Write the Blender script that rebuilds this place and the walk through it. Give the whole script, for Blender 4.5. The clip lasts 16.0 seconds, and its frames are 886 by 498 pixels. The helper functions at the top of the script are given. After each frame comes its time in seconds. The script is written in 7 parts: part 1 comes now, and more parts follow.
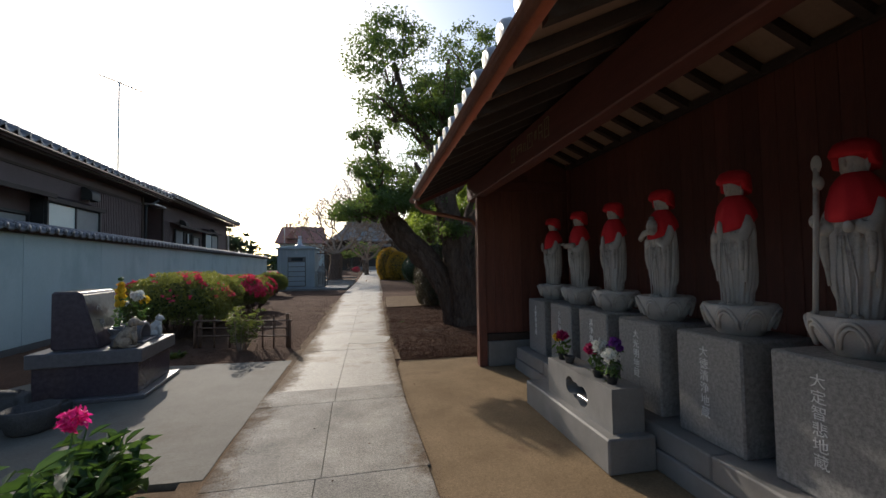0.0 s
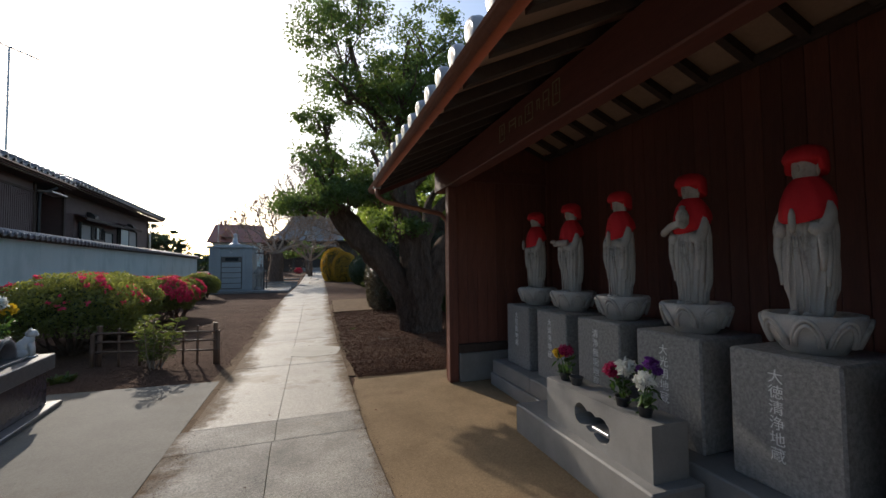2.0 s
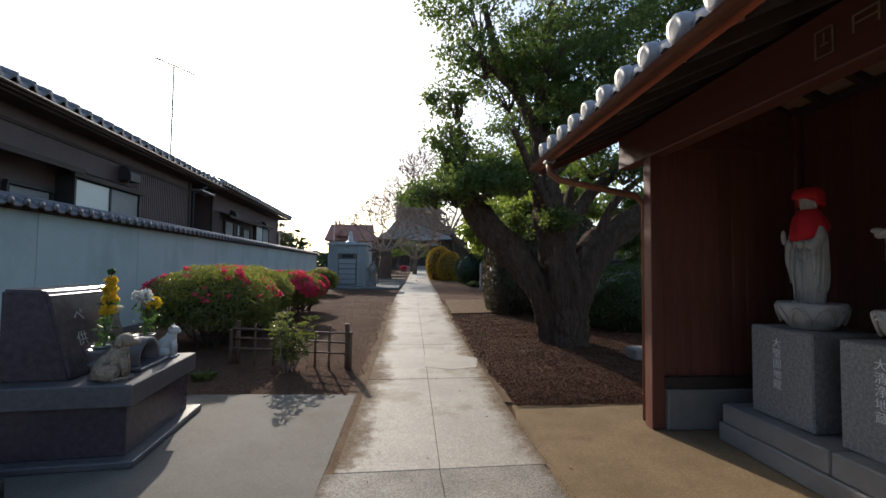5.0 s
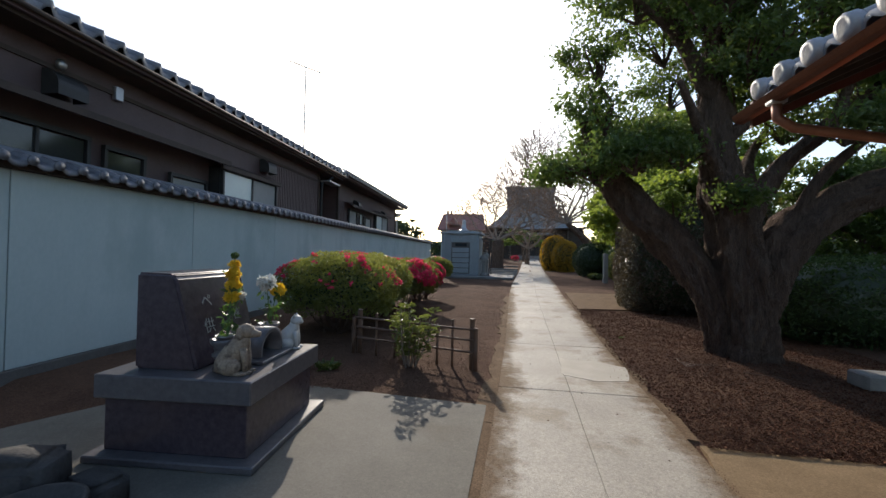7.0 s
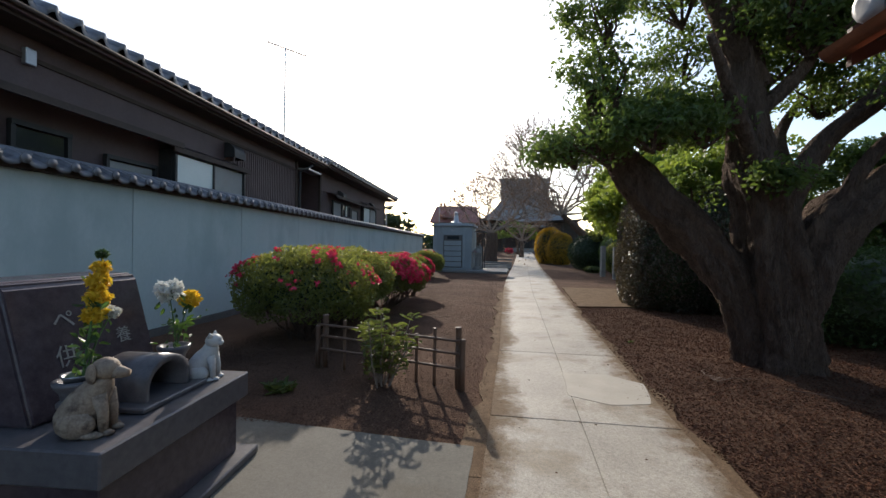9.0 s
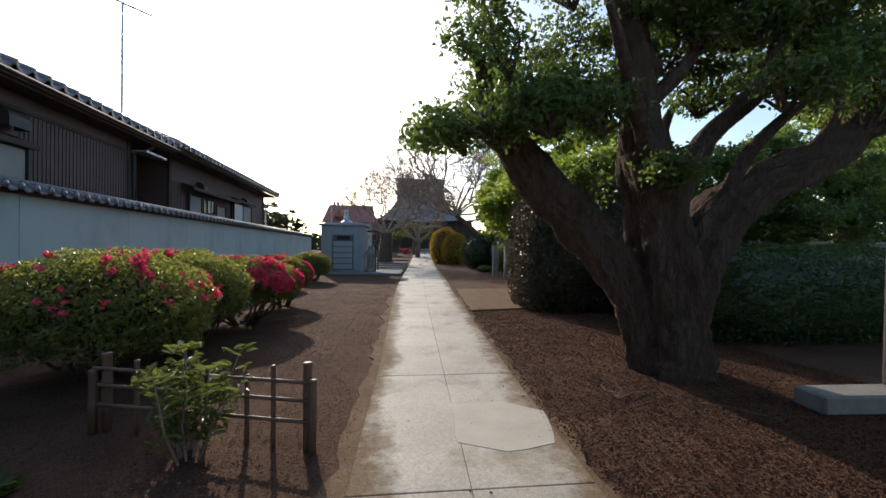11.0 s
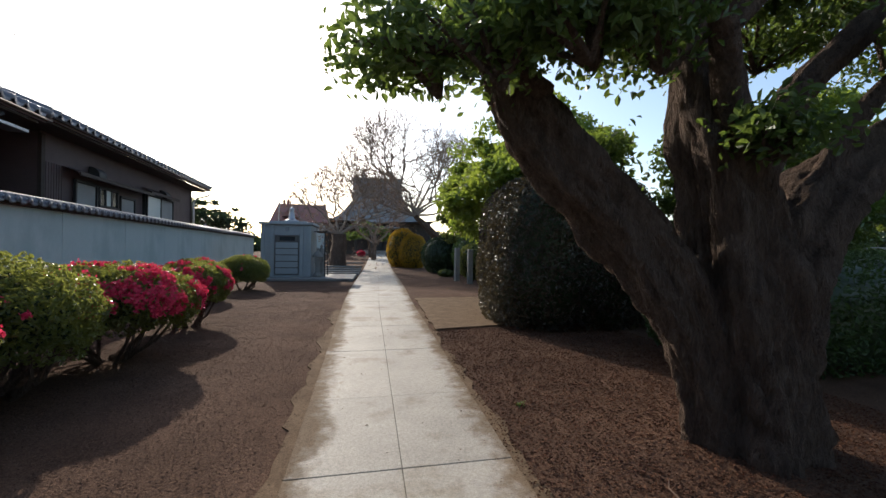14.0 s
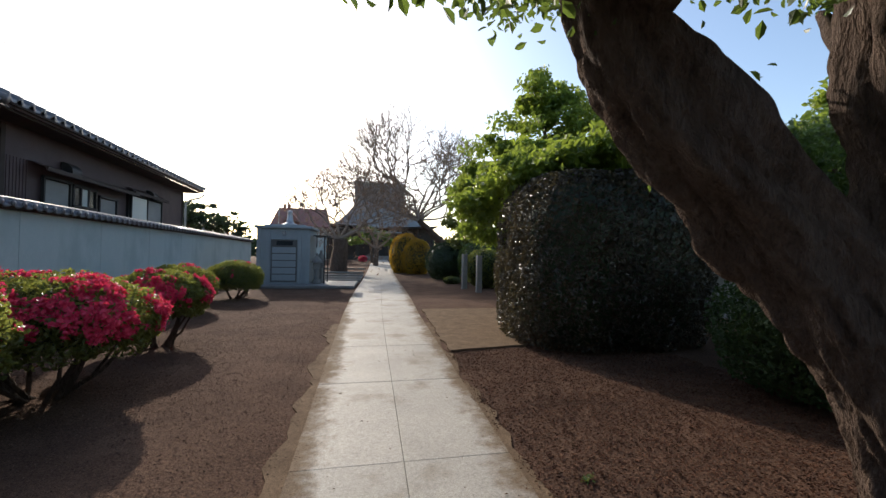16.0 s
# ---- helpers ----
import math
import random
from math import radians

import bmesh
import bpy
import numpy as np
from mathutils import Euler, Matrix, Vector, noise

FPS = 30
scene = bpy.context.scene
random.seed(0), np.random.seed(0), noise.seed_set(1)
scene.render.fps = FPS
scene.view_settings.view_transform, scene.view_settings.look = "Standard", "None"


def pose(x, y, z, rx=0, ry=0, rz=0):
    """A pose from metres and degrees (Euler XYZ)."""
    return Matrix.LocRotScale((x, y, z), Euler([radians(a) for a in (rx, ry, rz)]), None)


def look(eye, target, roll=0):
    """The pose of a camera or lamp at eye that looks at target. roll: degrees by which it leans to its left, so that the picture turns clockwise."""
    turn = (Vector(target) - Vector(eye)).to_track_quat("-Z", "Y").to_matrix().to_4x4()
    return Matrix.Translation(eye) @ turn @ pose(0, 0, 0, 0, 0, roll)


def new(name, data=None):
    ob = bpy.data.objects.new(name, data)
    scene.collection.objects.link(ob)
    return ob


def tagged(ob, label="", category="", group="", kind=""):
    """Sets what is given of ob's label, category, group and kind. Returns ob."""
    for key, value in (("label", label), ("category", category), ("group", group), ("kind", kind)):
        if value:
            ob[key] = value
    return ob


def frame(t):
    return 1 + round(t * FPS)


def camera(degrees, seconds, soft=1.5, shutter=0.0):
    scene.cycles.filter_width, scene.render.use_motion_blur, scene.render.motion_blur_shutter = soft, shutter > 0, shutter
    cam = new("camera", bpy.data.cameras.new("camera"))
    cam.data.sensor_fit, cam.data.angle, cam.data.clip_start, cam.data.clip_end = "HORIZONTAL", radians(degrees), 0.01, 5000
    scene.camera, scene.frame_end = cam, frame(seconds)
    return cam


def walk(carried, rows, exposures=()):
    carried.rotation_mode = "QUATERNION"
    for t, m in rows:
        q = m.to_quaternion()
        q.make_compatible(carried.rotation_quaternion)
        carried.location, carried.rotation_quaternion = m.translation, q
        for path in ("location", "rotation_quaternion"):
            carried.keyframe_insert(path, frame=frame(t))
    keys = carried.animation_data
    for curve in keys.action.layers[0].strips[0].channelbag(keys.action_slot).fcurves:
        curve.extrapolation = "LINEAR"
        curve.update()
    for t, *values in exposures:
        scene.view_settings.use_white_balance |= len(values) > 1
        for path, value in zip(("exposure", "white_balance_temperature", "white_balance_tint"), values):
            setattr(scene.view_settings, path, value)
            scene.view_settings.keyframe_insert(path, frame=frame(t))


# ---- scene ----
cam = camera(95.5, 16.0)
METRES, EYE, TILT, LEAN, TURN = 8.3, 1.5, 0.0, 0.0, -12.5
ROWS = [
    (0.0, 0.0, 0.0, 0.0, 0.03, 2.2, 0.91),
    (0.5, -0.0189, 0.023, 0.0007, -3.53, 2.21, 0.78),
    (1.0, -0.0267, 0.046, -0.0018, -6.91, 2.24, 0.74),
    (1.5, -0.0253, 0.0761, -0.001, -7.58, 2.23, 0.75),
    (2.0, -0.0288, 0.1021, -0.002, -7.58, 2.33, 0.62),
    (2.5, -0.0419, 0.1279, -0.002, -7.56, 2.37, 0.44),
    (3.0, -0.0564, 0.1522, -0.0031, -7.58, 2.45, 0.26),
    (3.5, -0.0675, 0.1799, -0.0027, -5.95, 2.34, 0.11),
    (4.0, -0.0779, 0.2035, -0.002, -1.2, 2.39, -0.11),
    (4.5, -0.0986, 0.2259, -0.0044, 3.04, 2.34, -0.4),
    (5.0, -0.1204, 0.2465, -0.0045, 6.07, 2.35, -0.66),
    (7.5, -0.1818, 0.3601, -0.0079, 23.18, 0.0, -1.2),
    (8.0, -0.1874, 0.3888, -0.0059, 23.39, -0.38, -1.1),
    (8.5, -0.1908, 0.414, -0.0062, 23.33, -0.38, -1.07),
    (9.0, -0.1985, 0.4439, -0.0058, 20.68, -0.38, -1.01),
    (9.5, -0.2034, 0.4731, -0.0059, 15.83, -0.28, -0.96),
    (10.0, -0.1988, 0.5088, -0.0042, 11.78, -0.25, -0.74),
    (12.5, -0.218, 0.6837, -0.0042, 2.55, 0.08, -0.68),
    (13.0, -0.2259, 0.7231, -0.0029, 1.87, 0.09, -0.75),
    (13.5, -0.2257, 0.7614, -0.0037, 0.55, 0.14, -0.75),
    (14.0, -0.2237, 0.8011, -0.0003, 0.24, 0.21, -0.75),
    (14.5, -0.2311, 0.8363, -0.0004, 0.42, 0.29, -0.83),
    (15.0, -0.2419, 0.8684, 0.0018, 0.34, 0.68, -0.95),
    (15.5, -0.248, 0.9024, -0.0002, 0.33, 0.8, -1.01),
    (16.0, -0.252, 0.9382, 0.0022, 0.48, 0.98, -1.0),
]
walk(cam, [(t, pose(0, 0, EYE, TILT, LEAN, TURN) @ pose(METRES * x, METRES * y, METRES * z, 90 + pitch, roll, yaw)) for t, x, y, z, yaw, pitch, roll in ROWS],
     exposures=[(0.0, 0.46), (2.0, 0.54), (5.0, 0.7), (16.0, 0.7)])

# ---------------------------------------------------------------- light
SUN_AZ, SUN_EL = radians(-17.2), radians(24.4)          # azimuth from +y, negative towards -x
sun_dir = Vector((math.sin(SUN_AZ) * math.cos(SUN_EL), math.cos(SUN_AZ) * math.cos(SUN_EL), math.sin(SUN_EL)))
world = bpy.data.worlds.new("world")
scene.world = world
world.use_nodes = True
wt = world.node_tree
sky = wt.nodes.new("ShaderNodeTexSky")
sky.sky_type = "NISHITA"
sky.sun_disc = False
sky.sun_elevation, sky.sun_rotation = SUN_EL, SUN_AZ
sky.air_density, sky.dust_density, sky.ozone_density = 1.0, 1.4, 1.2
wt.links.new(sky.outputs["Color"], wt.nodes["Background"].inputs["Color"])
wt.nodes["Background"].inputs["Strength"].default_value = 0.15
sun_data = bpy.data.lights.new("sun", "SUN")
sun_data.energy, sun_data.angle, sun_data.color = 2.8, radians(0.6), (1.0, 0.905, 0.79)
sun = new("sun", sun_data)
sun.matrix_world = look(sun_dir * 60, (0, 0, 0))

# ---------------------------------------------------------------- materials


def shade(name, c1, c2, rough=0.8, scale=4.0, fine=40.0, bump=0.3, dist=0.01, metal=0.0, spec=0.4, c3=None, c3_at=0.62,
          c3_scale=1.3, piece=0.0, island=0.0, stretch=(1, 1, 1), coat=0.0, rough2=None, edge_dirt=None, grit=0.0):
    """A surface in two colours mixed by broad and fine noise, with an optional stain colour, and fine relief."""
    m = bpy.data.materials.new(name)
    m.use_nodes = True
    n, l = m.node_tree.nodes, m.node_tree.links
    b, dirty = n["Principled BSDF"], None
    tc = n.new("ShaderNodeTexCoord")
    mp = n.new("ShaderNodeMapping")
    mp.inputs["Scale"].default_value = stretch
    l.new(tc.outputs["Object"], mp.inputs["Vector"])

    def noise_at(sc, detail=5.0):
        t = n.new("ShaderNodeTexNoise")
        t.inputs["Scale"].default_value, t.inputs["Detail"].default_value = sc, detail
        t.inputs["Roughness"].default_value = 0.65
        l.new(mp.outputs["Vector"], t.inputs["Vector"])
        return t

    broad, grain = noise_at(scale), noise_at(fine, 4.0)
    mixf = n.new("ShaderNodeMath")
    mixf.operation = "MULTIPLY_ADD"
    l.new(grain.outputs["Fac"], mixf.inputs[0])
    mixf.inputs[1].default_value = 0.55
    half = n.new("ShaderNodeMath")
    half.operation = "MULTIPLY_ADD"
    l.new(broad.outputs["Fac"], half.inputs[0])
    half.inputs[1].default_value, half.inputs[2].default_value = 0.9, -0.2
    l.new(half.outputs[0], mixf.inputs[2])
    ramp = n.new("ShaderNodeMapRange")
    ramp.inputs["From Min"].default_value, ramp.inputs["From Max"].default_value = 0.22, 0.82
    l.new(mixf.outputs[0], ramp.inputs["Value"])
    mix = n.new("ShaderNodeMix")
    mix.data_type = "RGBA"
    mix.inputs["A"].default_value, mix.inputs["B"].default_value = (*c1, 1), (*c2, 1)
    l.new(ramp.outputs["Result"], mix.inputs["Factor"])
    colour = mix.outputs["Result"]
    if c3:
        st = noise_at(c3_scale, 7.0)
        sr = n.new("ShaderNodeMapRange")
        sr.inputs["From Min"].default_value, sr.inputs["From Max"].default_value = c3_at - 0.06, c3_at + 0.06
        l.new(st.outputs["Fac"], sr.inputs["Value"])
        mix3 = n.new("ShaderNodeMix")
        mix3.data_type = "RGBA"
        l.new(sr.outputs["Result"], mix3.inputs["Factor"])
        l.new(colour, mix3.inputs["A"])
        mix3.inputs["B"].default_value = (*c3, 1)
        colour = mix3.outputs["Result"]
    if edge_dirt:
        # dirt carried in from both sides: by the distance from the path's middle line, broken up by noise
        at, slope_, reach, dirt_colour = edge_dirt
        xyz = n.new("ShaderNodeSeparateXYZ")
        l.new(tc.outputs["Object"], xyz.inputs["Vector"])

        def calc(op, a, b_=None, c_=None):
            q = n.new("ShaderNodeMath")
            q.operation = op
            for k_, val in enumerate((a, b_, c_)):
                if isinstance(val, (int, float)):
                    q.inputs[k_].default_value = val
                elif val is not None:
                    l.new(val, q.inputs[k_])
            return q.outputs[0]

        off = calc("ABSOLUTE", calc("SUBTRACT", calc("MULTIPLY_ADD", xyz.outputs["Y"], -slope_, xyz.outputs["X"]), at))
        wide, small = noise_at(0.9, 6.0), noise_at(9.0, 6.0)
        e = calc("MULTIPLY_ADD", wide.outputs["Fac"], 0.75, off)
        e = calc("MULTIPLY_ADD", small.outputs["Fac"], 0.45, e)
        # the path lies clean further on
        e = calc("SUBTRACT", e, calc("MULTIPLY", calc("MAXIMUM", calc("SUBTRACT", xyz.outputs["Y"], 11.0), 0.0), 0.025))
        er = n.new("ShaderNodeMapRange")
        er.inputs["From Min"].default_value, er.inputs["From Max"].default_value = reach + 0.6 - 0.1, reach + 0.6 + 0.13
        er.inputs["To Max"].default_value = 0.9
        l.new(e, er.inputs["Value"])
        mixd = n.new("ShaderNodeMix")
        mixd.data_type = "RGBA"
        l.new(er.outputs["Result"], mixd.inputs["Factor"])
        l.new(colour, mixd.inputs["A"])
        mixd.inputs["B"].default_value = (*dirt_colour, 1)
        colour = mixd.outputs["Result"]
        dirty = er.outputs["Result"]
    if grit:
        # single grains of sand and grit
        g1, g2 = noise_at(fine * 2.6, 3.0), noise_at(fine * 0.9, 4.0)
        gs = n.new("ShaderNodeMath")
        gs.operation = "MULTIPLY_ADD"
        gs.inputs[1].default_value = 0.6
        l.new(g2.outputs["Fac"], gs.inputs[0])
        l.new(g1.outputs["Fac"], gs.inputs[2])
        gr = n.new("ShaderNodeMapRange")
        gr.inputs["From Min"].default_value, gr.inputs["From Max"].default_value = 0.58, 1.02
        gr.inputs["To Min"].default_value, gr.inputs["To Max"].default_value = 1 - grit, 1 + grit
        l.new(gs.outputs[0], gr.inputs["Value"])
        gh = n.new("ShaderNodeHueSaturation")
        l.new(gr.outputs["Result"], gh.inputs["Value"])
        l.new(colour, gh.inputs["Color"])
        colour = gh.outputs["Color"]
    if piece or island:
        src = n.new("ShaderNodeObjectInfo").outputs["Random"] if piece else n.new("ShaderNodeNewGeometry").outputs["Random Per Island"]
        amount = piece or island
        vr = n.new("ShaderNodeMapRange")
        vr.inputs["To Min"].default_value, vr.inputs["To Max"].default_value = 1 - amount, 1 + amount
        l.new(src, vr.inputs["Value"])
        hsv = n.new("ShaderNodeHueSaturation")
        l.new(vr.outputs["Result"], hsv.inputs["Value"])
        l.new(colour, hsv.inputs["Color"])
        colour = hsv.outputs["Color"]
    l.new(colour, b.inputs["Base Color"])
    if rough2 is not None:
        rr = n.new("ShaderNodeMapRange")
        rr.inputs["To Min"].default_value, rr.inputs["To Max"].default_value = rough, rough2
        l.new(broad.outputs["Fac"], rr.inputs["Value"])
        l.new(rr.outputs["Result"], b.inputs["Roughness"])
    else:
        b.inputs["Roughness"].default_value = rough
    b.inputs["Metallic"].default_value = metal
    b.inputs["Specular IOR Level"].default_value = spec
    b.inputs["Coat Weight"].default_value = coat
    if dirty:                               # loose dirt is dull
        sp = n.new("ShaderNodeMapRange")
        sp.inputs["To Min"].default_value, sp.inputs["To Max"].default_value = spec, 0.02
        sp.inputs["From Max"].default_value = 0.5
        l.new(dirty, sp.inputs["Value"])
        l.new(sp.outputs["Result"], b.inputs["Specular IOR Level"])
    if bump:
        bp = n.new("ShaderNodeBump")
        bp.inputs["Strength"].default_value, bp.inputs["Distance"].default_value = bump, dist
        l.new(mixf.outputs[0], bp.inputs["Height"])
        l.new(bp.outputs["Normal"], b.inputs["Normal"])
    return m


def leafy(name, dark, light, glow, rough=0.45, translucent=0.35):
    """Leaves: coloured island by island, glossy above, letting some light through."""
    m = bpy.data.materials.new(name)
    m.use_nodes = True
    n, l = m.node_tree.nodes, m.node_tree.links
    b, out = n["Principled BSDF"], n["Material Output"]
    geo = n.new("ShaderNodeNewGeometry")
    tc = n.new("ShaderNodeTexCoord")
    ns = n.new("ShaderNodeTexNoise")
    ns.inputs["Scale"].default_value = 1.6
    l.new(tc.outputs["Object"], ns.inputs["Vector"])
    add = n.new("ShaderNodeMath")
    add.operation = "MULTIPLY_ADD"
    l.new(geo.outputs["Random Per Island"], add.inputs[0])
    add.inputs[1].default_value = 0.6
    sub = n.new("ShaderNodeMath")
    sub.operation = "MULTIPLY_ADD"
    l.new(ns.outputs["Fac"], sub.inputs[0])
    sub.inputs[1].default_value, sub.inputs[2].default_value = 1.2, -0.4
    l.new(sub.outputs[0], add.inputs[2])
    mix = n.new("ShaderNodeMix")
    mix.data_type = "RGBA"
    mix.inputs["A"].default_value, mix.inputs["B"].default_value = (*dark, 1), (*light, 1)
    l.new(add.outputs[0], mix.inputs["Factor"])
    l.new(mix.outputs["Result"], b.inputs["Base Color"])
    b.inputs["Roughness"].default_value = rough
    tr = n.new("ShaderNodeBsdfTranslucent")
    mix2 = n.new("ShaderNodeMix")
    mix2.data_type = "RGBA"
    mix2.inputs["B"].default_value = (*glow, 1)
    mix2.inputs["Factor"].default_value = 0.7
    l.new(mix.outputs["Result"], mix2.inputs["A"])
    l.new(mix2.outputs["Result"], tr.inputs["Color"])
    ms = n.new("ShaderNodeMixShader")
    ms.inputs["Fac"].default_value = translucent
    l.new(b.outputs["BSDF"], ms.inputs[1])
    l.new(tr.outputs["BSDF"], ms.inputs[2])
    l.new(ms.outputs["Shader"], out.inputs["Surface"])
    return m


def glass(name, tint=(0.8, 0.9, 0.9), rough=0.05):
    m = bpy.data.materials.new(name)
    m.use_nodes = True
    b = m.node_tree.nodes["Principled BSDF"]
    b.inputs["Base Color"].default_value = (*tint, 1)
    b.inputs["Roughness"].default_value = rough
    b.inputs["Transmission Weight"].default_value = 1.0
    return m


SOIL = shade("soil", (0.055, 0.031, 0.021), (0.15, 0.088, 0.058), 0.95, 0.9, 45, 1.0, 0.03, c3=(0.13, 0.078, 0.052), c3_at=0.6, c3_scale=0.7, spec=0.05, grit=0.5)
CHIP = shade("bark_chip", (0.05, 0.025, 0.017), (0.16, 0.078, 0.047), 0.9, 3, 40, 0.3, 0.004, island=0.5, spec=0.05)
CLOD = shade("clod", (0.06, 0.036, 0.026), (0.17, 0.105, 0.074), 0.95, 3, 40, 0.3, 0.004, island=0.45, spec=0.05)
SAND = shade("packed_sand", (0.165, 0.115, 0.067), (0.3, 0.215, 0.128), 0.95, 1.6, 60, 0.5, 0.008, c3=(0.17, 0.11, 0.07), c3_at=0.66, c3_scale=1.0, spec=0.05, grit=0.25)
CONCRETE = shade("path_concrete", (0.27, 0.24, 0.195), (0.44, 0.4, 0.335), 0.62, 1.2, 50, 0.35, 0.006, c3=(0.235, 0.195, 0.14), c3_at=0.6, c3_scale=1.0, piece=0.07, spec=0.45, rough2=0.8, edge_dirt=(-0.35, 0.0355, 0.64, (0.17, 0.115, 0.068)), grit=0.34)
AGGREGATE = shade("washed_aggregate", (0.115, 0.104, 0.088), (0.43, 0.39, 0.325), 0.8, 2.0, 60, 1.0, 0.014, c3=(0.24, 0.18, 0.12), c3_at=0.66, piece=0.05, spec=0.35, edge_dirt=(-0.23, 0.006, 0.72, (0.14, 0.092, 0.055)), grit=0.45)
PATCH = shade("patched_concrete", (0.36, 0.325, 0.265), (0.48, 0.435, 0.36), 0.85, 3, 50, 0.25, 0.005)
APRON = shade("apron_concrete", (0.11, 0.101, 0.082), (0.19, 0.176, 0.146), 0.8, 1.1, 60, 0.3, 0.005, c3=(0.12, 0.105, 0.08), c3_at=0.59, c3_scale=0.9, spec=0.15, grit=0.18)
DIRT = shade("washed_dirt", (0.1, 0.066, 0.041), (0.21, 0.145, 0.09), 0.95, 4, 60, 0.7, 0.008, spec=0.05, grit=0.35)
PLASTER = shade("wall_plaster", (0.37, 0.44, 0.43), (0.47, 0.53, 0.515), 0.85, 0.8, 25, 0.12, 0.004, c3=(0.35, 0.415, 0.405), c3_at=0.6, c3_scale=0.5, stretch=(1, 1, 0.6))
DARK_BASE = shade("dark_footing", (0.07, 0.065, 0.06), (0.14, 0.13, 0.12), 0.9, 3, 40, 0.4)
KAWARA = shade("glazed_roof_tile", (0.07, 0.072, 0.085), (0.17, 0.172, 0.19), 0.28, 5, 40, 0.15, 0.004, spec=0.6, piece=0.2, rough2=0.42)
SIDING = shade("brown_siding", (0.07, 0.046, 0.046), (0.115, 0.078, 0.076), 0.6, 2, 30, 0.15, 0.003, spec=0.35)
SOFFIT = shade("dark_soffit", (0.03, 0.021, 0.017), (0.07, 0.048, 0.038), 0.75, 3, 30, 0.2)
COPPER = shade("copper_gutter", (0.16, 0.06, 0.035), (0.27, 0.11, 0.06), 0.5, 4, 40, 0.1, 0.003, metal=0.35)
# paler copy of KAWARA: the sky's reflection is put into the base colour
SKY_SHEEN_TILE = shade("sky_sheen_roof_tile", (0.22, 0.225, 0.24), (0.36, 0.365, 0.38), 0.25, 5, 40, 0.12, 0.004, spec=0.6, piece=0.12, rough2=0.4)
LEAF_DEEP = leafy("deep_green_leaf", (0.016, 0.036, 0.011), (0.045, 0.085, 0.02), (0.12, 0.2, 0.04), 0.7, 0.25)
WOOD = shade("stained_wood", (0.078, 0.027, 0.019), (0.19, 0.068, 0.044), 0.6, 2.5, 24, 0.3, 0.004, stretch=(6, 6, 0.5), piece=0.18)
BEAMW = shade("red_brown_beam", (0.075, 0.025, 0.019), (0.15, 0.05, 0.036), 0.6, 3, 30, 0.2, 0.004, stretch=(5, 0.6, 5))
PALE_BOARD = shade("pale_roof_board", (0.24, 0.155, 0.11), (0.36, 0.24, 0.17), 0.75, 3, 25, 0.2, 0.003)
GRANITE = shade("grey_granite", (0.085, 0.083, 0.08), (0.335, 0.325, 0.31), 0.7, 48, 150, 0.4, 0.003)
GRANITE_SMOOTH = shade("sawn_granite", (0.135, 0.13, 0.122), (0.25, 0.242, 0.23), 0.65, 3, 150, 0.15, 0.002)
STATUE = shade("statue_granite", (0.34, 0.32, 0.293), (0.51, 0.485, 0.445), 0.8, 7, 120, 0.5, 0.004, c3=(0.23, 0.215, 0.195), c3_at=0.6, c3_scale=5)
POLISHED = shade("polished_plum_granite", (0.035, 0.026, 0.031), (0.1, 0.076, 0.086), 0.2, 20, 220, 0.0, spec=0.4)
POLISHED_GREY = shade("polished_grey_granite", (0.065, 0.06, 0.064), (0.15, 0.14, 0.143), 0.3, 20, 220, 0.02, spec=0.45)
RED_CLOTH = shade("red_cloth", (0.5, 0.012, 0.02), (0.66, 0.025, 0.035), 0.85, 6, 150, 0.3, 0.004)
BARK = shade("furrowed_bark", (0.045, 0.03, 0.023), (0.21, 0.15, 0.115), 0.95, 5, 26, 1.0, 0.16, stretch=(2.6, 2.6, 0.7), c3=(0.13, 0.09, 0.068), c3_at=0.62, c3_scale=3, spec=0.12)
TWIG = shade("twig_bark", (0.16, 0.125, 0.1), (0.3, 0.24, 0.195), 0.9, 5, 40, 0.4)
LEAF_TREE = leafy("oak_leaf", (0.022, 0.048, 0.015), (0.075, 0.12, 0.032), (0.3, 0.42, 0.07), 0.42, 0.36)
LEAF_AZALEA = leafy("azalea_leaf", (0.036, 0.056, 0.018), (0.12, 0.145, 0.04), (0.52, 0.54, 0.1), 0.42, 0.4)
LEAF_HEDGE = leafy("hedge_leaf", (0.03, 0.026, 0.018), (0.095, 0.075, 0.046), (0.14, 0.11, 0.04), 0.33, 0.18)
LEAF_MAPLE = leafy("fresh_leaf", (0.055, 0.1, 0.02), (0.13, 0.2, 0.036), (0.46, 0.56, 0.07), 0.45, 0.45)
LEAF_GOLD = leafy("gold_leaf", (0.16, 0.13, 0.015), (0.42, 0.23, 0.02), (0.8, 0.5, 0.05), 0.5, 0.45)
# dark pines and far woods; also the inner shade of bushes and hedges
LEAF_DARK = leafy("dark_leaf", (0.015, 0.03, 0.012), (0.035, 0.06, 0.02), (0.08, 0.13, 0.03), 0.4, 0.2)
PINK = leafy("azalea_petal", (0.55, 0.025, 0.07), (0.8, 0.08, 0.17), (0.85, 0.07, 0.15), 0.5, 0.4)
SHED_PAINT = shade("shed_panel", (0.23, 0.26, 0.27), (0.31, 0.335, 0.345), 0.55, 1.5, 40, 0.1, 0.003)
BLACK = shade("black_metal", (0.01, 0.01, 0.011), (0.03, 0.03, 0.03), 0.5, 6, 60, 0.1)
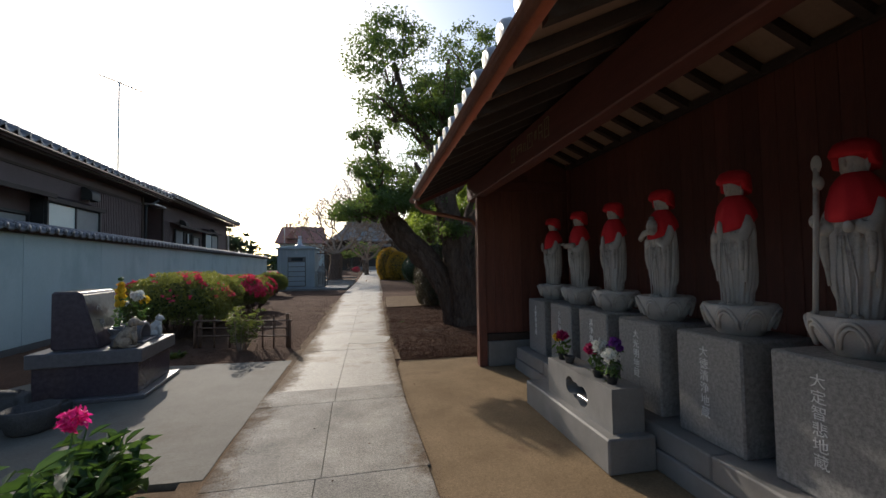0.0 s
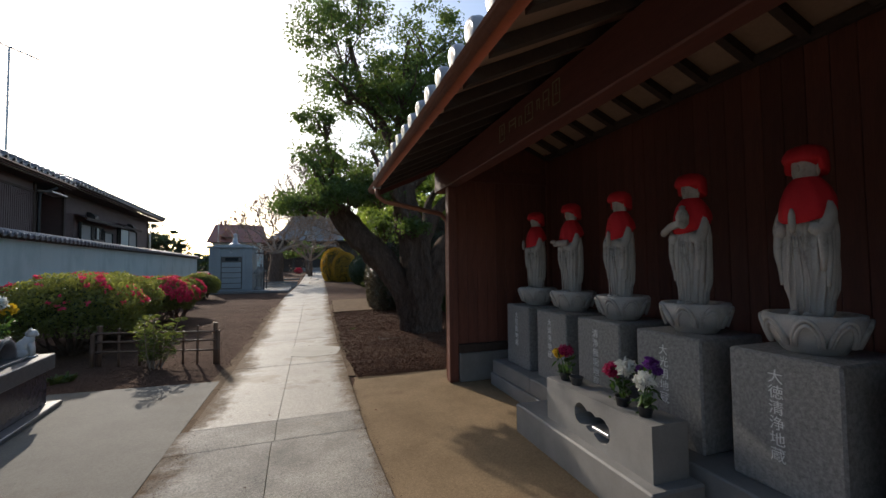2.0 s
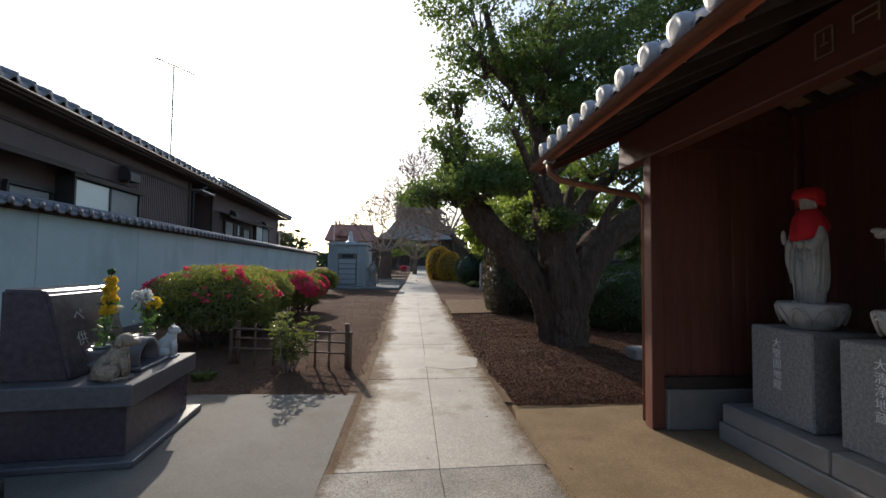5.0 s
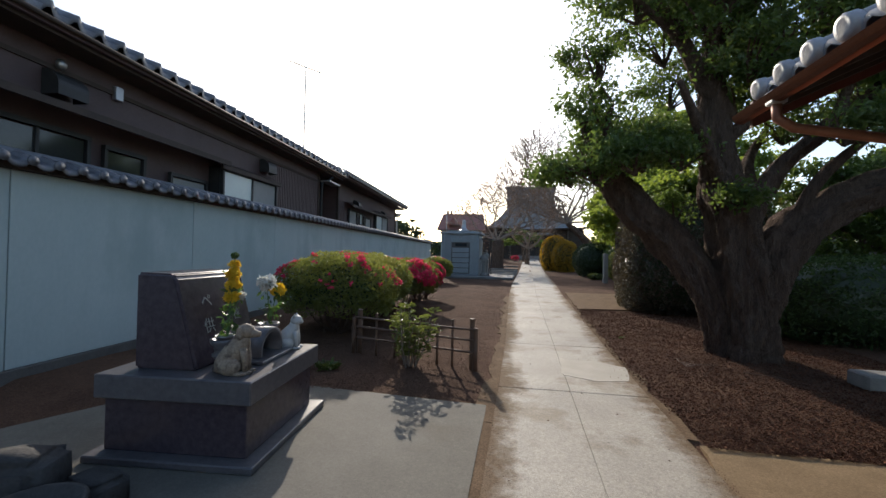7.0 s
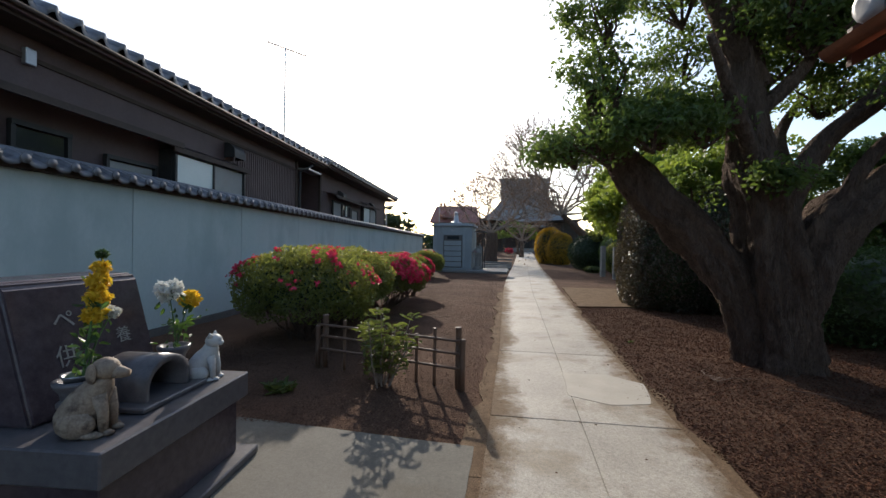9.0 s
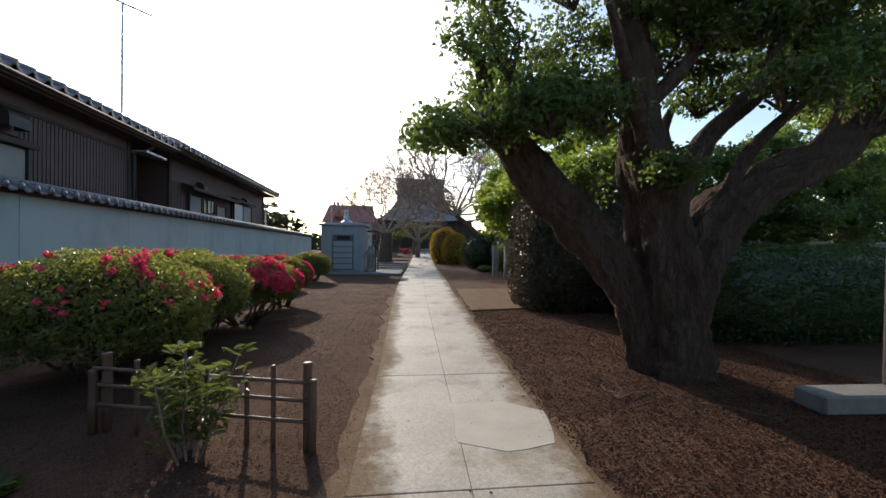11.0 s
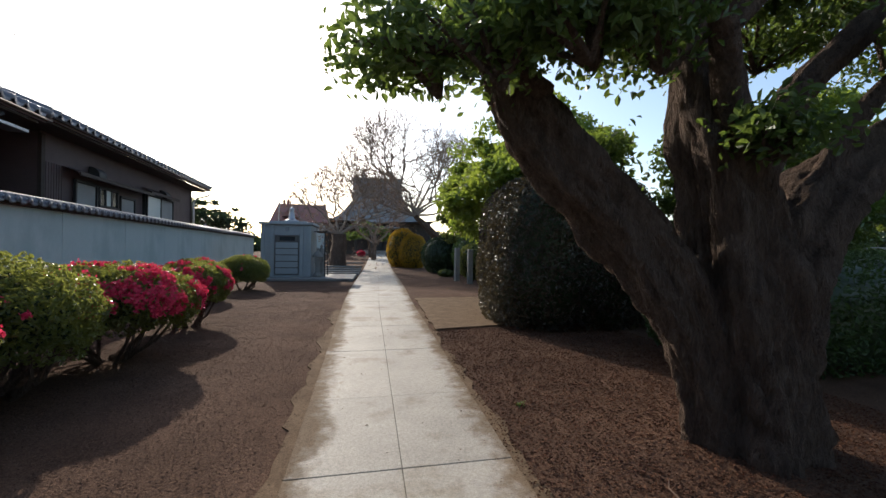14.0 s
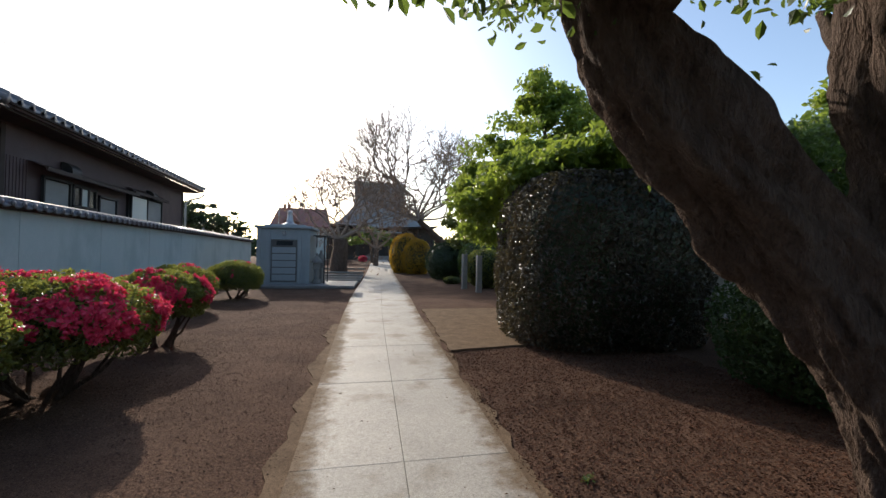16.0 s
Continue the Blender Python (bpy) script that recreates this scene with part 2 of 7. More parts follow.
METAL = shade("grey_metal", (0.3, 0.3, 0.31), (0.42, 0.42, 0.43), 0.4, 8, 80, 0.1, 0.002, metal=0.8)
PANE = shade("frosted_pane", (0.5, 0.56, 0.55), (0.58, 0.64, 0.62), 0.22, 1, 20, 0.02, spec=0.6)
PANE_DARK = shade("dark_pane", (0.02, 0.022, 0.024), (0.035, 0.038, 0.04), 0.08, 2, 20, 0.0, spec=0.6)
SHUTTER = shade("grey_shutter", (0.22, 0.22, 0.21), (0.3, 0.3, 0.29), 0.6, 2, 40, 0.1)
BAMBOO = shade("bamboo", (0.085, 0.05, 0.034), (0.19, 0.115, 0.075), 0.6, 6, 40, 0.2, 0.003, stretch=(1, 1, 0.3))
FAR_ROOF = shade("red_tile_roof", (0.2, 0.09, 0.075), (0.3, 0.14, 0.115), 0.7, 2, 20, 0.2)
HALL_ROOF = shade("hall_roof_copper", (0.15, 0.16, 0.16), (0.24, 0.25, 0.25), 0.5, 1.5, 12, 0.2)
HALL_WALL = shade("hall_timber", (0.03, 0.024, 0.02), (0.07, 0.055, 0.045), 0.7, 2, 20, 0.2)
POST_STONE = shade("weathered_post", (0.15, 0.142, 0.128), (0.27, 0.255, 0.23), 0.9, 5, 60, 0.5)

# ---------------------------------------------------------------- mesh helpers


def link_mesh(name, verts, faces, material, parent=None, label="", smooth=False):
    me = bpy.data.meshes.new(name)
    me.from_pydata(verts, [], faces)
    me.materials.append(material)
    if smooth:
        me.shade_smooth()
    ob = new(name, me)
    ob.parent = parent
    return tagged(ob, label)


def part(name, bm, material, parent=None, label="", smooth=False):
    """Links a bmesh as one mesh object under a thing or a part."""
    me = bpy.data.meshes.new(name)
    bmesh.ops.recalc_face_normals(bm, faces=bm.faces)
    bm.to_mesh(me)
    bm.free()
    me.materials.append(material)
    if smooth:
        me.shade_smooth()
    ob = new(name, me)
    ob.parent = parent
    return tagged(ob, label)


def piece(name, mesh_data, parent, m):
    ob = new(name, mesh_data)
    ob.parent = parent
    ob.matrix_local = m
    return ob


def thing(name, m, label, category, group="", kind=""):
    ob = new(name)
    ob.empty_display_size = 0.2
    ob.matrix_world = m
    return tagged(ob, label, category, group, kind)


def box(bm, x0, x1, y0, y1, z0, z1, bevel=0.0, seg=1, taper=None):
    r = bmesh.ops.create_cube(bm, size=1.0)
    vs = r["verts"]
    for v in vs:
        up = v.co.z > 0
        v.co = Vector(((x0 + x1) / 2 + v.co.x * (x1 - x0), (y0 + y1) / 2 + v.co.y * (y1 - y0), (z0 + z1) / 2 + v.co.z * (z1 - z0)))
        if taper and up:
            v.co.x = (x0 + x1) / 2 + (v.co.x - (x0 + x1) / 2) * taper
            v.co.y = (y0 + y1) / 2 + (v.co.y - (y0 + y1) / 2) * taper
    if bevel:
        es = {e for v in vs for e in v.link_edges}
        bmesh.ops.bevel(bm, geom=list(es), offset=bevel, segments=seg, affect="EDGES", profile=0.6)
    return bm


def boxes(*args, bevel=0.0):
    bm = bmesh.new()
    for a in args:
        box(bm, *a, bevel=bevel)
    return bm


def tube(bm, points, radii, seg=8, cap=True, wobble=0.0, seed=0.0, ridges=0.0):
    """A tapered tube along a line of points."""
    pts = [Vector(p) for p in points]
    if isinstance(radii, (int, float)):
        radii = [radii] * len(pts)
    rings, ref = [], None
    for i, p in enumerate(pts):
        d = (pts[min(i + 1, len(pts) - 1)] - pts[max(i - 1, 0)]).normalized()
        if ref is None:
            ref = d.orthogonal().normalized()
        side = (ref - d * ref.dot(d)).normalized()
        ref = side
        up = d.cross(side)
        ring = []
        for k in range(seg):
            a = 2 * math.pi * k / seg
            r = radii[i]
            if wobble:
                q = p * 2.2 + side * math.cos(a) + up * math.sin(a)
                r *= 1 + wobble * noise.noise(Vector((q.x, q.y, q.z * 0.6 + seed)))
                r *= 1 + 0.35 * wobble * math.sin(5 * a + seed + 0.8 * p.z)
            if ridges:
                # long furrows and plates of bark
                v = Vector((math.cos(a) * 3.2 + seed, math.sin(a) * 3.2, i * 0.07))
                w = Vector((math.cos(a) * 7.5, math.sin(a) * 7.5 + seed, i * 0.2))
                r *= 1 + ridges * (1.2 * abs(noise.noise(v)) - 0.4 + 0.7 * abs(noise.noise(w)))
            ring.append(bm.verts.new(p + side * math.cos(a) * r + up * math.sin(a) * r))
        rings.append(ring)
    for a, b in zip(rings, rings[1:]):
        for k in range(seg):
            bm.faces.new((a[k], a[(k + 1) % seg], b[(k + 1) % seg], b[k]))
    if cap:
        bm.faces.new(rings[0][::-1])
        bm.faces.new(rings[-1])
    return bm


def curve_points(points, radii, n):
    """A smooth line through the points (Catmull-Rom), with its radii."""
    p = [Vector(q) for q in points]
    p = [p[0] * 2 - p[1]] + p + [p[-1] * 2 - p[-2]]
    out, rad = [], []
    for i in range(1, len(p) - 2):
        for k in range(n):
            t = k / n
            a, b, c, d = p[i - 1:i + 3]
            out.append(0.5 * (2 * b + (c - a) * t + (2 * a - 5 * b + 4 * c - d) * t * t + (3 * b - a - 3 * c + d) * t ** 3))
            rad.append(radii[i - 1] + (radii[i] - radii[i - 1]) * t)
    out.append(p[-2])
    rad.append(radii[-1])
    return out, rad


def lathe(bm, profile, seg=24, centre=(0, 0, 0), ripple=0.0, lobes=0):
    """A turned shape from (radius, height) rows; lobes give petals or flutes."""
    rings = []
    for r, z in profile:
        ring = []
        for k in range(seg):
            a = 2 * math.pi * k / seg
            rr = r * (1 + ripple * abs(math.sin(lobes * a / 2))) if lobes else r
            ring.append(bm.verts.new((centre[0] + rr * math.cos(a), centre[1] + rr * math.sin(a), centre[2] + z)))
        rings.append(ring)
    for a, b in zip(rings, rings[1:]):
        for k in range(seg):
            bm.faces.new((a[k], a[(k + 1) % seg], b[(k + 1) % seg], b[k]))
    bm.faces.new(rings[0][::-1])
    bm.faces.new(rings[-1])
    return bm


def ball(bm, centre, radii, seg=12, rings=8, rot=None):
    m = Matrix.Translation(centre) @ (rot or Matrix()) @ Matrix.Diagonal((*radii, 1))
    bmesh.ops.create_uvsphere(bm, u_segments=seg, v_segments=rings, radius=1.0, matrix=m)
    return bm


def leaves(name, centres, normals, size, material, parent, rng, slim=0.5, vary=0.4, label="", flat=0.5, fold=0.12):
    """One mesh of many folded leaves, each with six corners, lying roughly along the given normals."""
    c, nn = np.asarray(centres, float), np.asarray(normals, float)
    k = len(c)
    d = rng.normal(size=(k, 3))
    nn = nn * flat + rng.normal(size=(k, 3)) * (1 - flat)
    nn /= np.linalg.norm(nn, axis=1)[:, None] + 1e-9
    d -= nn * (d * nn).sum(1)[:, None]
    d /= np.linalg.norm(d, axis=1)[:, None] + 1e-9
    s = np.cross(nn, d)
    ln = size * (1 + vary * (rng.random(k) * 2 - 1))[:, None]
    w = ln * slim * 0.5
    v = np.empty((k, 6, 3))
    v[:, 0] = c - d * ln * 0.5
    v[:, 1] = c - d * ln * 0.08 + s * w + nn * ln * fold
    v[:, 2] = c + d * ln * 0.28 + s * w * 0.75 + nn * ln * fold * 0.6
    v[:, 3] = c + d * ln * 0.5 - nn * ln * fold * 0.8
    v[:, 4] = c + d * ln * 0.28 - s * w * 0.75 + nn * ln * fold * 0.6
    v[:, 5] = c - d * ln * 0.08 - s * w + nn * ln * fold
    idx = np.arange(k)[:, None] * 6
    f = np.concatenate([idx + [0, 1, 2, 3], idx + [0, 3, 4, 5]])
    ob = link_mesh(name, v.reshape(-1, 3).tolist(), f.tolist(), material, parent, label)
    return ob


def lump(rng, n, centre, radii, depth=0.25, rough=0.16, freq=1.6, top=None, squash=1.0):
    """Points near the uneven skin of an ellipsoid, with normals."""
    u = rng.normal(size=(n, 3))
    u /= np.linalg.norm(u, axis=1)[:, None]
    if top is not None:
        u = u[u[:, 2] > top]
    off = np.array([noise.noise(Vector((a * freq * 2 + centre[0] * 3, b * freq * 2 + centre[1] * 3, c * freq * 2 + centre[2]))) for a, b, c in u])
    fine = np.array([noise.noise(Vector((a * freq * 6 + 7, b * freq * 6 + centre[0], c * freq * 6))) for a, b, c in u])
    r = (1 + rough * off * 1.6 + rough * 0.6 * fine) * (1 - depth * rng.random(len(u)) ** 1.7)
    p = np.asarray(centre) + u * r[:, None] * np.asarray(radii)
    nn = u / np.asarray(radii)
    nn /= np.linalg.norm(nn, axis=1)[:, None]
    return p, nn

# ---------------------------------------------------------------- ground and paving


def ground_z(x, y):
    t = min(max((y - 32) / 36, 0), 1)
    return 0.75 * t * t * (3 - 2 * t)


def axis_steps(*spans):
    out = []
    for a, b, st in spans:
        out += list(np.arange(a, b, st))
    return out + [spans[-1][1]]


def path_edges(y):
    """Left and right edge of the concrete path at a place along it."""
    mid = -0.36 + 0.0345 * y
    mid += 0.019 * max(y - 18, 0)
    half = 0.74 + 0.29 * min(max((y - 9) / 14, 0), 1)
    return mid - half - 0.03, mid + half + 0.02


gx = axis_steps((-400, -40, 60), (-40, -12, 4), (-12, -4, 0.5), (-4, 5, 0.16), (5, 14, 0.6), (14, 40, 4), (40, 400, 60))
gy = axis_steps((-300, -20, 40), (-20, -2, 3), (-2, 14, 0.16), (14, 30, 0.4), (30, 80, 2.5), (80, 500, 60))
gverts, gfaces = [], []
for yy in gy:
    for xx in gx:
        l_, r_ = path_edges(yy)
        z = ground_z(xx, yy) - 0.012
        if -20 < yy < 60 and -12 < xx < 14:
            lim = 0.022 * noise.noise(Vector((xx * 1.1, yy * 1.1, 0))) + 0.012 * noise.noise(Vector((xx * 4, yy * 4, 3)))
            away = min(1, max(0, max(l_ - xx, xx - r_) / 0.6)) if yy > 5 else 0
            if yy > 6.4:
                z += away * (lim + 0.014)
                # soil heaped about the foot of the tree
                z += 0.09 * math.exp(-((xx - 2.5) ** 2 + (yy - 9.5) ** 2) / 0.9)
            else:
                z -= 0.03
        gverts.append((xx, yy, z))
nx = len(gx)
for j in range(len(gy) - 1):
    for i in range(nx - 1):
        a = j * nx + i
        gfaces.append((a, a + 1, a + nx + 1, a + nx))
ground = link_mesh("ground", gverts, gfaces, SOIL, smooth=True)
tagged(ground, "dark brown garden soil with bark litter, bare and raked", "ground", kind="structure")


def flat_sheet(name, outline, z0, z1, material, label, category="pavement", ragged=0.0, seed=0, kind="structure"):
    """A slab with a given outline; its edge may be ragged."""
    pts = []
    n = len(outline)
    for i in range(n):
        a, b = Vector(outline[i]), Vector(outline[(i + 1) % n])
        steps = max(1, int((b - a).length / 0.12)) if ragged else 1
        for k in range(steps):
            p = a.lerp(b, k / steps)
            if ragged:
                p = p + Vector((noise.noise(Vector((p.x * 2.3, p.y * 2.3, seed))), noise.noise(Vector((p.x * 2.3, p.y * 2.3, seed + 9))))) * ragged
                p = p + Vector((noise.noise(Vector((p.x * 9, p.y * 9, seed))), noise.noise(Vector((p.x * 9, p.y * 9, seed + 5))))) * ragged * 0.5
            pts.append(p)
    bm = bmesh.new()
    vs = [bm.verts.new((p.x, p.y, z1)) for p in pts]
    f = bm.faces.new(vs)
    ext = bmesh.ops.extrude_face_region(bm, geom=[f])
    for v in ext["geom"]:
        if isinstance(v, bmesh.types.BMVert):
            v.co.z = z0
    bmesh.ops.triangulate(bm, faces=[q for q in bm.faces if len(q.verts) > 4])
    return tagged(part(name, bm, material), label, category, kind=kind)


# packed sand in front of the shrine
flat_sheet("yard", [(0.3, -6), (5.2, -6), (5.2, 6.2), (2.2, 6.35), (0.7, 6.42), (0.5, 5.5), (0.4, 3.0)], -0.06, -0.004, SAND,
           "packed pale brown sand with thin dirt washed over it", "ground", 0.05, 2)
flat_sheet("yard", [(-6.0, -6), (-1.0, -6), (-0.95, 3.1), (-6.0, 3.6)], -0.06, -0.012, DIRT, "bare brown earth beside the path", "ground", 0.04, 4)
# grey concrete apron about the animal memorial
flat_sheet("pavement", [(-5.6, 3.55), (-1.06, 3.2), (-0.98, 6.86), (-2.75, 7.0), (-3.9, 7.05)], -0.05, 0.008, APRON,
           "smooth grey concrete apron under the animal memorial", "pavement", 0.012, 7)
# the strip of dirt between apron and path
flat_sheet("dirt_strip", [(-1.2, 2.2), (-0.98, 2.2), (-0.98, 5.06), (-0.8, 5.2), (-0.7, 6.4), (-0.8, 7.2), (-1.02, 7.1), (-1.12, 6.7), (-1.15, 5.2)], -0.05, 0.003, DIRT,
           "dark dirt washed in along the edge of the path", "ground", 0.05, 8)
# bark mulch heap edge right of the path, and the bare cross path beyond it
flat_sheet("cross_path", [(1.1, 14.3), (3.0, 14.6), (9, 15.0), (9, 19.0), (4, 19.2), (1.45, 19.2)], -0.05, 0.03, DIRT,
           "trodden earth path crossing to the main path", "ground", 0.06, 15)

path = thing("path", pose(0, 0, 0), "concrete slab path, two slabs wide, with dirt over its edges", "path", kind="structure")
# washed aggregate slabs near the shrine, then smooth concrete
cuts = [-6.0, -4.2, -2.4, -0.6, 1.2, 3.0, 4.62, 5.12]
for a, b in zip(cuts, cuts[1:]):
    for side in (0, 1):
        l_, m_, r_ = -1.02, -0.32 + 0.022 * (a + b) / 2, 0.5 + 0.012 * (a + b) / 2
        x0, x1 = (l_, m_ - 0.002) if side == 0 else (m_ + 0.002, r_)
        part("slab", box(bmesh.new(), x0, x1, a + 0.002, b - 0.002, -0.05, 0.016 + 0.001 * side, bevel=0.003), AGGREGATE, path)
cuts = [5.124, 7.42, 9.62, 11.0, 12.9, 14.8, 16.7]
while cuts[-1] < 72:
    cuts.append(cuts[-1] + (1.85 if cuts[-1] < 40 else 4.0))
for n_, (a, b) in enumerate(zip(cuts, cuts[1:])):
    for side in (0, 1):
        bm = bmesh.new()
        lift = 0.0012 * ((n_ * 7 + side * 3) % 3)
        q = []
        for yy in (a + 0.0018, b - 0.0018):
            l_, r_ = path_edges(yy)
            c_ = -0.395 + 0.0365 * yy + 0.019 * max(yy - 18, 0)
            q.append(((l_, c_ - 0.0018) if side == 0 else (c_ + 0.0018, r_), yy))
        box(bm, 0, 1, 0, 1, -0.05, 0.014 + lift, bevel=0.003)
        for v in bm.verts:
            ty = v.co.y
            xa = q[0][0][0] + (q[1][0][0] - q[0][0][0]) * ty
            xb = q[0][0][1] + (q[1][0][1] - q[0][0][1]) * ty
            wide, deep = xb - xa, q[1][1] - q[0][1]
            yy = q[0][1] + deep * ty
            v.co = Vector((xa + wide * v.co.x, yy, v.co.z + ground_z(0, yy)))
        part("slab", bm, CONCRETE, path)
# tan dirt washed over both edges of the path
lefts, rights = [], []
for k in range(34):
    yy = 6.5 + k * 0.32
    l_, r_ = path_edges(yy)
    wave = noise.noise(Vector((yy * 0.9, 2.0, 0)))
    lefts.append((l_ + 0.16, l_ - 0.14 - 0.12 * wave, yy))
    rights.append((r_ - 0.16, r_ + 0.1 + 0.1 * wave, yy))
for strip, seed_ in ((lefts, 31), (rights, 33)):
    flat_sheet("dirt_strip", [(a, yy) for a, b, yy in strip] + [(b, yy) for a, b, yy in reversed(strip)], -0.05, 0.006, DIRT,
               "tan dirt washed out along the edge of the path", "ground", 0.11, seed_)
flat_sheet("patch", [(-0.12, 8.0), (0.2, 7.86), (0.62, 7.92), (0.72, 8.5), (0.42, 8.78), (-0.1, 8.74)], 0.0, 0.0185, PATCH,
           "pale mortar patch on the path", "pavement", 0.045, 21)

# ---------------------------------------------------------------- boundary wall and house
WALL_M = pose(-6.05, 10, 0, 0, 0, 2.6)       # local y runs along the wall, local x towards the path
wall = thing("wall_west", WALL_M, "pale grey-green plastered boundary wall under a tiled coping", "wall", kind="structure")
edges = [-14, -11.4, -8.8, -6.2, -3.6, -1.0, 1.6, 4.2, 6.8, 9.4, 12, 14.6, 17.2, 19.8, 22.4, 25.0, 26.9]
wall_mesh = box(bmesh.new(), -0.14, 0.0, 0.006, 2.594, 0.12, 2.2, bevel=0.004)
wp = part("panel", wall_mesh, PLASTER, wall)
wp.matrix_local = pose(0, edges[0], 0)
for a, b in zip(edges[1:], edges[2:]):
    piece("panel", wp.data, wall, Matrix.LocRotScale((0, a, 0), None, (1, (b - a) / 2.6, 1)))
part("footing", boxes((-0.16, 0.02, -14, 26.9, -0.1, 0.115), bevel=0.01), DARK_BASE, wall)
part("coping_board", boxes((-0.22, 0.08, -14, 27.0, 2.2, 2.27)), SOFFIT, wall)


def tile_mesh(name, w, ln, wave, thick=0.018):
    """A pantile: a hump and a trough across its width, sloping down its length, with a rolled front."""
    bm = bmesh.new()
    n = 8
    rows = []
    for y, dz in ((0, 0.0), (ln * 0.5, 0.0), (ln, 0.0), (ln, -thick * 1.6)):
        row = []
        for i in range(n + 1):
            u = i / n
            h = wave * (math.sin(math.pi * min(u / 0.42, 1.0)) * 1.0 if u < 0.42 else -0.35 * math.sin(math.pi * (u - 0.42) / 0.58))
            row.append(bm.verts.new((u * w, -y, h + dz)))
        rows.append(row)
    for a, b in zip(rows, rows[1:]):
        for i in range(n):
            bm.faces.new((a[i], a[i + 1], b[i + 1], b[i]))
    me = bpy.data.meshes.new(name)
    bmesh.ops.recalc_face_normals(bm, faces=bm.faces)
    bm.to_mesh(me)
    bm.free()
    me.materials.append(KAWARA)
    me.shade_smooth()
    return me


# the coping: tiles sloping to both sides, a round ridge on top
coping_tile = tile_mesh("coping_tile", 0.27, 0.25, 0.05, 0.026)
n_t = int(41 / 0.26)
for i in range(n_t):
    y = -14 + i * 0.26
    piece("coping_tile", coping_tile, wall, Matrix.Translation((-0.04, y, 2.37)) @ pose(0, 0, 0, 0, 0, 90) @ pose(0, 0, 0, 24, 0, 0))
part("coping_back", boxes((-0.3, -0.05, -14, 27, 2.27, 2.34)), KAWARA, wall)
ridge_bm = bmesh.new()
tube(ridge_bm, [(-0.07, -14, 2.385), (-0.07, 27, 2.385)], 0.055, 10)
part("ridge_roll", ridge_bm, KAWARA, wall, smooth=True)
cap_bm = bmesh.new()
lathe(cap_bm, [(0.05, 0.0), (0.056, 0.012), (0.05, 0.028), (0.0, 0.034)], 10)
cap_ob = part("tile_end", cap_bm, KAWARA, wall, smooth=True)
cap_ob.matrix_local = pose(0.18, -13.95, 2.3, 0, 90, 0)
for i in range(1, n_t):
    piece("tile_end", cap_ob.data, wall, pose(0.18, -13.95 + i * 0.26, 2.3, 0, 90, 0))

# the house behind the wall
HOUSE_M = pose(-7.1, 10, 0, 0, 0, 2.6)      # local x = 0 is the wall face towards the path
house = thing("house", HOUSE_M, "long low dark brown house with a grey tiled roof", "house")


def ribbed(bm, y0, y1, z0, z1, x, pitch=0.11, deep=0.012):
    y = y0
    while y < y1 - 0.01:
        box(bm, x - 0.02, x + deep, y + 0.01, min(y + pitch - 0.02, y1), z0, z1)
        y += pitch
    return bm


WALL_1, WALL_2 = 0.45, 0.2                  # the two wings of the house, with a dark recess between them
NEAR_END, FAR_START, FAR_END = 5.25, 7.5, 17.1
part("wall", boxes((-6, WALL_1, -14, NEAR_END, 0, 4.0), (-6, -0.6, NEAR_END + 0.002, FAR_START - 0.002, 0, 4.0), (-6, WALL_2, FAR_START, FAR_END, 0, 4.1)), SIDING, house)
part("siding", ribbed(bmesh.new(), 2.3, NEAR_END, 0.6, 3.62, WALL_1, 0.09), SIDING, house)
part("siding", ribbed(bmesh.new(), FAR_START, 8.3, 0.6, 3.4, WALL_2, 0.09), SIDING, house)
for x_, y_ in ((WALL_1, NEAR_END - 0.06), (WALL_2, FAR_START + 0.06), (WALL_2, FAR_END - 0.06)):
    part("corner_post", boxes((x_ - 0.05, x_ + 0.035, y_ - 0.06, y_ + 0.06, 0, 4.0), bevel=0.006), SOFFIT, house)
part("wall_band", boxes((WALL_1, WALL_1 + 0.022, -14, NEAR_END - 0.13, 3.63, 3.69)), SOFFIT, house)
part("bracket", boxes((WALL_1 + 0.04, 0.82, NEAR_END - 0.02, NEAR_END + 0.9, 3.66, 3.72), bevel=0.006), METAL, house, "pale metal bracket under the eave")
part("recess_door", boxes((-0.6, -0.56, 5.7, 6.6, 0.2, 2.9), bevel=0.006), PANE_DARK, house)
PITCH = 0.4
slope = math.degrees(math.atan(PITCH))
big_tile = tile_mesh("roof_tile", 0.305, 0.34, 0.085, 0.05)
src_v, src_f = [v.co.copy() for v in big_tile.vertices], [tuple(p.vertices) for p in big_tile.polygons]


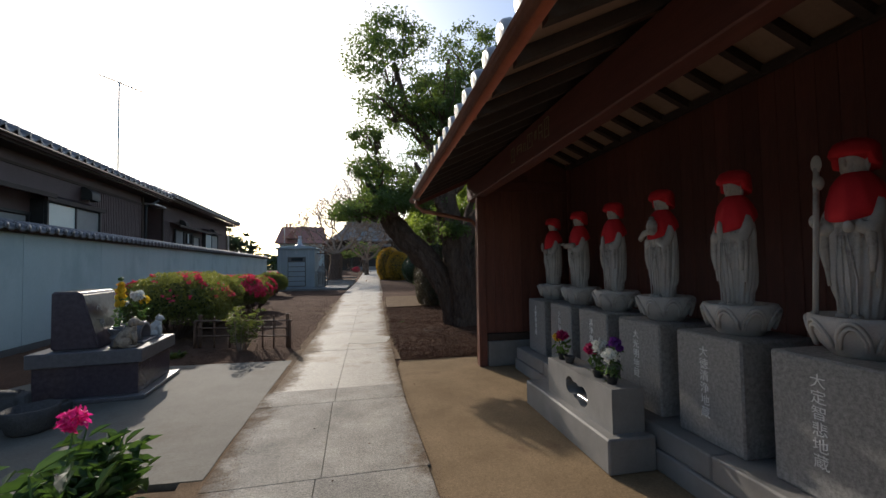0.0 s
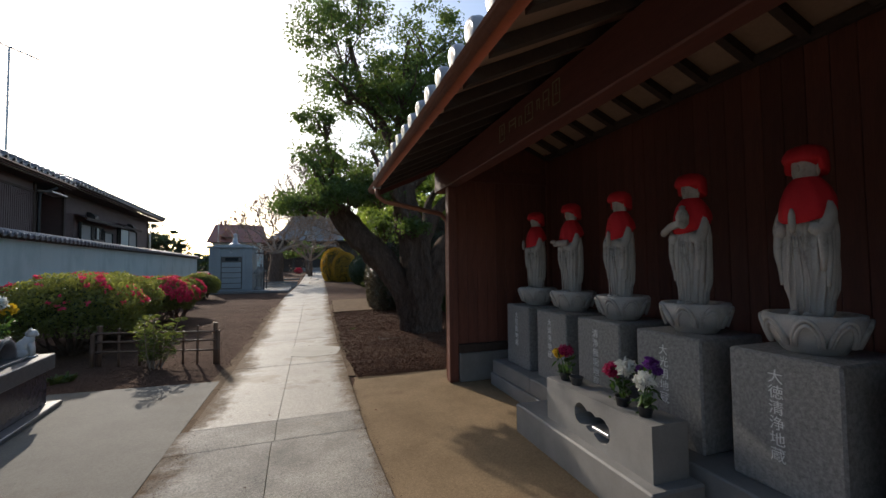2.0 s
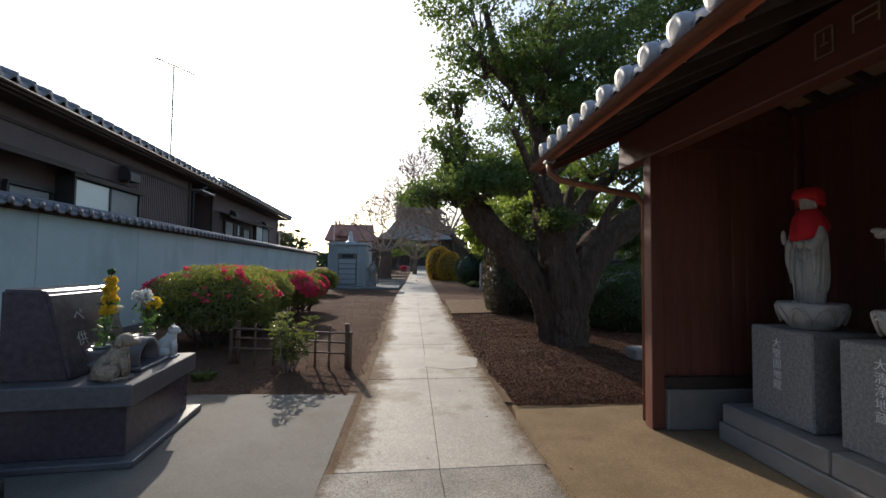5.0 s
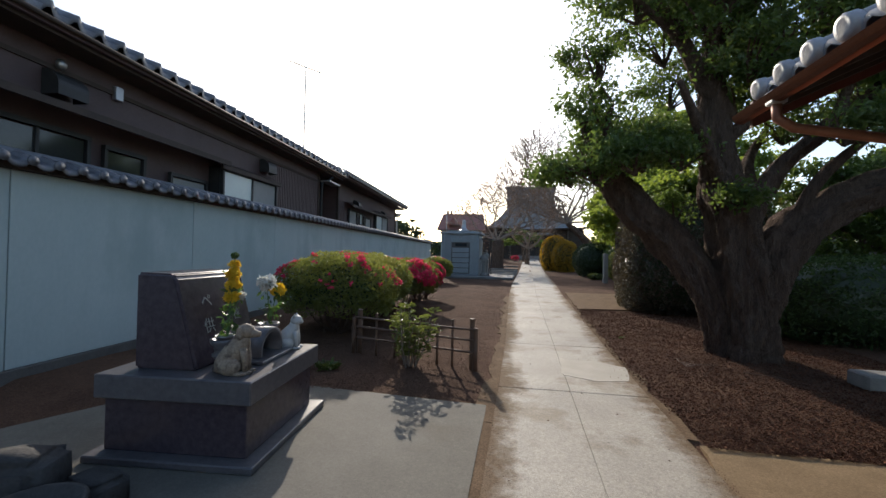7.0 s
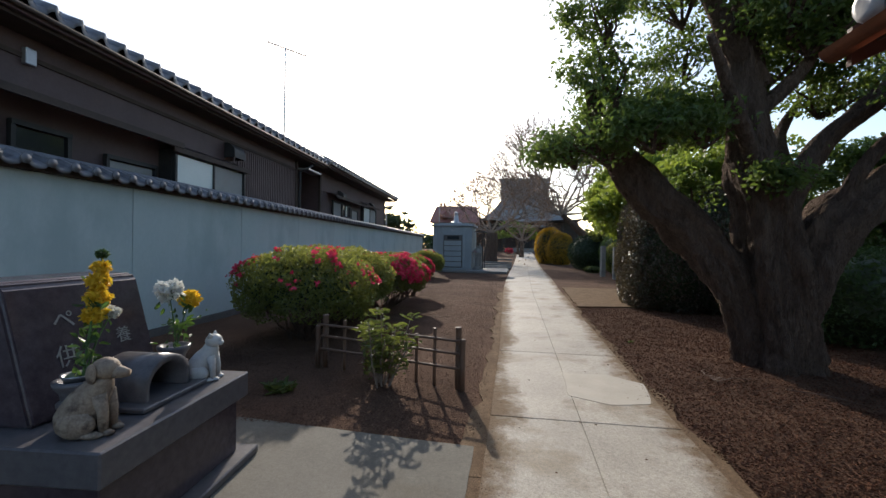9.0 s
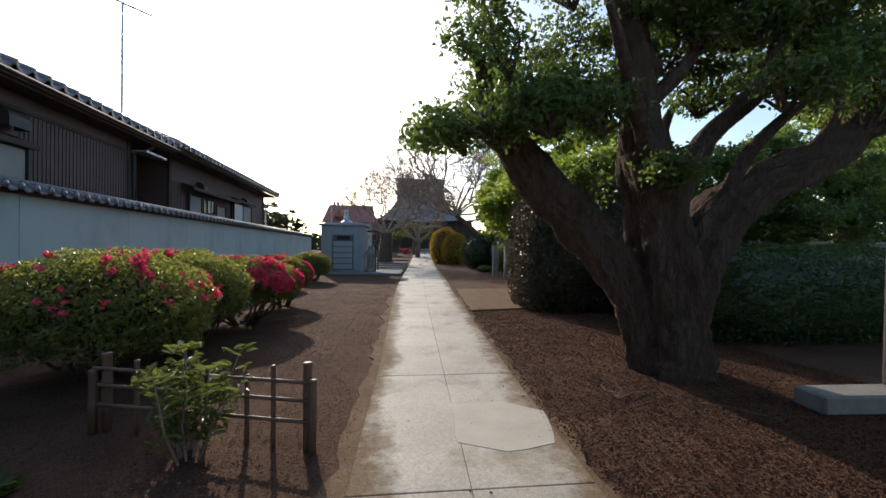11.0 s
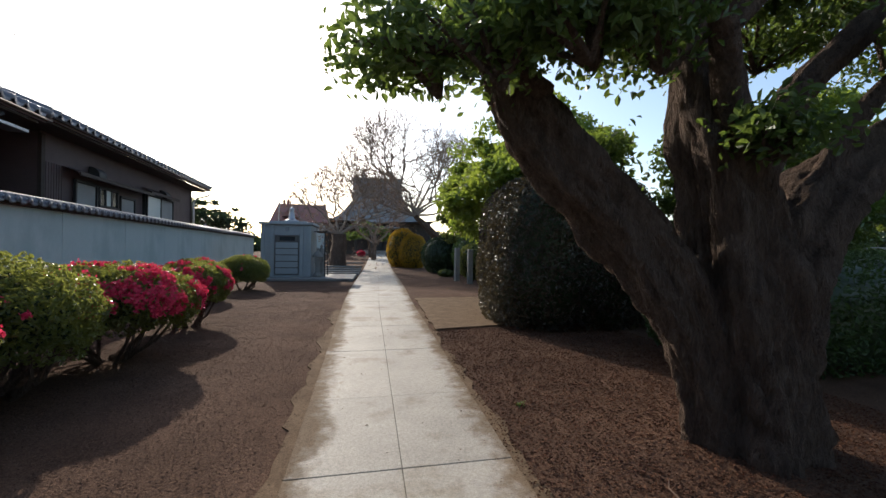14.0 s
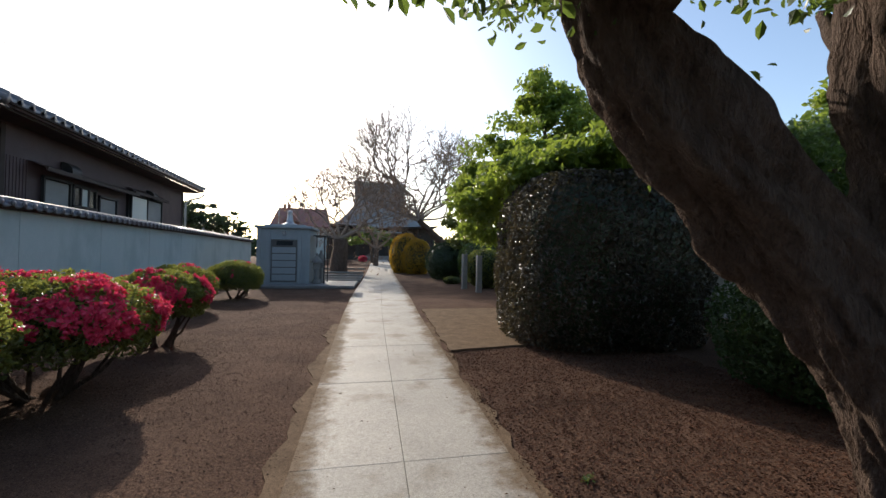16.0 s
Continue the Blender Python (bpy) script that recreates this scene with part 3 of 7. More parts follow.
def wing_roof(eave_x, eave_z, y0, y1, rows):
    """One slope of tiles over a wing: deck, lining, tiles, eave board, gutter, ridge and back slope."""
    top_x = eave_x - rows * 0.29
    top_z = eave_z + (eave_x - top_x) * PITCH
    bm = bmesh.new()
    vs = [bm.verts.new(p) for p in ((eave_x, y0, eave_z), (eave_x, y1, eave_z), (top_x, y1, top_z), (top_x, y0, top_z),
                                    (eave_x, y0, eave_z - 0.09), (eave_x, y1, eave_z - 0.09), (top_x, y1, top_z - 0.09), (top_x, y0, top_z - 0.09))]
    for f in ((0, 1, 2, 3), (7, 6, 5, 4), (0, 4, 5, 1), (1, 5, 6, 2), (2, 6, 7, 3), (3, 7, 4, 0)):
        bm.faces.new([vs[k] for k in f])
    part("roof_deck", bm, SOFFIT, house)
    part("eave_lining", boxes((-0.3, eave_x - 0.06, y0 + 0.1, y1 - 0.1, eave_z - 0.16, eave_z - 0.12)), SOFFIT, house)
    part("eave_board", boxes((eave_x - 0.05, eave_x + 0.012, y0, y1, eave_z - 0.12, eave_z - 0.005), bevel=0.006), SIDING, house)
    bm = bmesh.new()
    vs = [bm.verts.new(p) for p in ((top_x, y0, top_z), (top_x, y1, top_z), (top_x - 4, y1, top_z - 1.6), (top_x - 4, y0, top_z - 1.6))]
    bm.faces.new(vs)
    bmesh.ops.solidify(bm, geom=bm.faces[:], thickness=0.08)
    part("roof_back", bm, KAWARA, house)
    rest_v, rest_f = [], []
    for row in range(rows):
        for i in range(int((y1 - y0) / 0.303)):
            x = eave_x + 0.06 - row * 0.29
            m = Matrix.Translation((x - 0.3, y0 + 0.04 + i * 0.303, eave_z + 0.06 + (row * 0.29 + 0.25) * PITCH)) @ pose(0, 0, 0, 0, 0, 90) @ pose(0, 0, 0, slope * 0.94, 0, 0)
            if row == 0:
                piece("roof_tile", big_tile, house, m)
            else:
                o_ = len(rest_v)
                rest_v += [m @ v for v in src_v]
                rest_f += [tuple(k + o_ for k in f) for f in src_f]
    tagged(link_mesh("roof_tiles", rest_v, rest_f, KAWARA, house, smooth=True), kind="stuff")
    bm = bmesh.new()
    tube(bm, [(top_x, y0 - 0.05, top_z + 0.1), (top_x, y1 + 0.05, top_z + 0.1)], 0.13, 10)
    part("ridge", bm, KAWARA, house, smooth=True)
    bm = bmesh.new()                        # rolled tiles down the far verge
    tube(bm, [(eave_x + 0.08, y1 + 0.02, eave_z + 0.06), (top_x, y1 + 0.02, top_z + 0.08)], 0.085, 10)
    part("verge_roll", bm, KAWARA, house, smooth=True)
    bm = bmesh.new()
    tube(bm, [(eave_x + 0.04, y0, eave_z - 0.06), (eave_x + 0.04, y1 + 0.1, eave_z - 0.06)], 0.032, 8)
    part("gutter", bm, SOFFIT, house, smooth=True)


wing_roof(0.9, 4.07, -14.6, 6.45, 13)
wing_roof(0.82, 4.21, 6.5, 17.55, 12)
bm = bmesh.new()
tube(bm, [(0.9, 17.55, 4.02), (0.76, 17.5, 3.88), (WALL_2 + 0.2, 17.3, 3.74), (WALL_2 + 0.1, 17.16, 3.55), (WALL_2 + 0.1, 17.16, 0.0)], 0.04, 8)
part("downpipe", bm, METAL, house, "pale grey downpipe with a swan neck", smooth=True)
bm = bmesh.new()
tube(bm, [(0.8, NEAR_END + 0.3, 3.85), (WALL_1 + 0.1, NEAR_END - 0.02, 3.6), (WALL_1 + 0.1, NEAR_END - 0.02, 0.0)], 0.04, 8)
part("downpipe", bm, BLACK, house, smooth=True)

# ---------------------------------------------------------------- shrine of six stone figures
SHRINE = pose(1.85, 5.74, 0, 0, 0, -2.5)     # local x into the shrine, local y along the path
shrine = thing("shrine", SHRINE, "open-fronted dark timber shrine with a tiled roof and copper gutter", "shrine")
DEPTH, LONG = 1.45, 5.3
part("post", boxes((-0.06, 0.06, -0.06, 0.06, 0, 2.498), bevel=0.006), WOOD, shrine)
part("post", boxes((-0.06, 0.06, -LONG - 0.06, -LONG + 0.06, 0, 2.498), bevel=0.006), WOOD, shrine)
part("post", boxes((DEPTH - 0.06, DEPTH + 0.06, -0.06, 0.06, 0, 3.2), bevel=0.006), WOOD, shrine)
part("footing", boxes((0.07, DEPTH + 0.1, -0.09, 0.05, 0, 0.36), bevel=0.01), GRANITE_SMOOTH, shrine, "pale concrete footing under the side wall")
part("footing", boxes((DEPTH - 0.05, DEPTH + 0.12, -LONG, -0.1, 0, 0.36), bevel=0.01), GRANITE_SMOOTH, shrine)
part("sill", boxes((0.062, DEPTH - 0.062, -0.07, 0.04, 0.362, 0.47), bevel=0.006), SOFFIT, shrine)
plank = box(bmesh.new(), 0.0, 0.137, -0.025, 0.02, 0.47, 2.84, bevel=0.004)
pl = part("plank", plank, WOOD, shrine)
pl.matrix_local = pose(0.064, 0, 0)
for i in range(1, 10):
    piece("plank", pl.data, shrine, pose(0.064 + i * 0.139, 0, 0))
back_plank = part("plank", box(bmesh.new(), 0.0, 0.137, -0.025, 0.02, 0.37, 2.93, bevel=0.004), WOOD, shrine)
back_plank.matrix_local = pose(DEPTH, -0.1, 0.0, 0, 0, -90)
for i in range(1, 38):
    piece("plank", back_plank.data, shrine, pose(DEPTH, -0.1 - i * 0.139, 0.0, 0, 0, -90))
bm = bmesh.new()
gable_ = [(0.08, 2.842), (1.4, 2.842), (1.4, 2.94), (0.75, 3.2), (0.08, 2.9)]
ends = [[bm.verts.new((x, yy, z)) for x, z in gable_] for yy in (-0.02, 0.015)]
for k in range(5):
    bm.faces.new((ends[0][k], ends[0][(k + 1) % 5], ends[1][(k + 1) % 5], ends[1][k]))
bm.faces.new(ends[0][::-1])
bm.faces.new(ends[1])
part("gable_board", bm, WOOD, shrine)
part("wall_lining", boxes((DEPTH + 0.03, DEPTH + 0.07, -LONG, 0, 0.36, 2.93), (0.08, DEPTH, -LONG - 0.03, -LONG + 0.03, 0.0, 3.0)), SOFFIT, shrine)
part("beam", boxes((-0.075, 0.075, -LONG - 0.6, 0.5, 2.5, 2.84), bevel=0.01), BEAMW, shrine, "red-brown front beam")
part("tie_beam", boxes((0.08, DEPTH, -0.05, 0.05, 2.58, 2.74), bevel=0.008), BEAMW, shrine)
R_X, R_Z, R_PITCH = -0.88, 2.47, 0.46
R_Y0, R_Y1 = -LONG - 0.55, 0.55
r_slope = math.degrees(math.atan(R_PITCH))
RIDGE_X = 0.75


def sloped(bm, x0, x1, y0, y1, lift, thick):
    """A board on the roof's slope; past the ridge it falls again."""
    z = lambda x: R_Z + (RIDGE_X - R_X - abs(x - RIDGE_X)) * R_PITCH + lift
    vs = [bm.verts.new(p) for p in ((x0, y0, z(x0)), (x1, y0, z(x1)), (x1, y1, z(x1)), (x0, y1, z(x0)),
                                    (x0, y0, z(x0) + thick), (x1, y0, z(x1) + thick), (x1, y1, z(x1) + thick), (x0, y1, z(x0) + thick))]
    for f in ((3, 2, 1, 0), (4, 5, 6, 7), (0, 1, 5, 4), (1, 2, 6, 5), (2, 3, 7, 6), (3, 0, 4, 7)):
        bm.faces.new([vs[k] for k in f])
    return bm


part("roof_board", sloped(bmesh.new(), R_X, RIDGE_X, R_Y0, R_Y1, 0.1, 0.03), PALE_BOARD, shrine, "pale boards under the roof")
part("barge_board", sloped(bmesh.new(), R_X - 0.02, RIDGE_X, R_Y1, R_Y1 + 0.035, -0.03, 0.2), BEAMW, shrine)
y = R_Y0 + 0.1
while y < R_Y1:
    part("rafter", sloped(bmesh.new(), R_X, RIDGE_X, y, y + 0.06, 0.02, 0.078), SOFFIT, shrine)
    part("rafter", sloped(bmesh.new(), RIDGE_X + 0.002, 2.2, y, y + 0.06, 0.02, 0.078), SOFFIT, shrine)
    y += 0.36
part("roof_board", sloped(bmesh.new(), RIDGE_X + 0.002, 2.25, R_Y0, R_Y1, 0.1, 0.03), PALE_BOARD, shrine)
part("roof_back", sloped(bmesh.new(), RIDGE_X + 0.002, 2.3, R_Y0, R_Y1, 0.132, 0.07), KAWARA, shrine)
part("barge_board", sloped(bmesh.new(), RIDGE_X + 0.002, 2.27, R_Y1, R_Y1 + 0.035, -0.03, 0.2), BEAMW, shrine)
part("wall_plate", boxes((DEPTH - 0.07, DEPTH + 0.07, -LONG - 0.05, 0.06, 2.932, 3.0), bevel=0.006), SOFFIT, shrine)
bm = bmesh.new()
tube(bm, [(RIDGE_X, R_Y0 - 0.03, R_Z + (RIDGE_X - R_X) * R_PITCH + 0.24), (RIDGE_X, R_Y1 + 0.03, R_Z + (RIDGE_X - R_X) * R_PITCH + 0.24)], 0.1, 12)
part("ridge", bm, SKY_SHEEN_TILE, shrine, smooth=True)
n_c = int((R_Y1 - R_Y0) / 0.27)
s_tile = tile_mesh("roof_tile", 0.275, 0.3, 0.04)
s_tile.materials[0] = SKY_SHEEN_TILE
for row in range(6):
    for i in range(n_c + 1):
        x = R_X - 0.03 + row * 0.27
        m = Matrix.Translation((x + 0.28, R_Y0 + i * 0.27, R_Z + 0.17 + (x + 0.28 - R_X) * R_PITCH)) @ pose(0, 0, 0, 0, 0, -90) @ pose(0, 0, 0, r_slope * 0.95, 0, 0)
        piece("roof_tile", s_tile, shrine, m)
part("tile_bed", sloped(bmesh.new(), R_X + 0.02, RIDGE_X, R_Y0, R_Y1, 0.132, 0.03), KAWARA, shrine)
# the round rolls that end at the eave
bm = bmesh.new()
tube(bm, [(0, 0, 0), (0.5, 0, 0.5 * R_PITCH)], 0.055, 10)
tube(bm, [(-0.035, 0, -0.012), (-0.03, 0, -0.012), (-0.012, 0, -0.006), (0.03, 0, 0.006), (0.036, 0, 0.01)], [0.05, 0.066, 0.078, 0.078, 0.058], 14)
roll = part("roof_roll", bm, SKY_SHEEN_TILE, shrine, smooth=True)
roll.matrix_local = pose(R_X - 0.03, R_Y0 + 0.07, R_Z + 0.2)
for i in range(1, n_c + 1):
    piece("roof_roll", roll.data, shrine, pose(R_X - 0.03, R_Y0 + 0.07 + i * 0.27, R_Z + 0.2))
bm = bmesh.new()
gut = []
for k in range(9):
    a = math.pi * (1 + k / 8)
    gut.append((0.062 * math.cos(a), 0.062 * math.sin(a)))
rows = [[bm.verts.new((R_X - 0.06 + a, yy, R_Z + 0.07 + b)) for a, b in gut] for yy in (R_Y0 - 0.05, R_Y1 + 0.08)]
for k in range(8):
    bm.faces.new((rows[0][k], rows[0][k + 1], rows[1][k + 1], rows[1][k]))
for r_ in rows:
    bm.faces.new(r_)
bmesh.ops.solidify(bm, geom=[f for f in bm.faces if len(f.verts) == 4], thickness=0.004)
part("gutter", bm, COPPER, shrine, "copper half-round gutter", smooth=True)
bm = bmesh.new()
box(bm, R_X - 0.1, R_X - 0.01, R_Y1 - 0.4, R_Y1 - 0.31, R_Z + 0.0, R_Z + 0.09, bevel=0.01, taper=1.2)
hopper = part("hopper", bm, METAL, shrine, "pale metal rainwater hopper")
bm = bmesh.new()
tube(bm, [(R_X - 0.055, R_Y1 - 0.355, R_Z + 0.02), (R_X - 0.05, R_Y1 - 0.36, R_Z - 0.09), (R_X + 0.04, R_Y1 - 0.37, R_Z - 0.16), (-0.1, 0.12, 2.16), (-0.02, 0.11, 2.06), (-0.02, 0.11, 0.02)], 0.032, 8)
part("downpipe", bm, COPPER, shrine, "copper downpipe", smooth=True)

# stone step under the figures
plinth = thing("plinth", SHRINE, "long stepped grey stone plinth under the row of figures", "plinth")
for k in range(4):
    y0 = -LONG + 0.15 + k * 1.22
    part("lower_stone", boxes((0.4, DEPTH - 0.1, y0, y0 + 1.216 if k < 3 else -0.27, 0, 0.15), bevel=0.01), GRANITE_SMOOTH, plinth)
    part("upper_stone", boxes((0.42, DEPTH - 0.1, y0 + 0.3 * (k > 0), y0 + 1.516 if k < 3 else -0.29, 0.152, 0.31), bevel=0.01), GRANITE_SMOOTH, plinth)

NAMES = ["大堅固地蔵", "大清浄地蔵", "清浄無垢地蔵", "大光明地蔵", "大徳清浄地蔵", "大定智悲地蔵"]
LETTER = shade("cut_letter", (0.6, 0.6, 0.58), (0.72, 0.72, 0.7), 0.8, 6, 80, 0.0)


def text_mesh(body, size, line=1.0, depth=0.002):
    cu = bpy.data.curves.new("letters", "FONT")
    cu.body, cu.size, cu.extrude, cu.space_line = body, size, depth, line
    cu.offset = -0.0004
    cu.align_x, cu.align_y = "CENTER", "TOP"
    ob = bpy.data.objects.new("letters", cu)
    scene.collection.objects.link(ob)
    bpy.context.view_layer.update()
    me = bpy.data.meshes.new_from_object(ob.evaluated_get(bpy.context.evaluated_depsgraph_get()))
    bpy.data.objects.remove(ob)
    me.materials.clear()
    me.materials.append(LETTER)
    return me


def lotus(parent):
    bm = bmesh.new()
    lathe(bm, [(0.13, 0.0), (0.145, 0.02), (0.18, 0.06), (0.212, 0.12), (0.222, 0.17), (0.218, 0.2), (0.18, 0.2), (0.17, 0.185)], 64, ripple=0.035, lobes=16)
    ob = part("lotus_base", bm, STATUE, parent, "carved lotus base with raised petals", smooth=True)
    bm = bmesh.new()
    for k in range(8):
        a = 2 * math.pi * (k + 0.5) / 8
        for s_ in (0.8, 1.0):
            pts, w = [], 0.085 * s_
            for i in range(13):
                u = i / 12
                aa = a + (u - 0.5) * 2 * (0.34 * s_)
                h = 0.045 + 0.135 * s_ * math.sin(math.pi * u) ** 0.6
                r = 0.166 + 0.07 * min(1, (h / 0.17)) ** 0.7
                pts.append((r * math.cos(aa), r * math.sin(aa), h))
            tube(bm, pts, 0.011, 6)
    part("petal_rim", bm, STATUE, ob, smooth=True)
    return ob


def figure(seed, pose_kind):
    """A robed standing stone figure in one mesh: robe with folds, sleeves, shoulders, head and forearms."""
    rng = random.Random(seed)
    bm = bmesh.new()
    prof = [(0.1, 0.0), (0.118, 0.025), (0.12, 0.08), (0.14, 0.14), (0.148, 0.24), (0.15, 0.36), (0.15, 0.46), (0.146, 0.53), (0.134, 0.59), (0.108, 0.64), (0.07, 0.68), (0.05, 0.7)]
    seg, rings = 96, []
    fine = []
    for (r0, z0), (r1, z1) in zip(prof, prof[1:]):
        for k in range(3):
            fine.append((r0 + (r1 - r0) * k / 3, z0 + (z1 - z0) * k / 3))
    fine.append(prof[-1])
    for r, z in fine:
        ring = []
        for k in range(seg):
            a = 2 * math.pi * k / seg
            fold = 0.1 * abs(math.sin(5.5 * a + 3 * z + seed)) ** 0.6 - 0.05 + 0.07 * math.sin(17 * a - 7 * z + 2 * seed)
            fold *= max(0, min(1, (0.6 - z) / 0.15)) * (0.4 + 0.6 * min(1, z / 0.15))
            # drapes swinging across the front
            swag = 0.03 * math.sin(26 * (z - 0.06 * math.cos(a * 2)) + seed) * max(0, -math.cos(a)) * (1 if 0.1 < z < 0.55 else 0)
            rr = r * (1 + fold + swag)
            ring.append(bm.verts.new((0.8 * rr * math.cos(a), rr * 1.08 * math.sin(a), z)))
        rings.append(ring)
    for a, b in zip(rings, rings[1:]):
        for k in range(seg):
            bm.faces.new((a[k], a[(k + 1) % seg], b[(k + 1) % seg], b[k]))
    bm.faces.new(rings[0][::-1])
    bm.faces.new(rings[-1])
    # feet and the skirt between the robe's edges
    for s_ in (-1, 1):
        ball(bm, (-0.11, s_ * 0.045, 0.012), (0.05, 0.026, 0.02), 10, 6)
        # hanging sleeves
        pts, rad = curve_points([(0.0, s_ * 0.115, 0.61), (-0.03, s_ * 0.15, 0.52), (-0.085, s_ * 0.14, 0.45), (-0.125, s_ * 0.085, 0.47)], [0.04, 0.048, 0.042, 0.028], 4)
        tube(bm, pts, rad, 10)
        for k_, (dx_, low_) in enumerate(((0.0, 0.16), (-0.03, 0.24), (0.03, 0.1))):
            pts, rad = curve_points([(-0.06 + dx_, s_ * 0.135, 0.48), (-0.065 + dx_, s_ * (0.16 - 0.008 * k_), 0.34), (-0.06 + dx_, s_ * (0.15 - 0.012 * k_), low_)], [0.034, 0.026, 0.014], 4)
            tube(bm, pts, rad, 8)
    # folded front panel
    for k in range(4):
        tube(bm, [(-0.115, -0.06 + k * 0.04, 0.02), (-0.122, -0.07 + k * 0.045, 0.2), (-0.13, -0.03 + k * 0.02, 0.42)], [0.007, 0.008, 0.004], 6)
    # head
    lathe(bm, [(0.042, 0.66), (0.046, 0.7), (0.066, 0.735), (0.078, 0.78), (0.08, 0.82), (0.07, 0.86), (0.045, 0.89), (0.0, 0.9)], 20)
    ball(bm, (-0.078, 0, 0.785), (0.014, 0.012, 0.02), 8, 6)
    for s_ in (-1, 1):
        ball(bm, (0.0, s_ * 0.08, 0.775), (0.018, 0.012, 0.036), 8, 6)
    # hands by kind
    if pose_kind == "pray":
        ball(bm, (-0.16, 0.0, 0.5), (0.03, 0.02, 0.07), 10, 6)
    elif pose_kind == "staff":
        tube(bm, [(-0.17, 0.17, 0.0), (-0.15, 0.13, 0.78)], 0.018, 8)
        ball(bm, (-0.15, 0.165, 0.5), (0.03, 0.03, 0.035), 10, 6)
        ball(bm, (-0.15, 0.13, 0.8), (0.016, 0.038, 0.048), 12, 8)
        ball(bm, (-0.14, 0.13, 0.7), (0.035, 0.035, 0.04), 10, 6)
        ball(bm, (-0.155, -0.06, 0.46), (0.03, 0.035, 0.03), 10, 6)
    elif pose_kind == "tray":
        tube(bm, [(-0.14, 0.2, 0.5), (-0.19, 0.0, 0.5), (-0.14, -0.12, 0.5)], 0.03, 8)
        ball(bm, (-0.18, 0.17, 0.52), (0.045, 0.04, 0.02), 10, 6)
    elif pose_kind == "jar":
        tube(bm, [(-0.12, 0.22, 0.5), (-0.17, 0.08, 0.54), (-0.18, -0.06, 0.56)], 0.028, 8)
        lathe(bm, [(0.02, 0.52), (0.05, 0.55), (0.058, 0.6), (0.04, 0.64), (0.025, 0.65), (0.03, 0.67), (0.0, 0.68)], 12, centre=(-0.17, -0.06, 0))
    else:
        ball(bm, (-0.15, 0.14, 0.52), (0.026, 0.02, 0.06), 10, 6)
        ball(bm, (-0.155, -0.06, 0.46), (0.03, 0.035, 0.03), 10, 6)
    return bm


def cap_cloth():
    bm = bmesh.new()
    lathe(bm, [(0.09, 0.822), (0.118, 0.82), (0.126, 0.838), (0.12, 0.862), (0.1, 0.888), (0.06, 0.906), (0.0, 0.912)], 48, ripple=0.07, lobes=21)
    for v in bm.verts:                      # lower at the back, open over the face
        if v.co.x > -0.02 and v.co.z < 0.84:
            v.co.z -= 0.05 + 0.2 * max(0, v.co.x)
        v.co.z += 0.006 * noise.noise(v.co * 20)
    return bm


def bib_cloth():
    """A bib: a bell of cloth from the neck over the shoulders, longer in front."""
    bm = bmesh.new()
    seg, rings = 36, []
    for r, z in ((0.07, 0.735), (0.098, 0.712), (0.128, 0.675), (0.148, 0.62), (0.158, 0.56), (0.159, 0.5), (0.154, 0.5)):
        ring = []
        for k in range(seg):
            a = 2 * math.pi * k / seg
            front = 0.5 - 0.5 * math.cos(a)
            zz = z if z > 0.65 else 0.65 - (0.65 - z) * (0.35 + 0.75 * front)
            rr = r * (1 + 0.045 * math.sin(9 * a + z * 16) * min(1, (0.74 - z) / 0.1))
            ring.append(bm.verts.new((rr * math.cos(a) * 0.92, rr * math.sin(a) * 1.06, zz)))
        rings.append(ring)
    for a, b in zip(rings, rings[1:]):
        for k in range(seg):
            bm.faces.new((a[k], a[(k + 1) % seg], b[(k + 1) % seg], b[k]))
    return bm


cap_me = part("knitted_hat", cap_cloth(), RED_CLOTH, smooth=True)
bib_me = part("cloth_bib", bib_cloth(), RED_CLOTH, smooth=True)
kinds = ["one", "tray", "pray", "jar", "pray", "staff"]
for i in range(6):
    v_c = -0.447 - 0.26 - i * 0.6945
    m = SHRINE @ pose(0.825, v_c, 0.31)
    ped = thing("stone_pedestal", m, "grey granite pedestal with a cut inscription and a lotus base", "pedestal", "pedestals in the shrine")
    part("block", boxes((-0.27, 0.27, -0.26, 0.26, 0, 0.7), bevel=0.012), GRANITE, ped)
    lt = lotus(ped)
    lt.matrix_local = pose(0, 0, 0.7) @ Matrix.Diagonal((0.93, 0.93, 1.0, 1.0))
    me = text_mesh("\n".join(NAMES[i]), 0.075, 1.05)
    ins = new("inscription", me)
    ins.parent = ped
    ins.matrix_local = pose(-0.2705, 0.02, 0.62, 90, 0, -90)
    tagged(ins, "pale cut letters")
    top = m @ pose(0, 0, 0.885)
    fig = part("stone_statue", figure(i * 1.7 + 0.4, kinds[i]), STATUE, smooth=True)
    fig.matrix_world = top @ Matrix.Diagonal((0.78, 0.7, 1.0, 1.0))
    tagged(fig, {"one": "pale stone robed figure, one hand raised", "tray": "pale stone robed figure holding an offering out", "pray": "pale stone robed figure with hands joined",
                 "jar": "pale stone robed figure holding a jar", "staff": "pale stone robed figure holding a tall staff"}[kinds[i]], "statue", "row of stone figures")
    for src, lab, cat in ((cap_me, "knitted red cap worn by a stone figure", "cap"), (bib_me, "red cloth bib tied round a stone figure", "bib")):
        ob = src if i == 0 else src.copy()
        if i:
            scene.collection.objects.link(ob)
        ob.matrix_world = top @ Matrix.Diagonal((0.79, 0.71, 1.0, 1.0))
        tagged(ob, lab, cat, cat + "s of the stone figures")


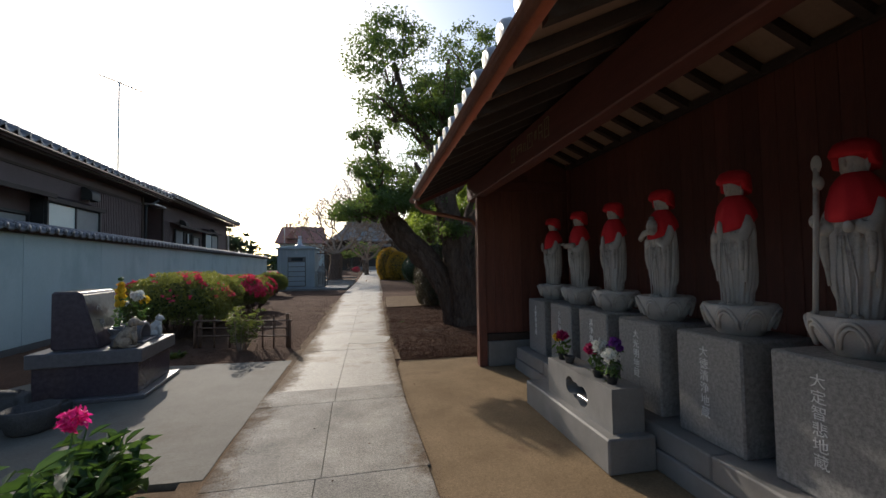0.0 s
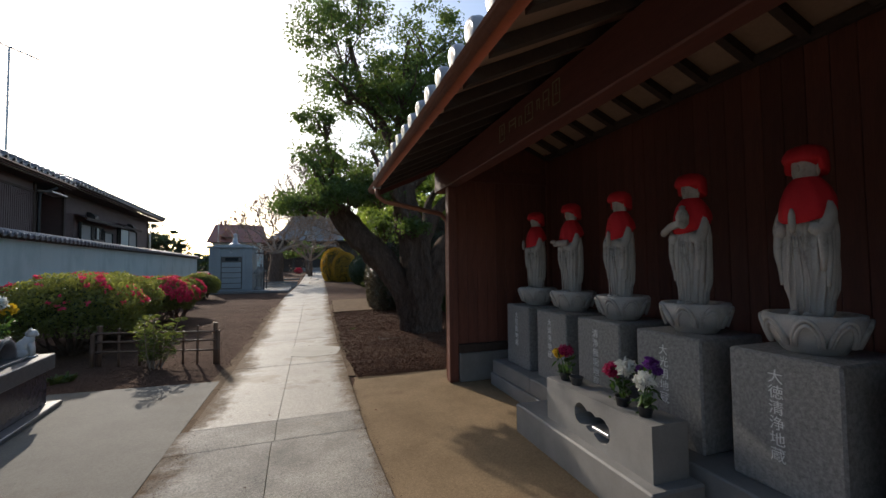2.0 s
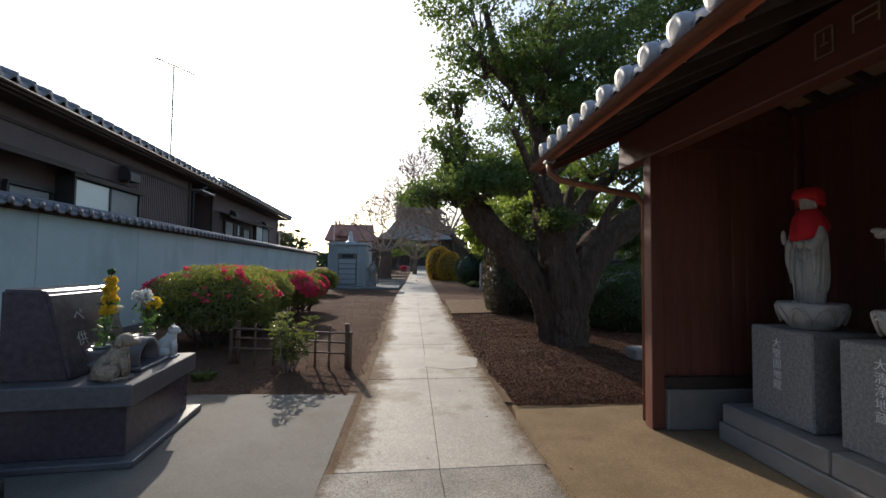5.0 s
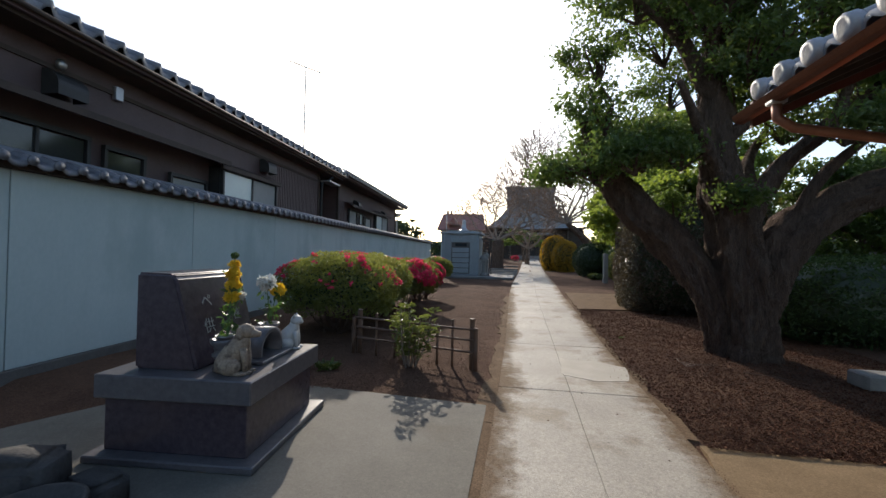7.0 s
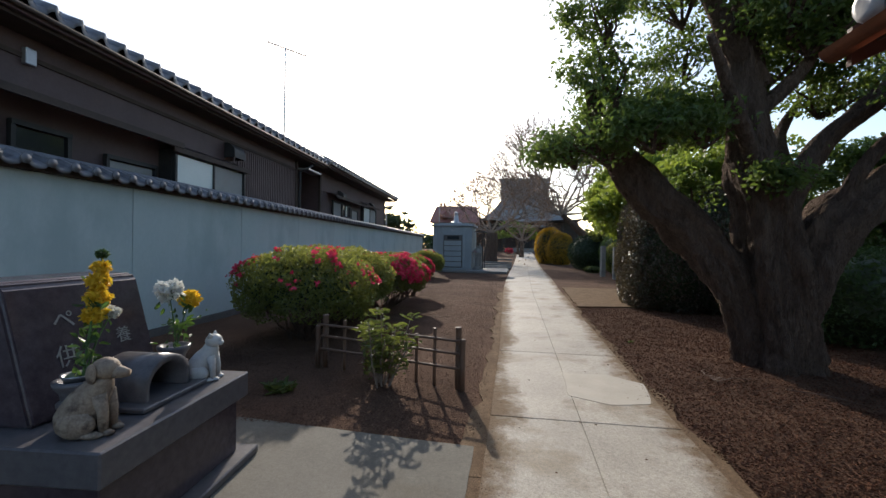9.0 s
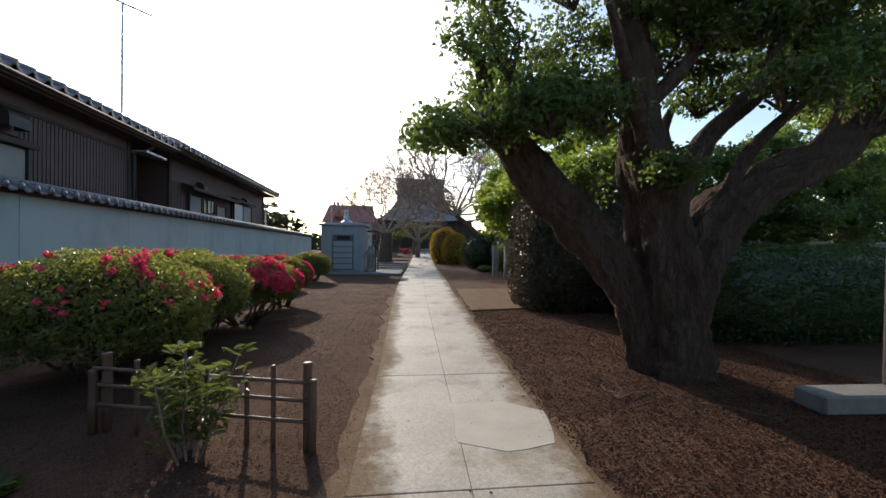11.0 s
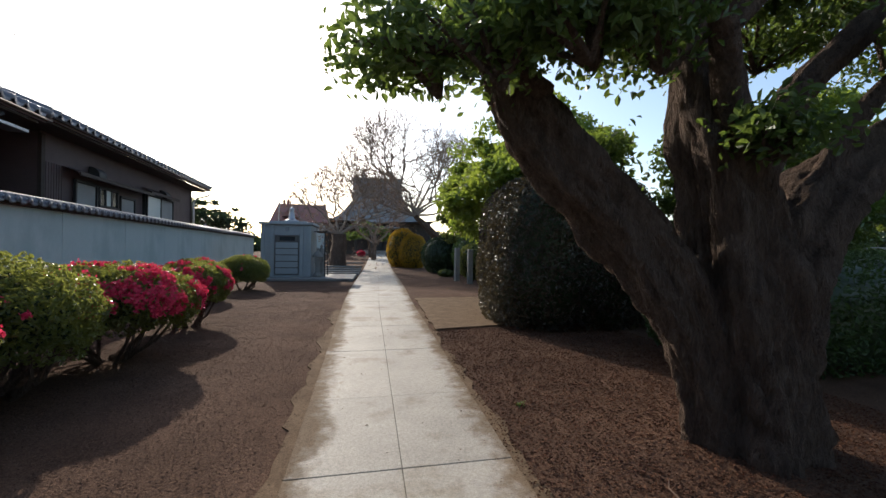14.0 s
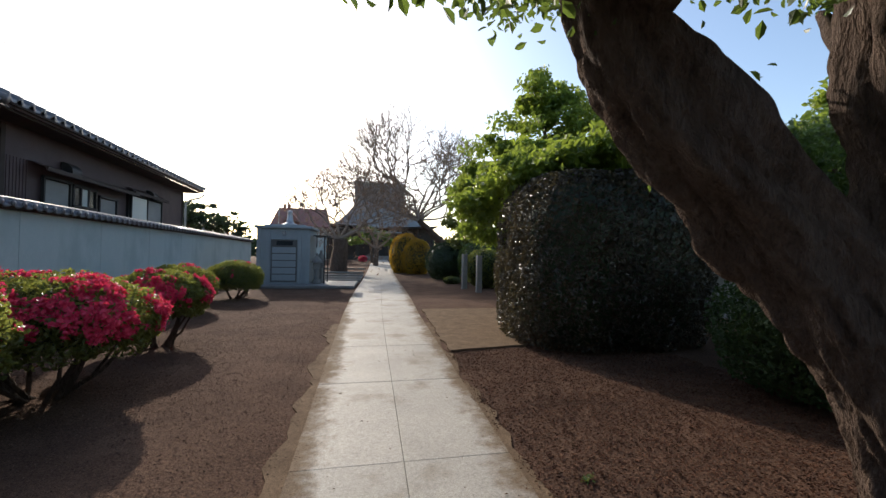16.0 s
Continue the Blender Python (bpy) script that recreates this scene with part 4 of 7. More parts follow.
# ---------------------------------------------------------------- large tree
tree = thing("evergreen_tree", pose(0, 0, 0), "old spreading evergreen tree with two trunks and clipped leaf pads", "tree")
BOUGHS = {
    "left": ([(2.37, 9.42, -0.1), (2.3, 9.46, 0.4), (2.12, 9.54, 0.95), (1.77, 9.64, 1.6), (1.24, 9.72, 2.15), (0.82, 9.72, 2.62), (0.5, 9.6, 3.1), (0.28, 9.45, 3.6)], [0.27, 0.23, 0.23, 0.26, 0.26, 0.2, 0.11, 0.05]),
    "main": ([(2.58, 9.36, -0.1), (2.58, 9.37, 0.4), (2.56, 9.4, 1.0), (2.48, 9.42, 1.6), (2.3, 9.46, 2.4), (2.2, 9.5, 3.1), (2.16, 9.5, 3.9), (2.15, 9.5, 4.9), (2.35, 9.55, 6.6)], [0.43, 0.36, 0.33, 0.32, 0.28, 0.22, 0.17, 0.11, 0.04]),
    "right": ([(2.62, 9.42, 0.3), (2.74, 9.4, 1.0), (3.06, 9.4, 1.7), (3.6, 9.45, 2.18), (4.3, 9.5, 2.48), (5.0, 9.56, 2.85), (5.6, 9.7, 3.6), (6.0, 9.8, 4.6)], [0.26, 0.3, 0.29, 0.24, 0.21, 0.19, 0.12, 0.05]),
    "upper": ([(2.5, 9.45, 1.8), (2.95, 9.35, 2.75), (3.6, 9.3, 3.35), (4.4, 9.4, 4.1), (5.0, 9.5, 5.2)], [0.15, 0.11, 0.1, 0.08, 0.04]),
    "inner": ([(2.55, 9.44, 1.7), (2.15, 9.2, 2.5), (1.75, 8.9, 3.1), (1.3, 8.5, 3.7)], [0.14, 0.1, 0.075, 0.04]),
    "up_left": ([(2.35, 9.5, 3.5), (1.75, 9.3, 4.4), (1.2, 9.2, 5.3), (0.95, 9.2, 6.2)], [0.14, 0.1, 0.08, 0.04]),
    "up_right": ([(2.2, 9.5, 4.7), (2.9, 9.55, 5.5), (3.6, 9.7, 6.2)], [0.11, 0.08, 0.04]),
    "low_left": ([(0.95, 9.6, 2.66), (0.5, 9.4, 2.75), (0.0, 9.25, 2.72), (-0.4, 9.4, 2.75)], [0.09, 0.06, 0.045, 0.02]),
    "back": ([(2.7, 9.5, 2.2), (3.0, 10.2, 3.0), (3.6, 10.8, 3.7)], [0.13, 0.09, 0.04]),
    "small_a": ([(3.6, 9.3, 3.35), (3.7, 9.1, 4.2), (3.3, 8.9, 5.0)], [0.07, 0.05, 0.03]),
    "small_b": ([(4.3, 9.5, 2.5), (4.6, 9.3, 3.1), (4.3, 9.1, 3.8)], [0.08, 0.055, 0.03]),
    "small_d": ([(3.05, 9.44, 1.7), (3.35, 9.25, 2.5), (3.75, 9.1, 3.0), (4.2, 9.05, 3.3)], [0.1, 0.07, 0.05, 0.02]),
    "small_e": ([(2.24, 9.5, 3.1), (2.75, 9.3, 3.7), (3.0, 9.2, 4.5)], [0.1, 0.07, 0.03]),
    "small_f": ([(5.0, 9.56, 2.85), (5.6, 9.3, 3.1), (6.3, 9.2, 3.5)], [0.09, 0.06, 0.03]),
    "small_c": ([(1.6, 9.25, 4.6), (1.0, 8.9, 4.9), (0.5, 8.7, 5.2)], [0.06, 0.04, 0.02]),
}
for key, (pts, rad) in BOUGHS.items():
    thick = key in ("left", "main", "right", "upper")
    p_, r_ = curve_points(pts, rad, 20 if thick else 7)
    part("trunk" if key in ("left", "main") else "limb", tube(bmesh.new(), p_, r_, 80 if thick else 12, wobble=0.26 if thick else 0.28, seed=len(key), ridges=0.24 if thick else 0.08), BARK, tree, smooth=True)

PADS = [((0.7, 9.2, 6.25), (0.95, 0.95, 0.75)), ((1.05, 9.5, 7.1), (0.95, 0.95, 0.6)), ((2.9, 9.7, 6.9), (1.1, 1.0, 0.65)), ((3.85, 9.8, 6.2), (1.1, 1.0, 0.7)),
        ((5.2, 9.7, 5.9), (1.1, 1.0, 0.65)), ((0.4, 9.4, 3.7), (0.5, 0.5, 0.42)), ((0.25, 9.2, 2.8), (0.55, 0.55, 0.28)),
        ((-0.15, 9.45, 2.72), (0.32, 0.36, 0.18)), ((0.75, 9.0, 5.2), (0.7, 0.65, 0.42)), ((2.0, 8.8, 5.3), (0.9, 0.75, 0.55)), ((3.3, 8.9, 5.2), (0.9, 0.8, 0.55)),
        ((4.3, 9.2, 3.75), (0.75, 0.65, 0.4)), ((5.9, 9.9, 4.6), (0.9, 0.8, 0.6)), 
        ((4.9, 9.4, 5.2), (0.8, 0.7, 0.5)), ((2.2, 10.2, 6.0), (1.0, 0.8, 0.6)), ((0.75, 8.9, 2.85), (0.5, 0.45, 0.22)), 
        ((2.9, 9.0, 4.1), (0.6, 0.5, 0.35)), ((2.3, 8.9, 2.3), (0.25, 0.2, 0.14)),
        ((0.5, 9.9, 3.2), (0.6, 0.6, 0.35)), ((0.3, 9.6, 4.5), (0.5, 0.5, 0.35)), ((1.6, 10.2, 5.2), (0.9, 0.8, 0.6)), 
        ((4.2, 10.2, 4.7), (1.0, 0.9, 0.5)), ((2.7, 9.6, 5.9), (0.9, 0.8, 0.6)), ((3.9, 9.0, 4.5), (0.8, 0.6, 0.4)), ((5.5, 9.4, 3.3), (0.8, 0.6, 0.35)), ((6.3, 9.8, 5.6), (0.9, 0.9, 0.6)), ((4.6, 9.8, 6.9), (0.9, 0.9, 0.5)),
        ((3.5, 8.7, 3.2), (0.5, 0.45, 0.25)), 
        ((1.2, 11.2, 4.0), (0.8, 0.7, 0.4)), ((2.2, 11.6, 4.8), (0.9, 0.8, 0.5)), ((3.4, 11.4, 5.4), (1.0, 0.9, 0.55)), ((2.4, 11.2, 6.3), (1.0, 0.9, 0.55)),
        ((5.2, 11.0, 4.6), (0.9, 0.8, 0.45)), ((1.9, 10.4, 2.35), (0.35, 0.3, 0.25)),
        # five right-hand pads, mostly out of view, added to shade the hedge
        ((6.4, 9.2, 4.0), (0.9, 0.8, 0.5)), ((7.3, 9.8, 4.9), (1.1, 1.0, 0.6)), ((6.8, 8.5, 5.2), (1.0, 0.9, 0.55)), ((5.7, 8.3, 4.5), (0.8, 0.7, 0.45)), ((4.3, 8.3, 5.9), (0.9, 0.8, 0.5)),
        ((4.0, 9.4, 4.4), (0.8, 0.7, 0.4)), ((3.1, 9.2, 4.65), (0.8, 0.7, 0.45)), ((2.4, 9.0, 4.3), (0.7, 0.6, 0.4)),
        ((4.9, 9.6, 4.7), (0.9, 0.8, 0.5)), ((5.6, 9.3, 3.9), (0.8, 0.6, 0.38)), ((6.4, 9.3, 3.5), (0.8, 0.6, 0.38)), ((5.4, 9.0, 5.1), (0.9, 0.7, 0.45)),
        ((1.1, 9.3, 3.2), (0.55, 0.5, 0.28)), ((1.9, 9.0, 4.9), (0.8, 0.7, 0.4)),
        ((3.6, 10.2, 3.7), (0.8, 0.7, 0.4)), ((2.8, 10.1, 4.1), (0.7, 0.6, 0.4)), ((3.4, 10.4, 4.9), (0.9, 0.7, 0.5)),
        ((5.9, 10.4, 4.1), (0.9, 0.8, 0.45)), ((4.4, 9.9, 5.3), (0.9, 0.8, 0.5)), ((2.2, 10.0, 3.6), (0.5, 0.5, 0.3)), ((0.95, 9.2, 2.98), (0.55, 0.45, 0.26)), ((1.5, 9.15, 2.95), (0.5, 0.4, 0.22)), ((2.7, 9.1, 4.05), (0.5, 0.5, 0.3)), ((3.6, 9.1, 4.15), (0.6, 0.5, 0.3)), ((4.45, 9.1, 3.75), (0.5, 0.4, 0.25))]
rng = np.random.default_rng(3)
pc, pn = [], []
for c, r in PADS:
    # every pad is a cluster of smaller tufts
    vol = r[0] * r[1]
    tufts, _ = lump(rng, int(25 * vol) + 8, c, (r[0] * 0.85, r[1] * 0.85, r[2] * 0.8), 0.6, 0.2)
    for t_ in tufts:
        k = rng.uniform(0.14, 0.32)
        d_ = np.clip(rng.normal(size=(88, 3)), -1.7, 1.7)
        pc.append(t_ + d_ * (k * 0.6, k * 0.6, k * 0.36))
        pn.append(d_ / np.linalg.norm(d_, axis=1)[:, None])
pc, pn = np.concatenate(pc), np.concatenate(pn)
tagged(leaves("crown", pc, pn * 0.6 + np.array([0, 0, 0.5]), 0.07, LEAF_TREE, tree, rng, 0.52), kind="stuff")
bm = bmesh.new()
for c, r in PADS:
    for k in range(7):
        d = Vector(rng.normal(size=3)).normalized()
        e = Vector(c) + Vector((d.x * r[0], d.y * r[1], abs(d.z) * r[2])) * 0.8
        s = Vector(c) - Vector((0, 0, r[2] * 0.9)) + (Vector((2.3, 9.5, c[2] - 0.5)) - Vector(c)) * 0.12
        mid = (s + e) / 2 + Vector(rng.normal(size=3)) * 0.06
        tube(bm, [s, mid, e], [0.025, 0.016, 0.005], 5)
tagged(part("twig_spray", bm, BARK, tree), kind="stuff")

# ---------------------------------------------------------------- azalea bushes


def azalea(centre, radii, z_mid, pink, seed, label, leaf=0.05, n=20000):
    rng = np.random.default_rng(seed)
    ob = thing("azalea_bush", pose(centre[0], centre[1], 0), label, "bush", "clipped azaleas along the wall")
    for k in range(16):
        a = rng.uniform(0, 2 * math.pi)
        r0, r1 = rng.uniform(0.02, 0.25), rng.uniform(0.35, 0.8)
        p0 = Vector((math.cos(a) * r0, math.sin(a) * r0, -0.02))
        p2 = Vector((math.cos(a) * r1 * radii[0], math.sin(a) * r1 * radii[1], z_mid - radii[2] * 0.2))
        p1 = p0.lerp(p2, 0.5) + Vector((0, 0, -0.08)) + Vector(rng.normal(size=3)) * 0.05
        part("stem", tube(bmesh.new(), [p0, p1, p2, p2 + Vector((0, 0, 0.2))], [0.024, 0.018, 0.012, 0.005], 6), BARK, ob)
    p, nn = lump(rng, n, (0, 0, z_mid), radii, 0.4, 0.075, top=-0.62)
    tagged(leaves("foliage", p, nn, leaf, LEAF_AZALEA, ob, rng, 0.5), kind="stuff")
    # inner leaves in a darker leaf colour: the shade inside is put into it
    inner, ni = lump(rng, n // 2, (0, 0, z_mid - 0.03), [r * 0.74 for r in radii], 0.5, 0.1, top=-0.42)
    tagged(leaves("shaded_inner_foliage", inner, ni, leaf * 1.2, LEAF_DARK, ob, rng, 0.5), kind="stuff")
    # blossoms in drifts
    q, qn = lump(rng, int(9000), (0, 0, z_mid), [r * 1.02 for r in radii], 0.05, 0.075, top=0.15 if pink < 0.3 else -0.2)
    drift = np.array([noise.noise(Vector((a * 1.7 + seed, b * 1.7, c * 1.7))) for a, b, c in q])
    drift += (0.55 if pink > 0.3 else 1.0) * np.array([noise.noise(Vector((a * 10 + seed, b * 10, c * 10))) for a, b, c in q])
    keep = drift > np.quantile(drift, 1 - pink)
    q, qn = q[keep], qn[keep]
    if len(q) > 10:
        five = np.repeat(q, 4, axis=0) + rng.normal(size=(len(q) * 4, 3)) * 0.014
        tagged(leaves("blossom", five, np.repeat(qn, 4, axis=0), 0.04, PINK, ob, rng, 0.8, flat=0.55), kind="stuff")
    return ob


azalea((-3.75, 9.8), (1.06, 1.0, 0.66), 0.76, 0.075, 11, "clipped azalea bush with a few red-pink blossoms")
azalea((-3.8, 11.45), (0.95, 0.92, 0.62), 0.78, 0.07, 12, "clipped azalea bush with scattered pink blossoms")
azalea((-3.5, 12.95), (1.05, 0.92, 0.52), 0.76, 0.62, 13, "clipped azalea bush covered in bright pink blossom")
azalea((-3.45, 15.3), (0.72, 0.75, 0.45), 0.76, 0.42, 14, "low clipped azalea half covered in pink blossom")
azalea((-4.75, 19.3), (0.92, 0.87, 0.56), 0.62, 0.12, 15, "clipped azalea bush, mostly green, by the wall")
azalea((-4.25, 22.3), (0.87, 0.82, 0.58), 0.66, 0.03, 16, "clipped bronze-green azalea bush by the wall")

# ---------------------------------------------------------------- hedges and shrubs on the tree's side


def clipped(name, centre, radii, z_mid, material, seed, label, n=14000, leaf=0.06, power=2.0, category="hedge", top=-0.95, group="", slim=0.55, taper=0.0):
    """A clipped shrub; a higher power makes it boxier."""
    rng = np.random.default_rng(seed)
    ob = thing(name, pose(centre[0], centre[1], 0), label, category, group)
    u = rng.normal(size=(n, 3))
    u /= np.linalg.norm(u, axis=1)[:, None]
    scale = 1 / (np.abs(u) ** power).sum(1) ** (1 / power)
    off = np.array([noise.noise(Vector((a * 3 + seed, b * 3, c * 3))) for a, b, c in u])
    p = u * (scale * (1 + 0.05 * off) * (1 - 0.14 * rng.random(n) ** 1.6))[:, None] * np.asarray(radii) + (0, 0, z_mid)
    nn = np.sign(u) * np.abs(u) ** (power - 1) / np.asarray(radii)
    nn /= np.linalg.norm(nn, axis=1)[:, None]
    p[:, :2] *= (1 - taper * np.clip((p[:, 2] - z_mid) / radii[2], -0.3, 1))[:, None]
    keep = p[:, 2] > 0.03
    tagged(leaves("foliage", p[keep], nn[keep], leaf, material, ob, rng, slim), kind="stuff")
    # solid core in dark leaf colour, in place of the shade deep inside
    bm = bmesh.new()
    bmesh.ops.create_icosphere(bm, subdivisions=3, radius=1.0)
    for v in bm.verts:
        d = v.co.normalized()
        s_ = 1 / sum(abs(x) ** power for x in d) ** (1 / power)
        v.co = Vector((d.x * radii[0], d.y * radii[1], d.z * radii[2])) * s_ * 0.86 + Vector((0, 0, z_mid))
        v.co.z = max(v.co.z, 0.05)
    part("shade_core", bm, LEAF_DARK, ob)
    bm = bmesh.new()
    for k in range(5):
        a = 1.2566 * k
        tube(bm, [(0.1 * math.cos(a), 0.1 * math.sin(a), -0.03), (0.25 * radii[0] * math.cos(a), 0.25 * radii[1] * math.sin(a), z_mid * 0.7)], [0.05, 0.03], 6)
    part("stem", bm, TWIG, ob)
    return ob


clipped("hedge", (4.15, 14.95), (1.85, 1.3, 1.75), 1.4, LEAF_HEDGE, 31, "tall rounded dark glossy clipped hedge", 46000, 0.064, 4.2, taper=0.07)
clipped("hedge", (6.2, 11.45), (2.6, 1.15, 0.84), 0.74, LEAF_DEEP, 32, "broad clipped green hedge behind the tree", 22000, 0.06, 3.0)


# ---------------------------------------------------------------- animal memorial
MEM = pose(-2.42, 5.38, 0.008, 0, 0, 4)
memorial = thing("memorial", MEM, "polished plum-grey granite animal memorial on a broad block", "memorial")
part("trim", boxes((-1.13, 0.05, -0.05, 1.15, 0, 0.05), bevel=0.008), POLISHED_GREY, memorial)
part("base", boxes((-1.06, -0.05, 0.05, 1.05, 0.05, 0.41), bevel=0.006), POLISHED, memorial)
part("top_slab", boxes((-1.1, 0.0, 0.0, 1.1, 0.412, 0.57), bevel=0.008), POLISHED_GREY, memorial)
bm = bmesh.new()
prof_ = [(-0.95, 0.572), (-0.48, 0.572), (-0.655, 1.215), (-0.69, 1.24), (-0.95, 1.245)]
ends = [[bm.verts.new((x, yy, z)) for x, z in prof_] for yy in (0.15, 0.92)]
for k in range(5):
    bm.faces.new((ends[0][k], ends[0][(k + 1) % 5], ends[1][(k + 1) % 5], ends[1][k]))
bm.faces.new(ends[0][::-1])
bm.faces.new(ends[1])
bmesh.ops.bevel(bm, geom=bm.edges[:], offset=0.018, segments=3, affect="EDGES")
part("headstone", bm, POLISHED, memorial, "sloping polished headstone")
tilt_ = math.degrees(math.atan2(0.175, 0.643))
for body, yy, zz, size in (("ペ", 0.4, 1.08, 0.12), ("供", 0.38, 0.9, 0.12), ("養", 0.72, 0.93, 0.1)):
    me = text_mesh(body, size, 1.0, 0.0015)
    me.materials[0] = SHUTTER
    ins = new("inscription", me)
    ins.parent = memorial
    ins.matrix_local = Matrix.Translation((-0.48 - (zz - 0.572) * 0.272 + 0.003, yy, zz)) @ pose(0, 0, 0, 0, 0, 90) @ pose(0, 0, 0, 90 - tilt_, 0, 0)
    tagged(ins, "pale cut letters")
part("altar_step", boxes((-0.42, -0.12, 0.36, 0.86, 0.572, 0.6), bevel=0.006), POLISHED_GREY, memorial)
bm = bmesh.new()                            # hollow arched incense shelter
outer, inner = [], []
for k in range(13):
    a = math.pi * k / 12
    outer.append((0.6 - 0.17 * math.cos(a), 0.602 + 0.06 + 0.15 * math.sin(a)))
    inner.append((0.6 - 0.135 * math.cos(a), 0.602 + 0.05 + 0.12 * math.sin(a)))
outer = [(0.43, 0.602)] + outer + [(0.77, 0.602)]
inner = [(0.465, 0.602)] + inner + [(0.735, 0.602)]
rows = [[bm.verts.new((x, yy, z)) for yy, z in lst] for x, lst in ((-0.18, outer), (-0.46, outer), (-0.46, inner), (-0.18, inner))]
for a, b in zip(rows, rows[1:] + rows[:1]):
    for k in range(len(outer) - 1):
        bm.faces.new((a[k], a[k + 1], b[k + 1], b[k]))
part("incense_shelter", bm, POLISHED_GREY, memorial, "arched grey granite incense shelter", smooth=True)
part("shelter_back", boxes((-0.45, -0.44, 0.46, 0.74, 0.602, 0.76)), POLISHED, memorial)


def bloom(parent, centre, r, material, seed, n=220, label=""):
    rng = np.random.default_rng(seed)
    u = rng.normal(size=(n, 3))
    u /= np.linalg.norm(u, axis=1)[:, None]
    u[:, 2] = u[:, 2] * 0.8 + 0.1
    k = rng.random(n) * 0.45 + 0.5
    c = np.asarray(centre) + u * (k * r)[:, None]
    tang = np.cross(u, rng.normal(size=(n, 3)))
    tang /= np.linalg.norm(tang, axis=1)[:, None] + 1e-9
    return leaves("bloom", c, tang, r * 0.6, material, parent, rng, 0.4, flat=0.85, label=label, fold=0.2)


WHITE_PETAL = leafy("white_petal", (0.6, 0.6, 0.55), (0.85, 0.85, 0.82), (0.8, 0.8, 0.7), 0.6, 0.3)
YELLOW_PETAL = leafy("yellow_petal", (0.65, 0.4, 0.02), (0.85, 0.65, 0.06), (0.85, 0.6, 0.04), 0.6, 0.4)
MAGENTA_PETAL = leafy("magenta_petal", (0.3, 0.01, 0.06), (0.5, 0.03, 0.14), (0.6, 0.02, 0.15), 0.6, 0.35)
PURPLE_PETAL = leafy("purple_petal", (0.1, 0.02, 0.18), (0.2, 0.05, 0.32), (0.25, 0.05, 0.4), 0.6, 0.35)
HOTPINK_PETAL = leafy("peony_petal", (0.6, 0.01, 0.16), (0.8, 0.05, 0.32), (0.9, 0.04, 0.35), 0.5, 0.45)
STEM = shade("green_stem", (0.04, 0.09, 0.02), (0.09, 0.16, 0.04), 0.6, 8, 60, 0.1)
LEAF_CUT = leafy("flower_leaf", (0.02, 0.05, 0.015), (0.06, 0.11, 0.03), (0.15, 0.28, 0.04), 0.45, 0.3)


def bouquet(parent, blooms, foot, seed, foliage=40, spread=0.05):
    """Stems from a foot to each bloom, with leaves along them. blooms: (x, y, z, radius, material)."""
    rng = np.random.default_rng(seed)
    pts = []
    for k, (x, y, z, r, mt) in enumerate(blooms):
        a, b = Vector(foot), Vector((x, y, z))
        mid = a.lerp(b, 0.5) + Vector((0, 0, 0.03))
        part("stem", tube(bmesh.new(), [a, mid, b], [0.005, 0.004, 0.003], 6), STEM, parent)
        bloom(parent, (x, y, z), r, mt, seed * 10 + k)
        for j in range(foliage // len(blooms)):
            t_ = rng.uniform(0.1, 0.85)
            pts.append(np.array(a.lerp(b, t_)) + rng.normal(size=3) * spread * 0.6)
    pts = np.array(pts)
    tagged(leaves("leaf_sprays", pts, rng.normal(size=pts.shape), 0.055, LEAF_CUT, parent, rng, 0.45), kind="stuff")


def stone_vase(m, label):
    v = thing("stone_vase", m, label, "vase", "memorial vases")
    part("body", lathe(bmesh.new(), [(0.07, 0), (0.075, 0.02), (0.06, 0.05), (0.055, 0.08), (0.075, 0.1), (0.078, 0.115), (0.06, 0.13), (0.065, 0.16), (0.09, 0.2), (0.092, 0.22), (0.075, 0.222), (0.06, 0.2)], 28), POLISHED_GREY, v, smooth=True)
    return v


v1 = stone_vase(MEM @ pose(-0.33, 0.22, 0.572), "waisted plum-grey stone vase with a metal insert, yellow gladiolus in it")
part("insert", lathe(bmesh.new(), [(0.05, 0.2), (0.052, 0.24), (0.065, 0.245), (0.06, 0.235), (0.045, 0.21)], 20), METAL, v1, "shiny metal insert", smooth=True)
bouquet(v1, [(-0.02, 0.1, 0.5, 0.055, YELLOW_PETAL), (-0.02, 0.12, 0.58, 0.058, YELLOW_PETAL), (-0.03, 0.13, 0.66, 0.055, YELLOW_PETAL), (-0.03, 0.145, 0.73, 0.042, YELLOW_PETAL), (-0.04, 0.16, 0.8, 0.03, LEAF_CUT), (-0.0, 0.17, 0.5, 0.042, WHITE_PETAL)], (0, 0.02, 0.2), 5, 70, 0.05)
v2 = stone_vase(MEM @ pose(-0.36, 0.87, 0.572), "waisted plum-grey stone vase with white and yellow chrysanthemums")
bouquet(v2, [(0.0, -0.05, 0.56, 0.085, WHITE_PETAL), (0.02, 0.11, 0.49, 0.07, YELLOW_PETAL)], (0, 0.02, 0.2), 6, 60, 0.07)


FUR = shade("painted_fawn", (0.15, 0.105, 0.075), (0.38, 0.3, 0.22), 0.7, 22, 90, 0.6, 0.006, c3=(0.09, 0.062, 0.045), c3_at=0.58, c3_scale=14)
CAT_WHITE = shade("painted_white", (0.36, 0.36, 0.35), (0.5, 0.5, 0.48), 0.6, 10, 60, 0.3, 0.004, c3=(0.25, 0.24, 0.23), c3_at=0.67, c3_scale=9)


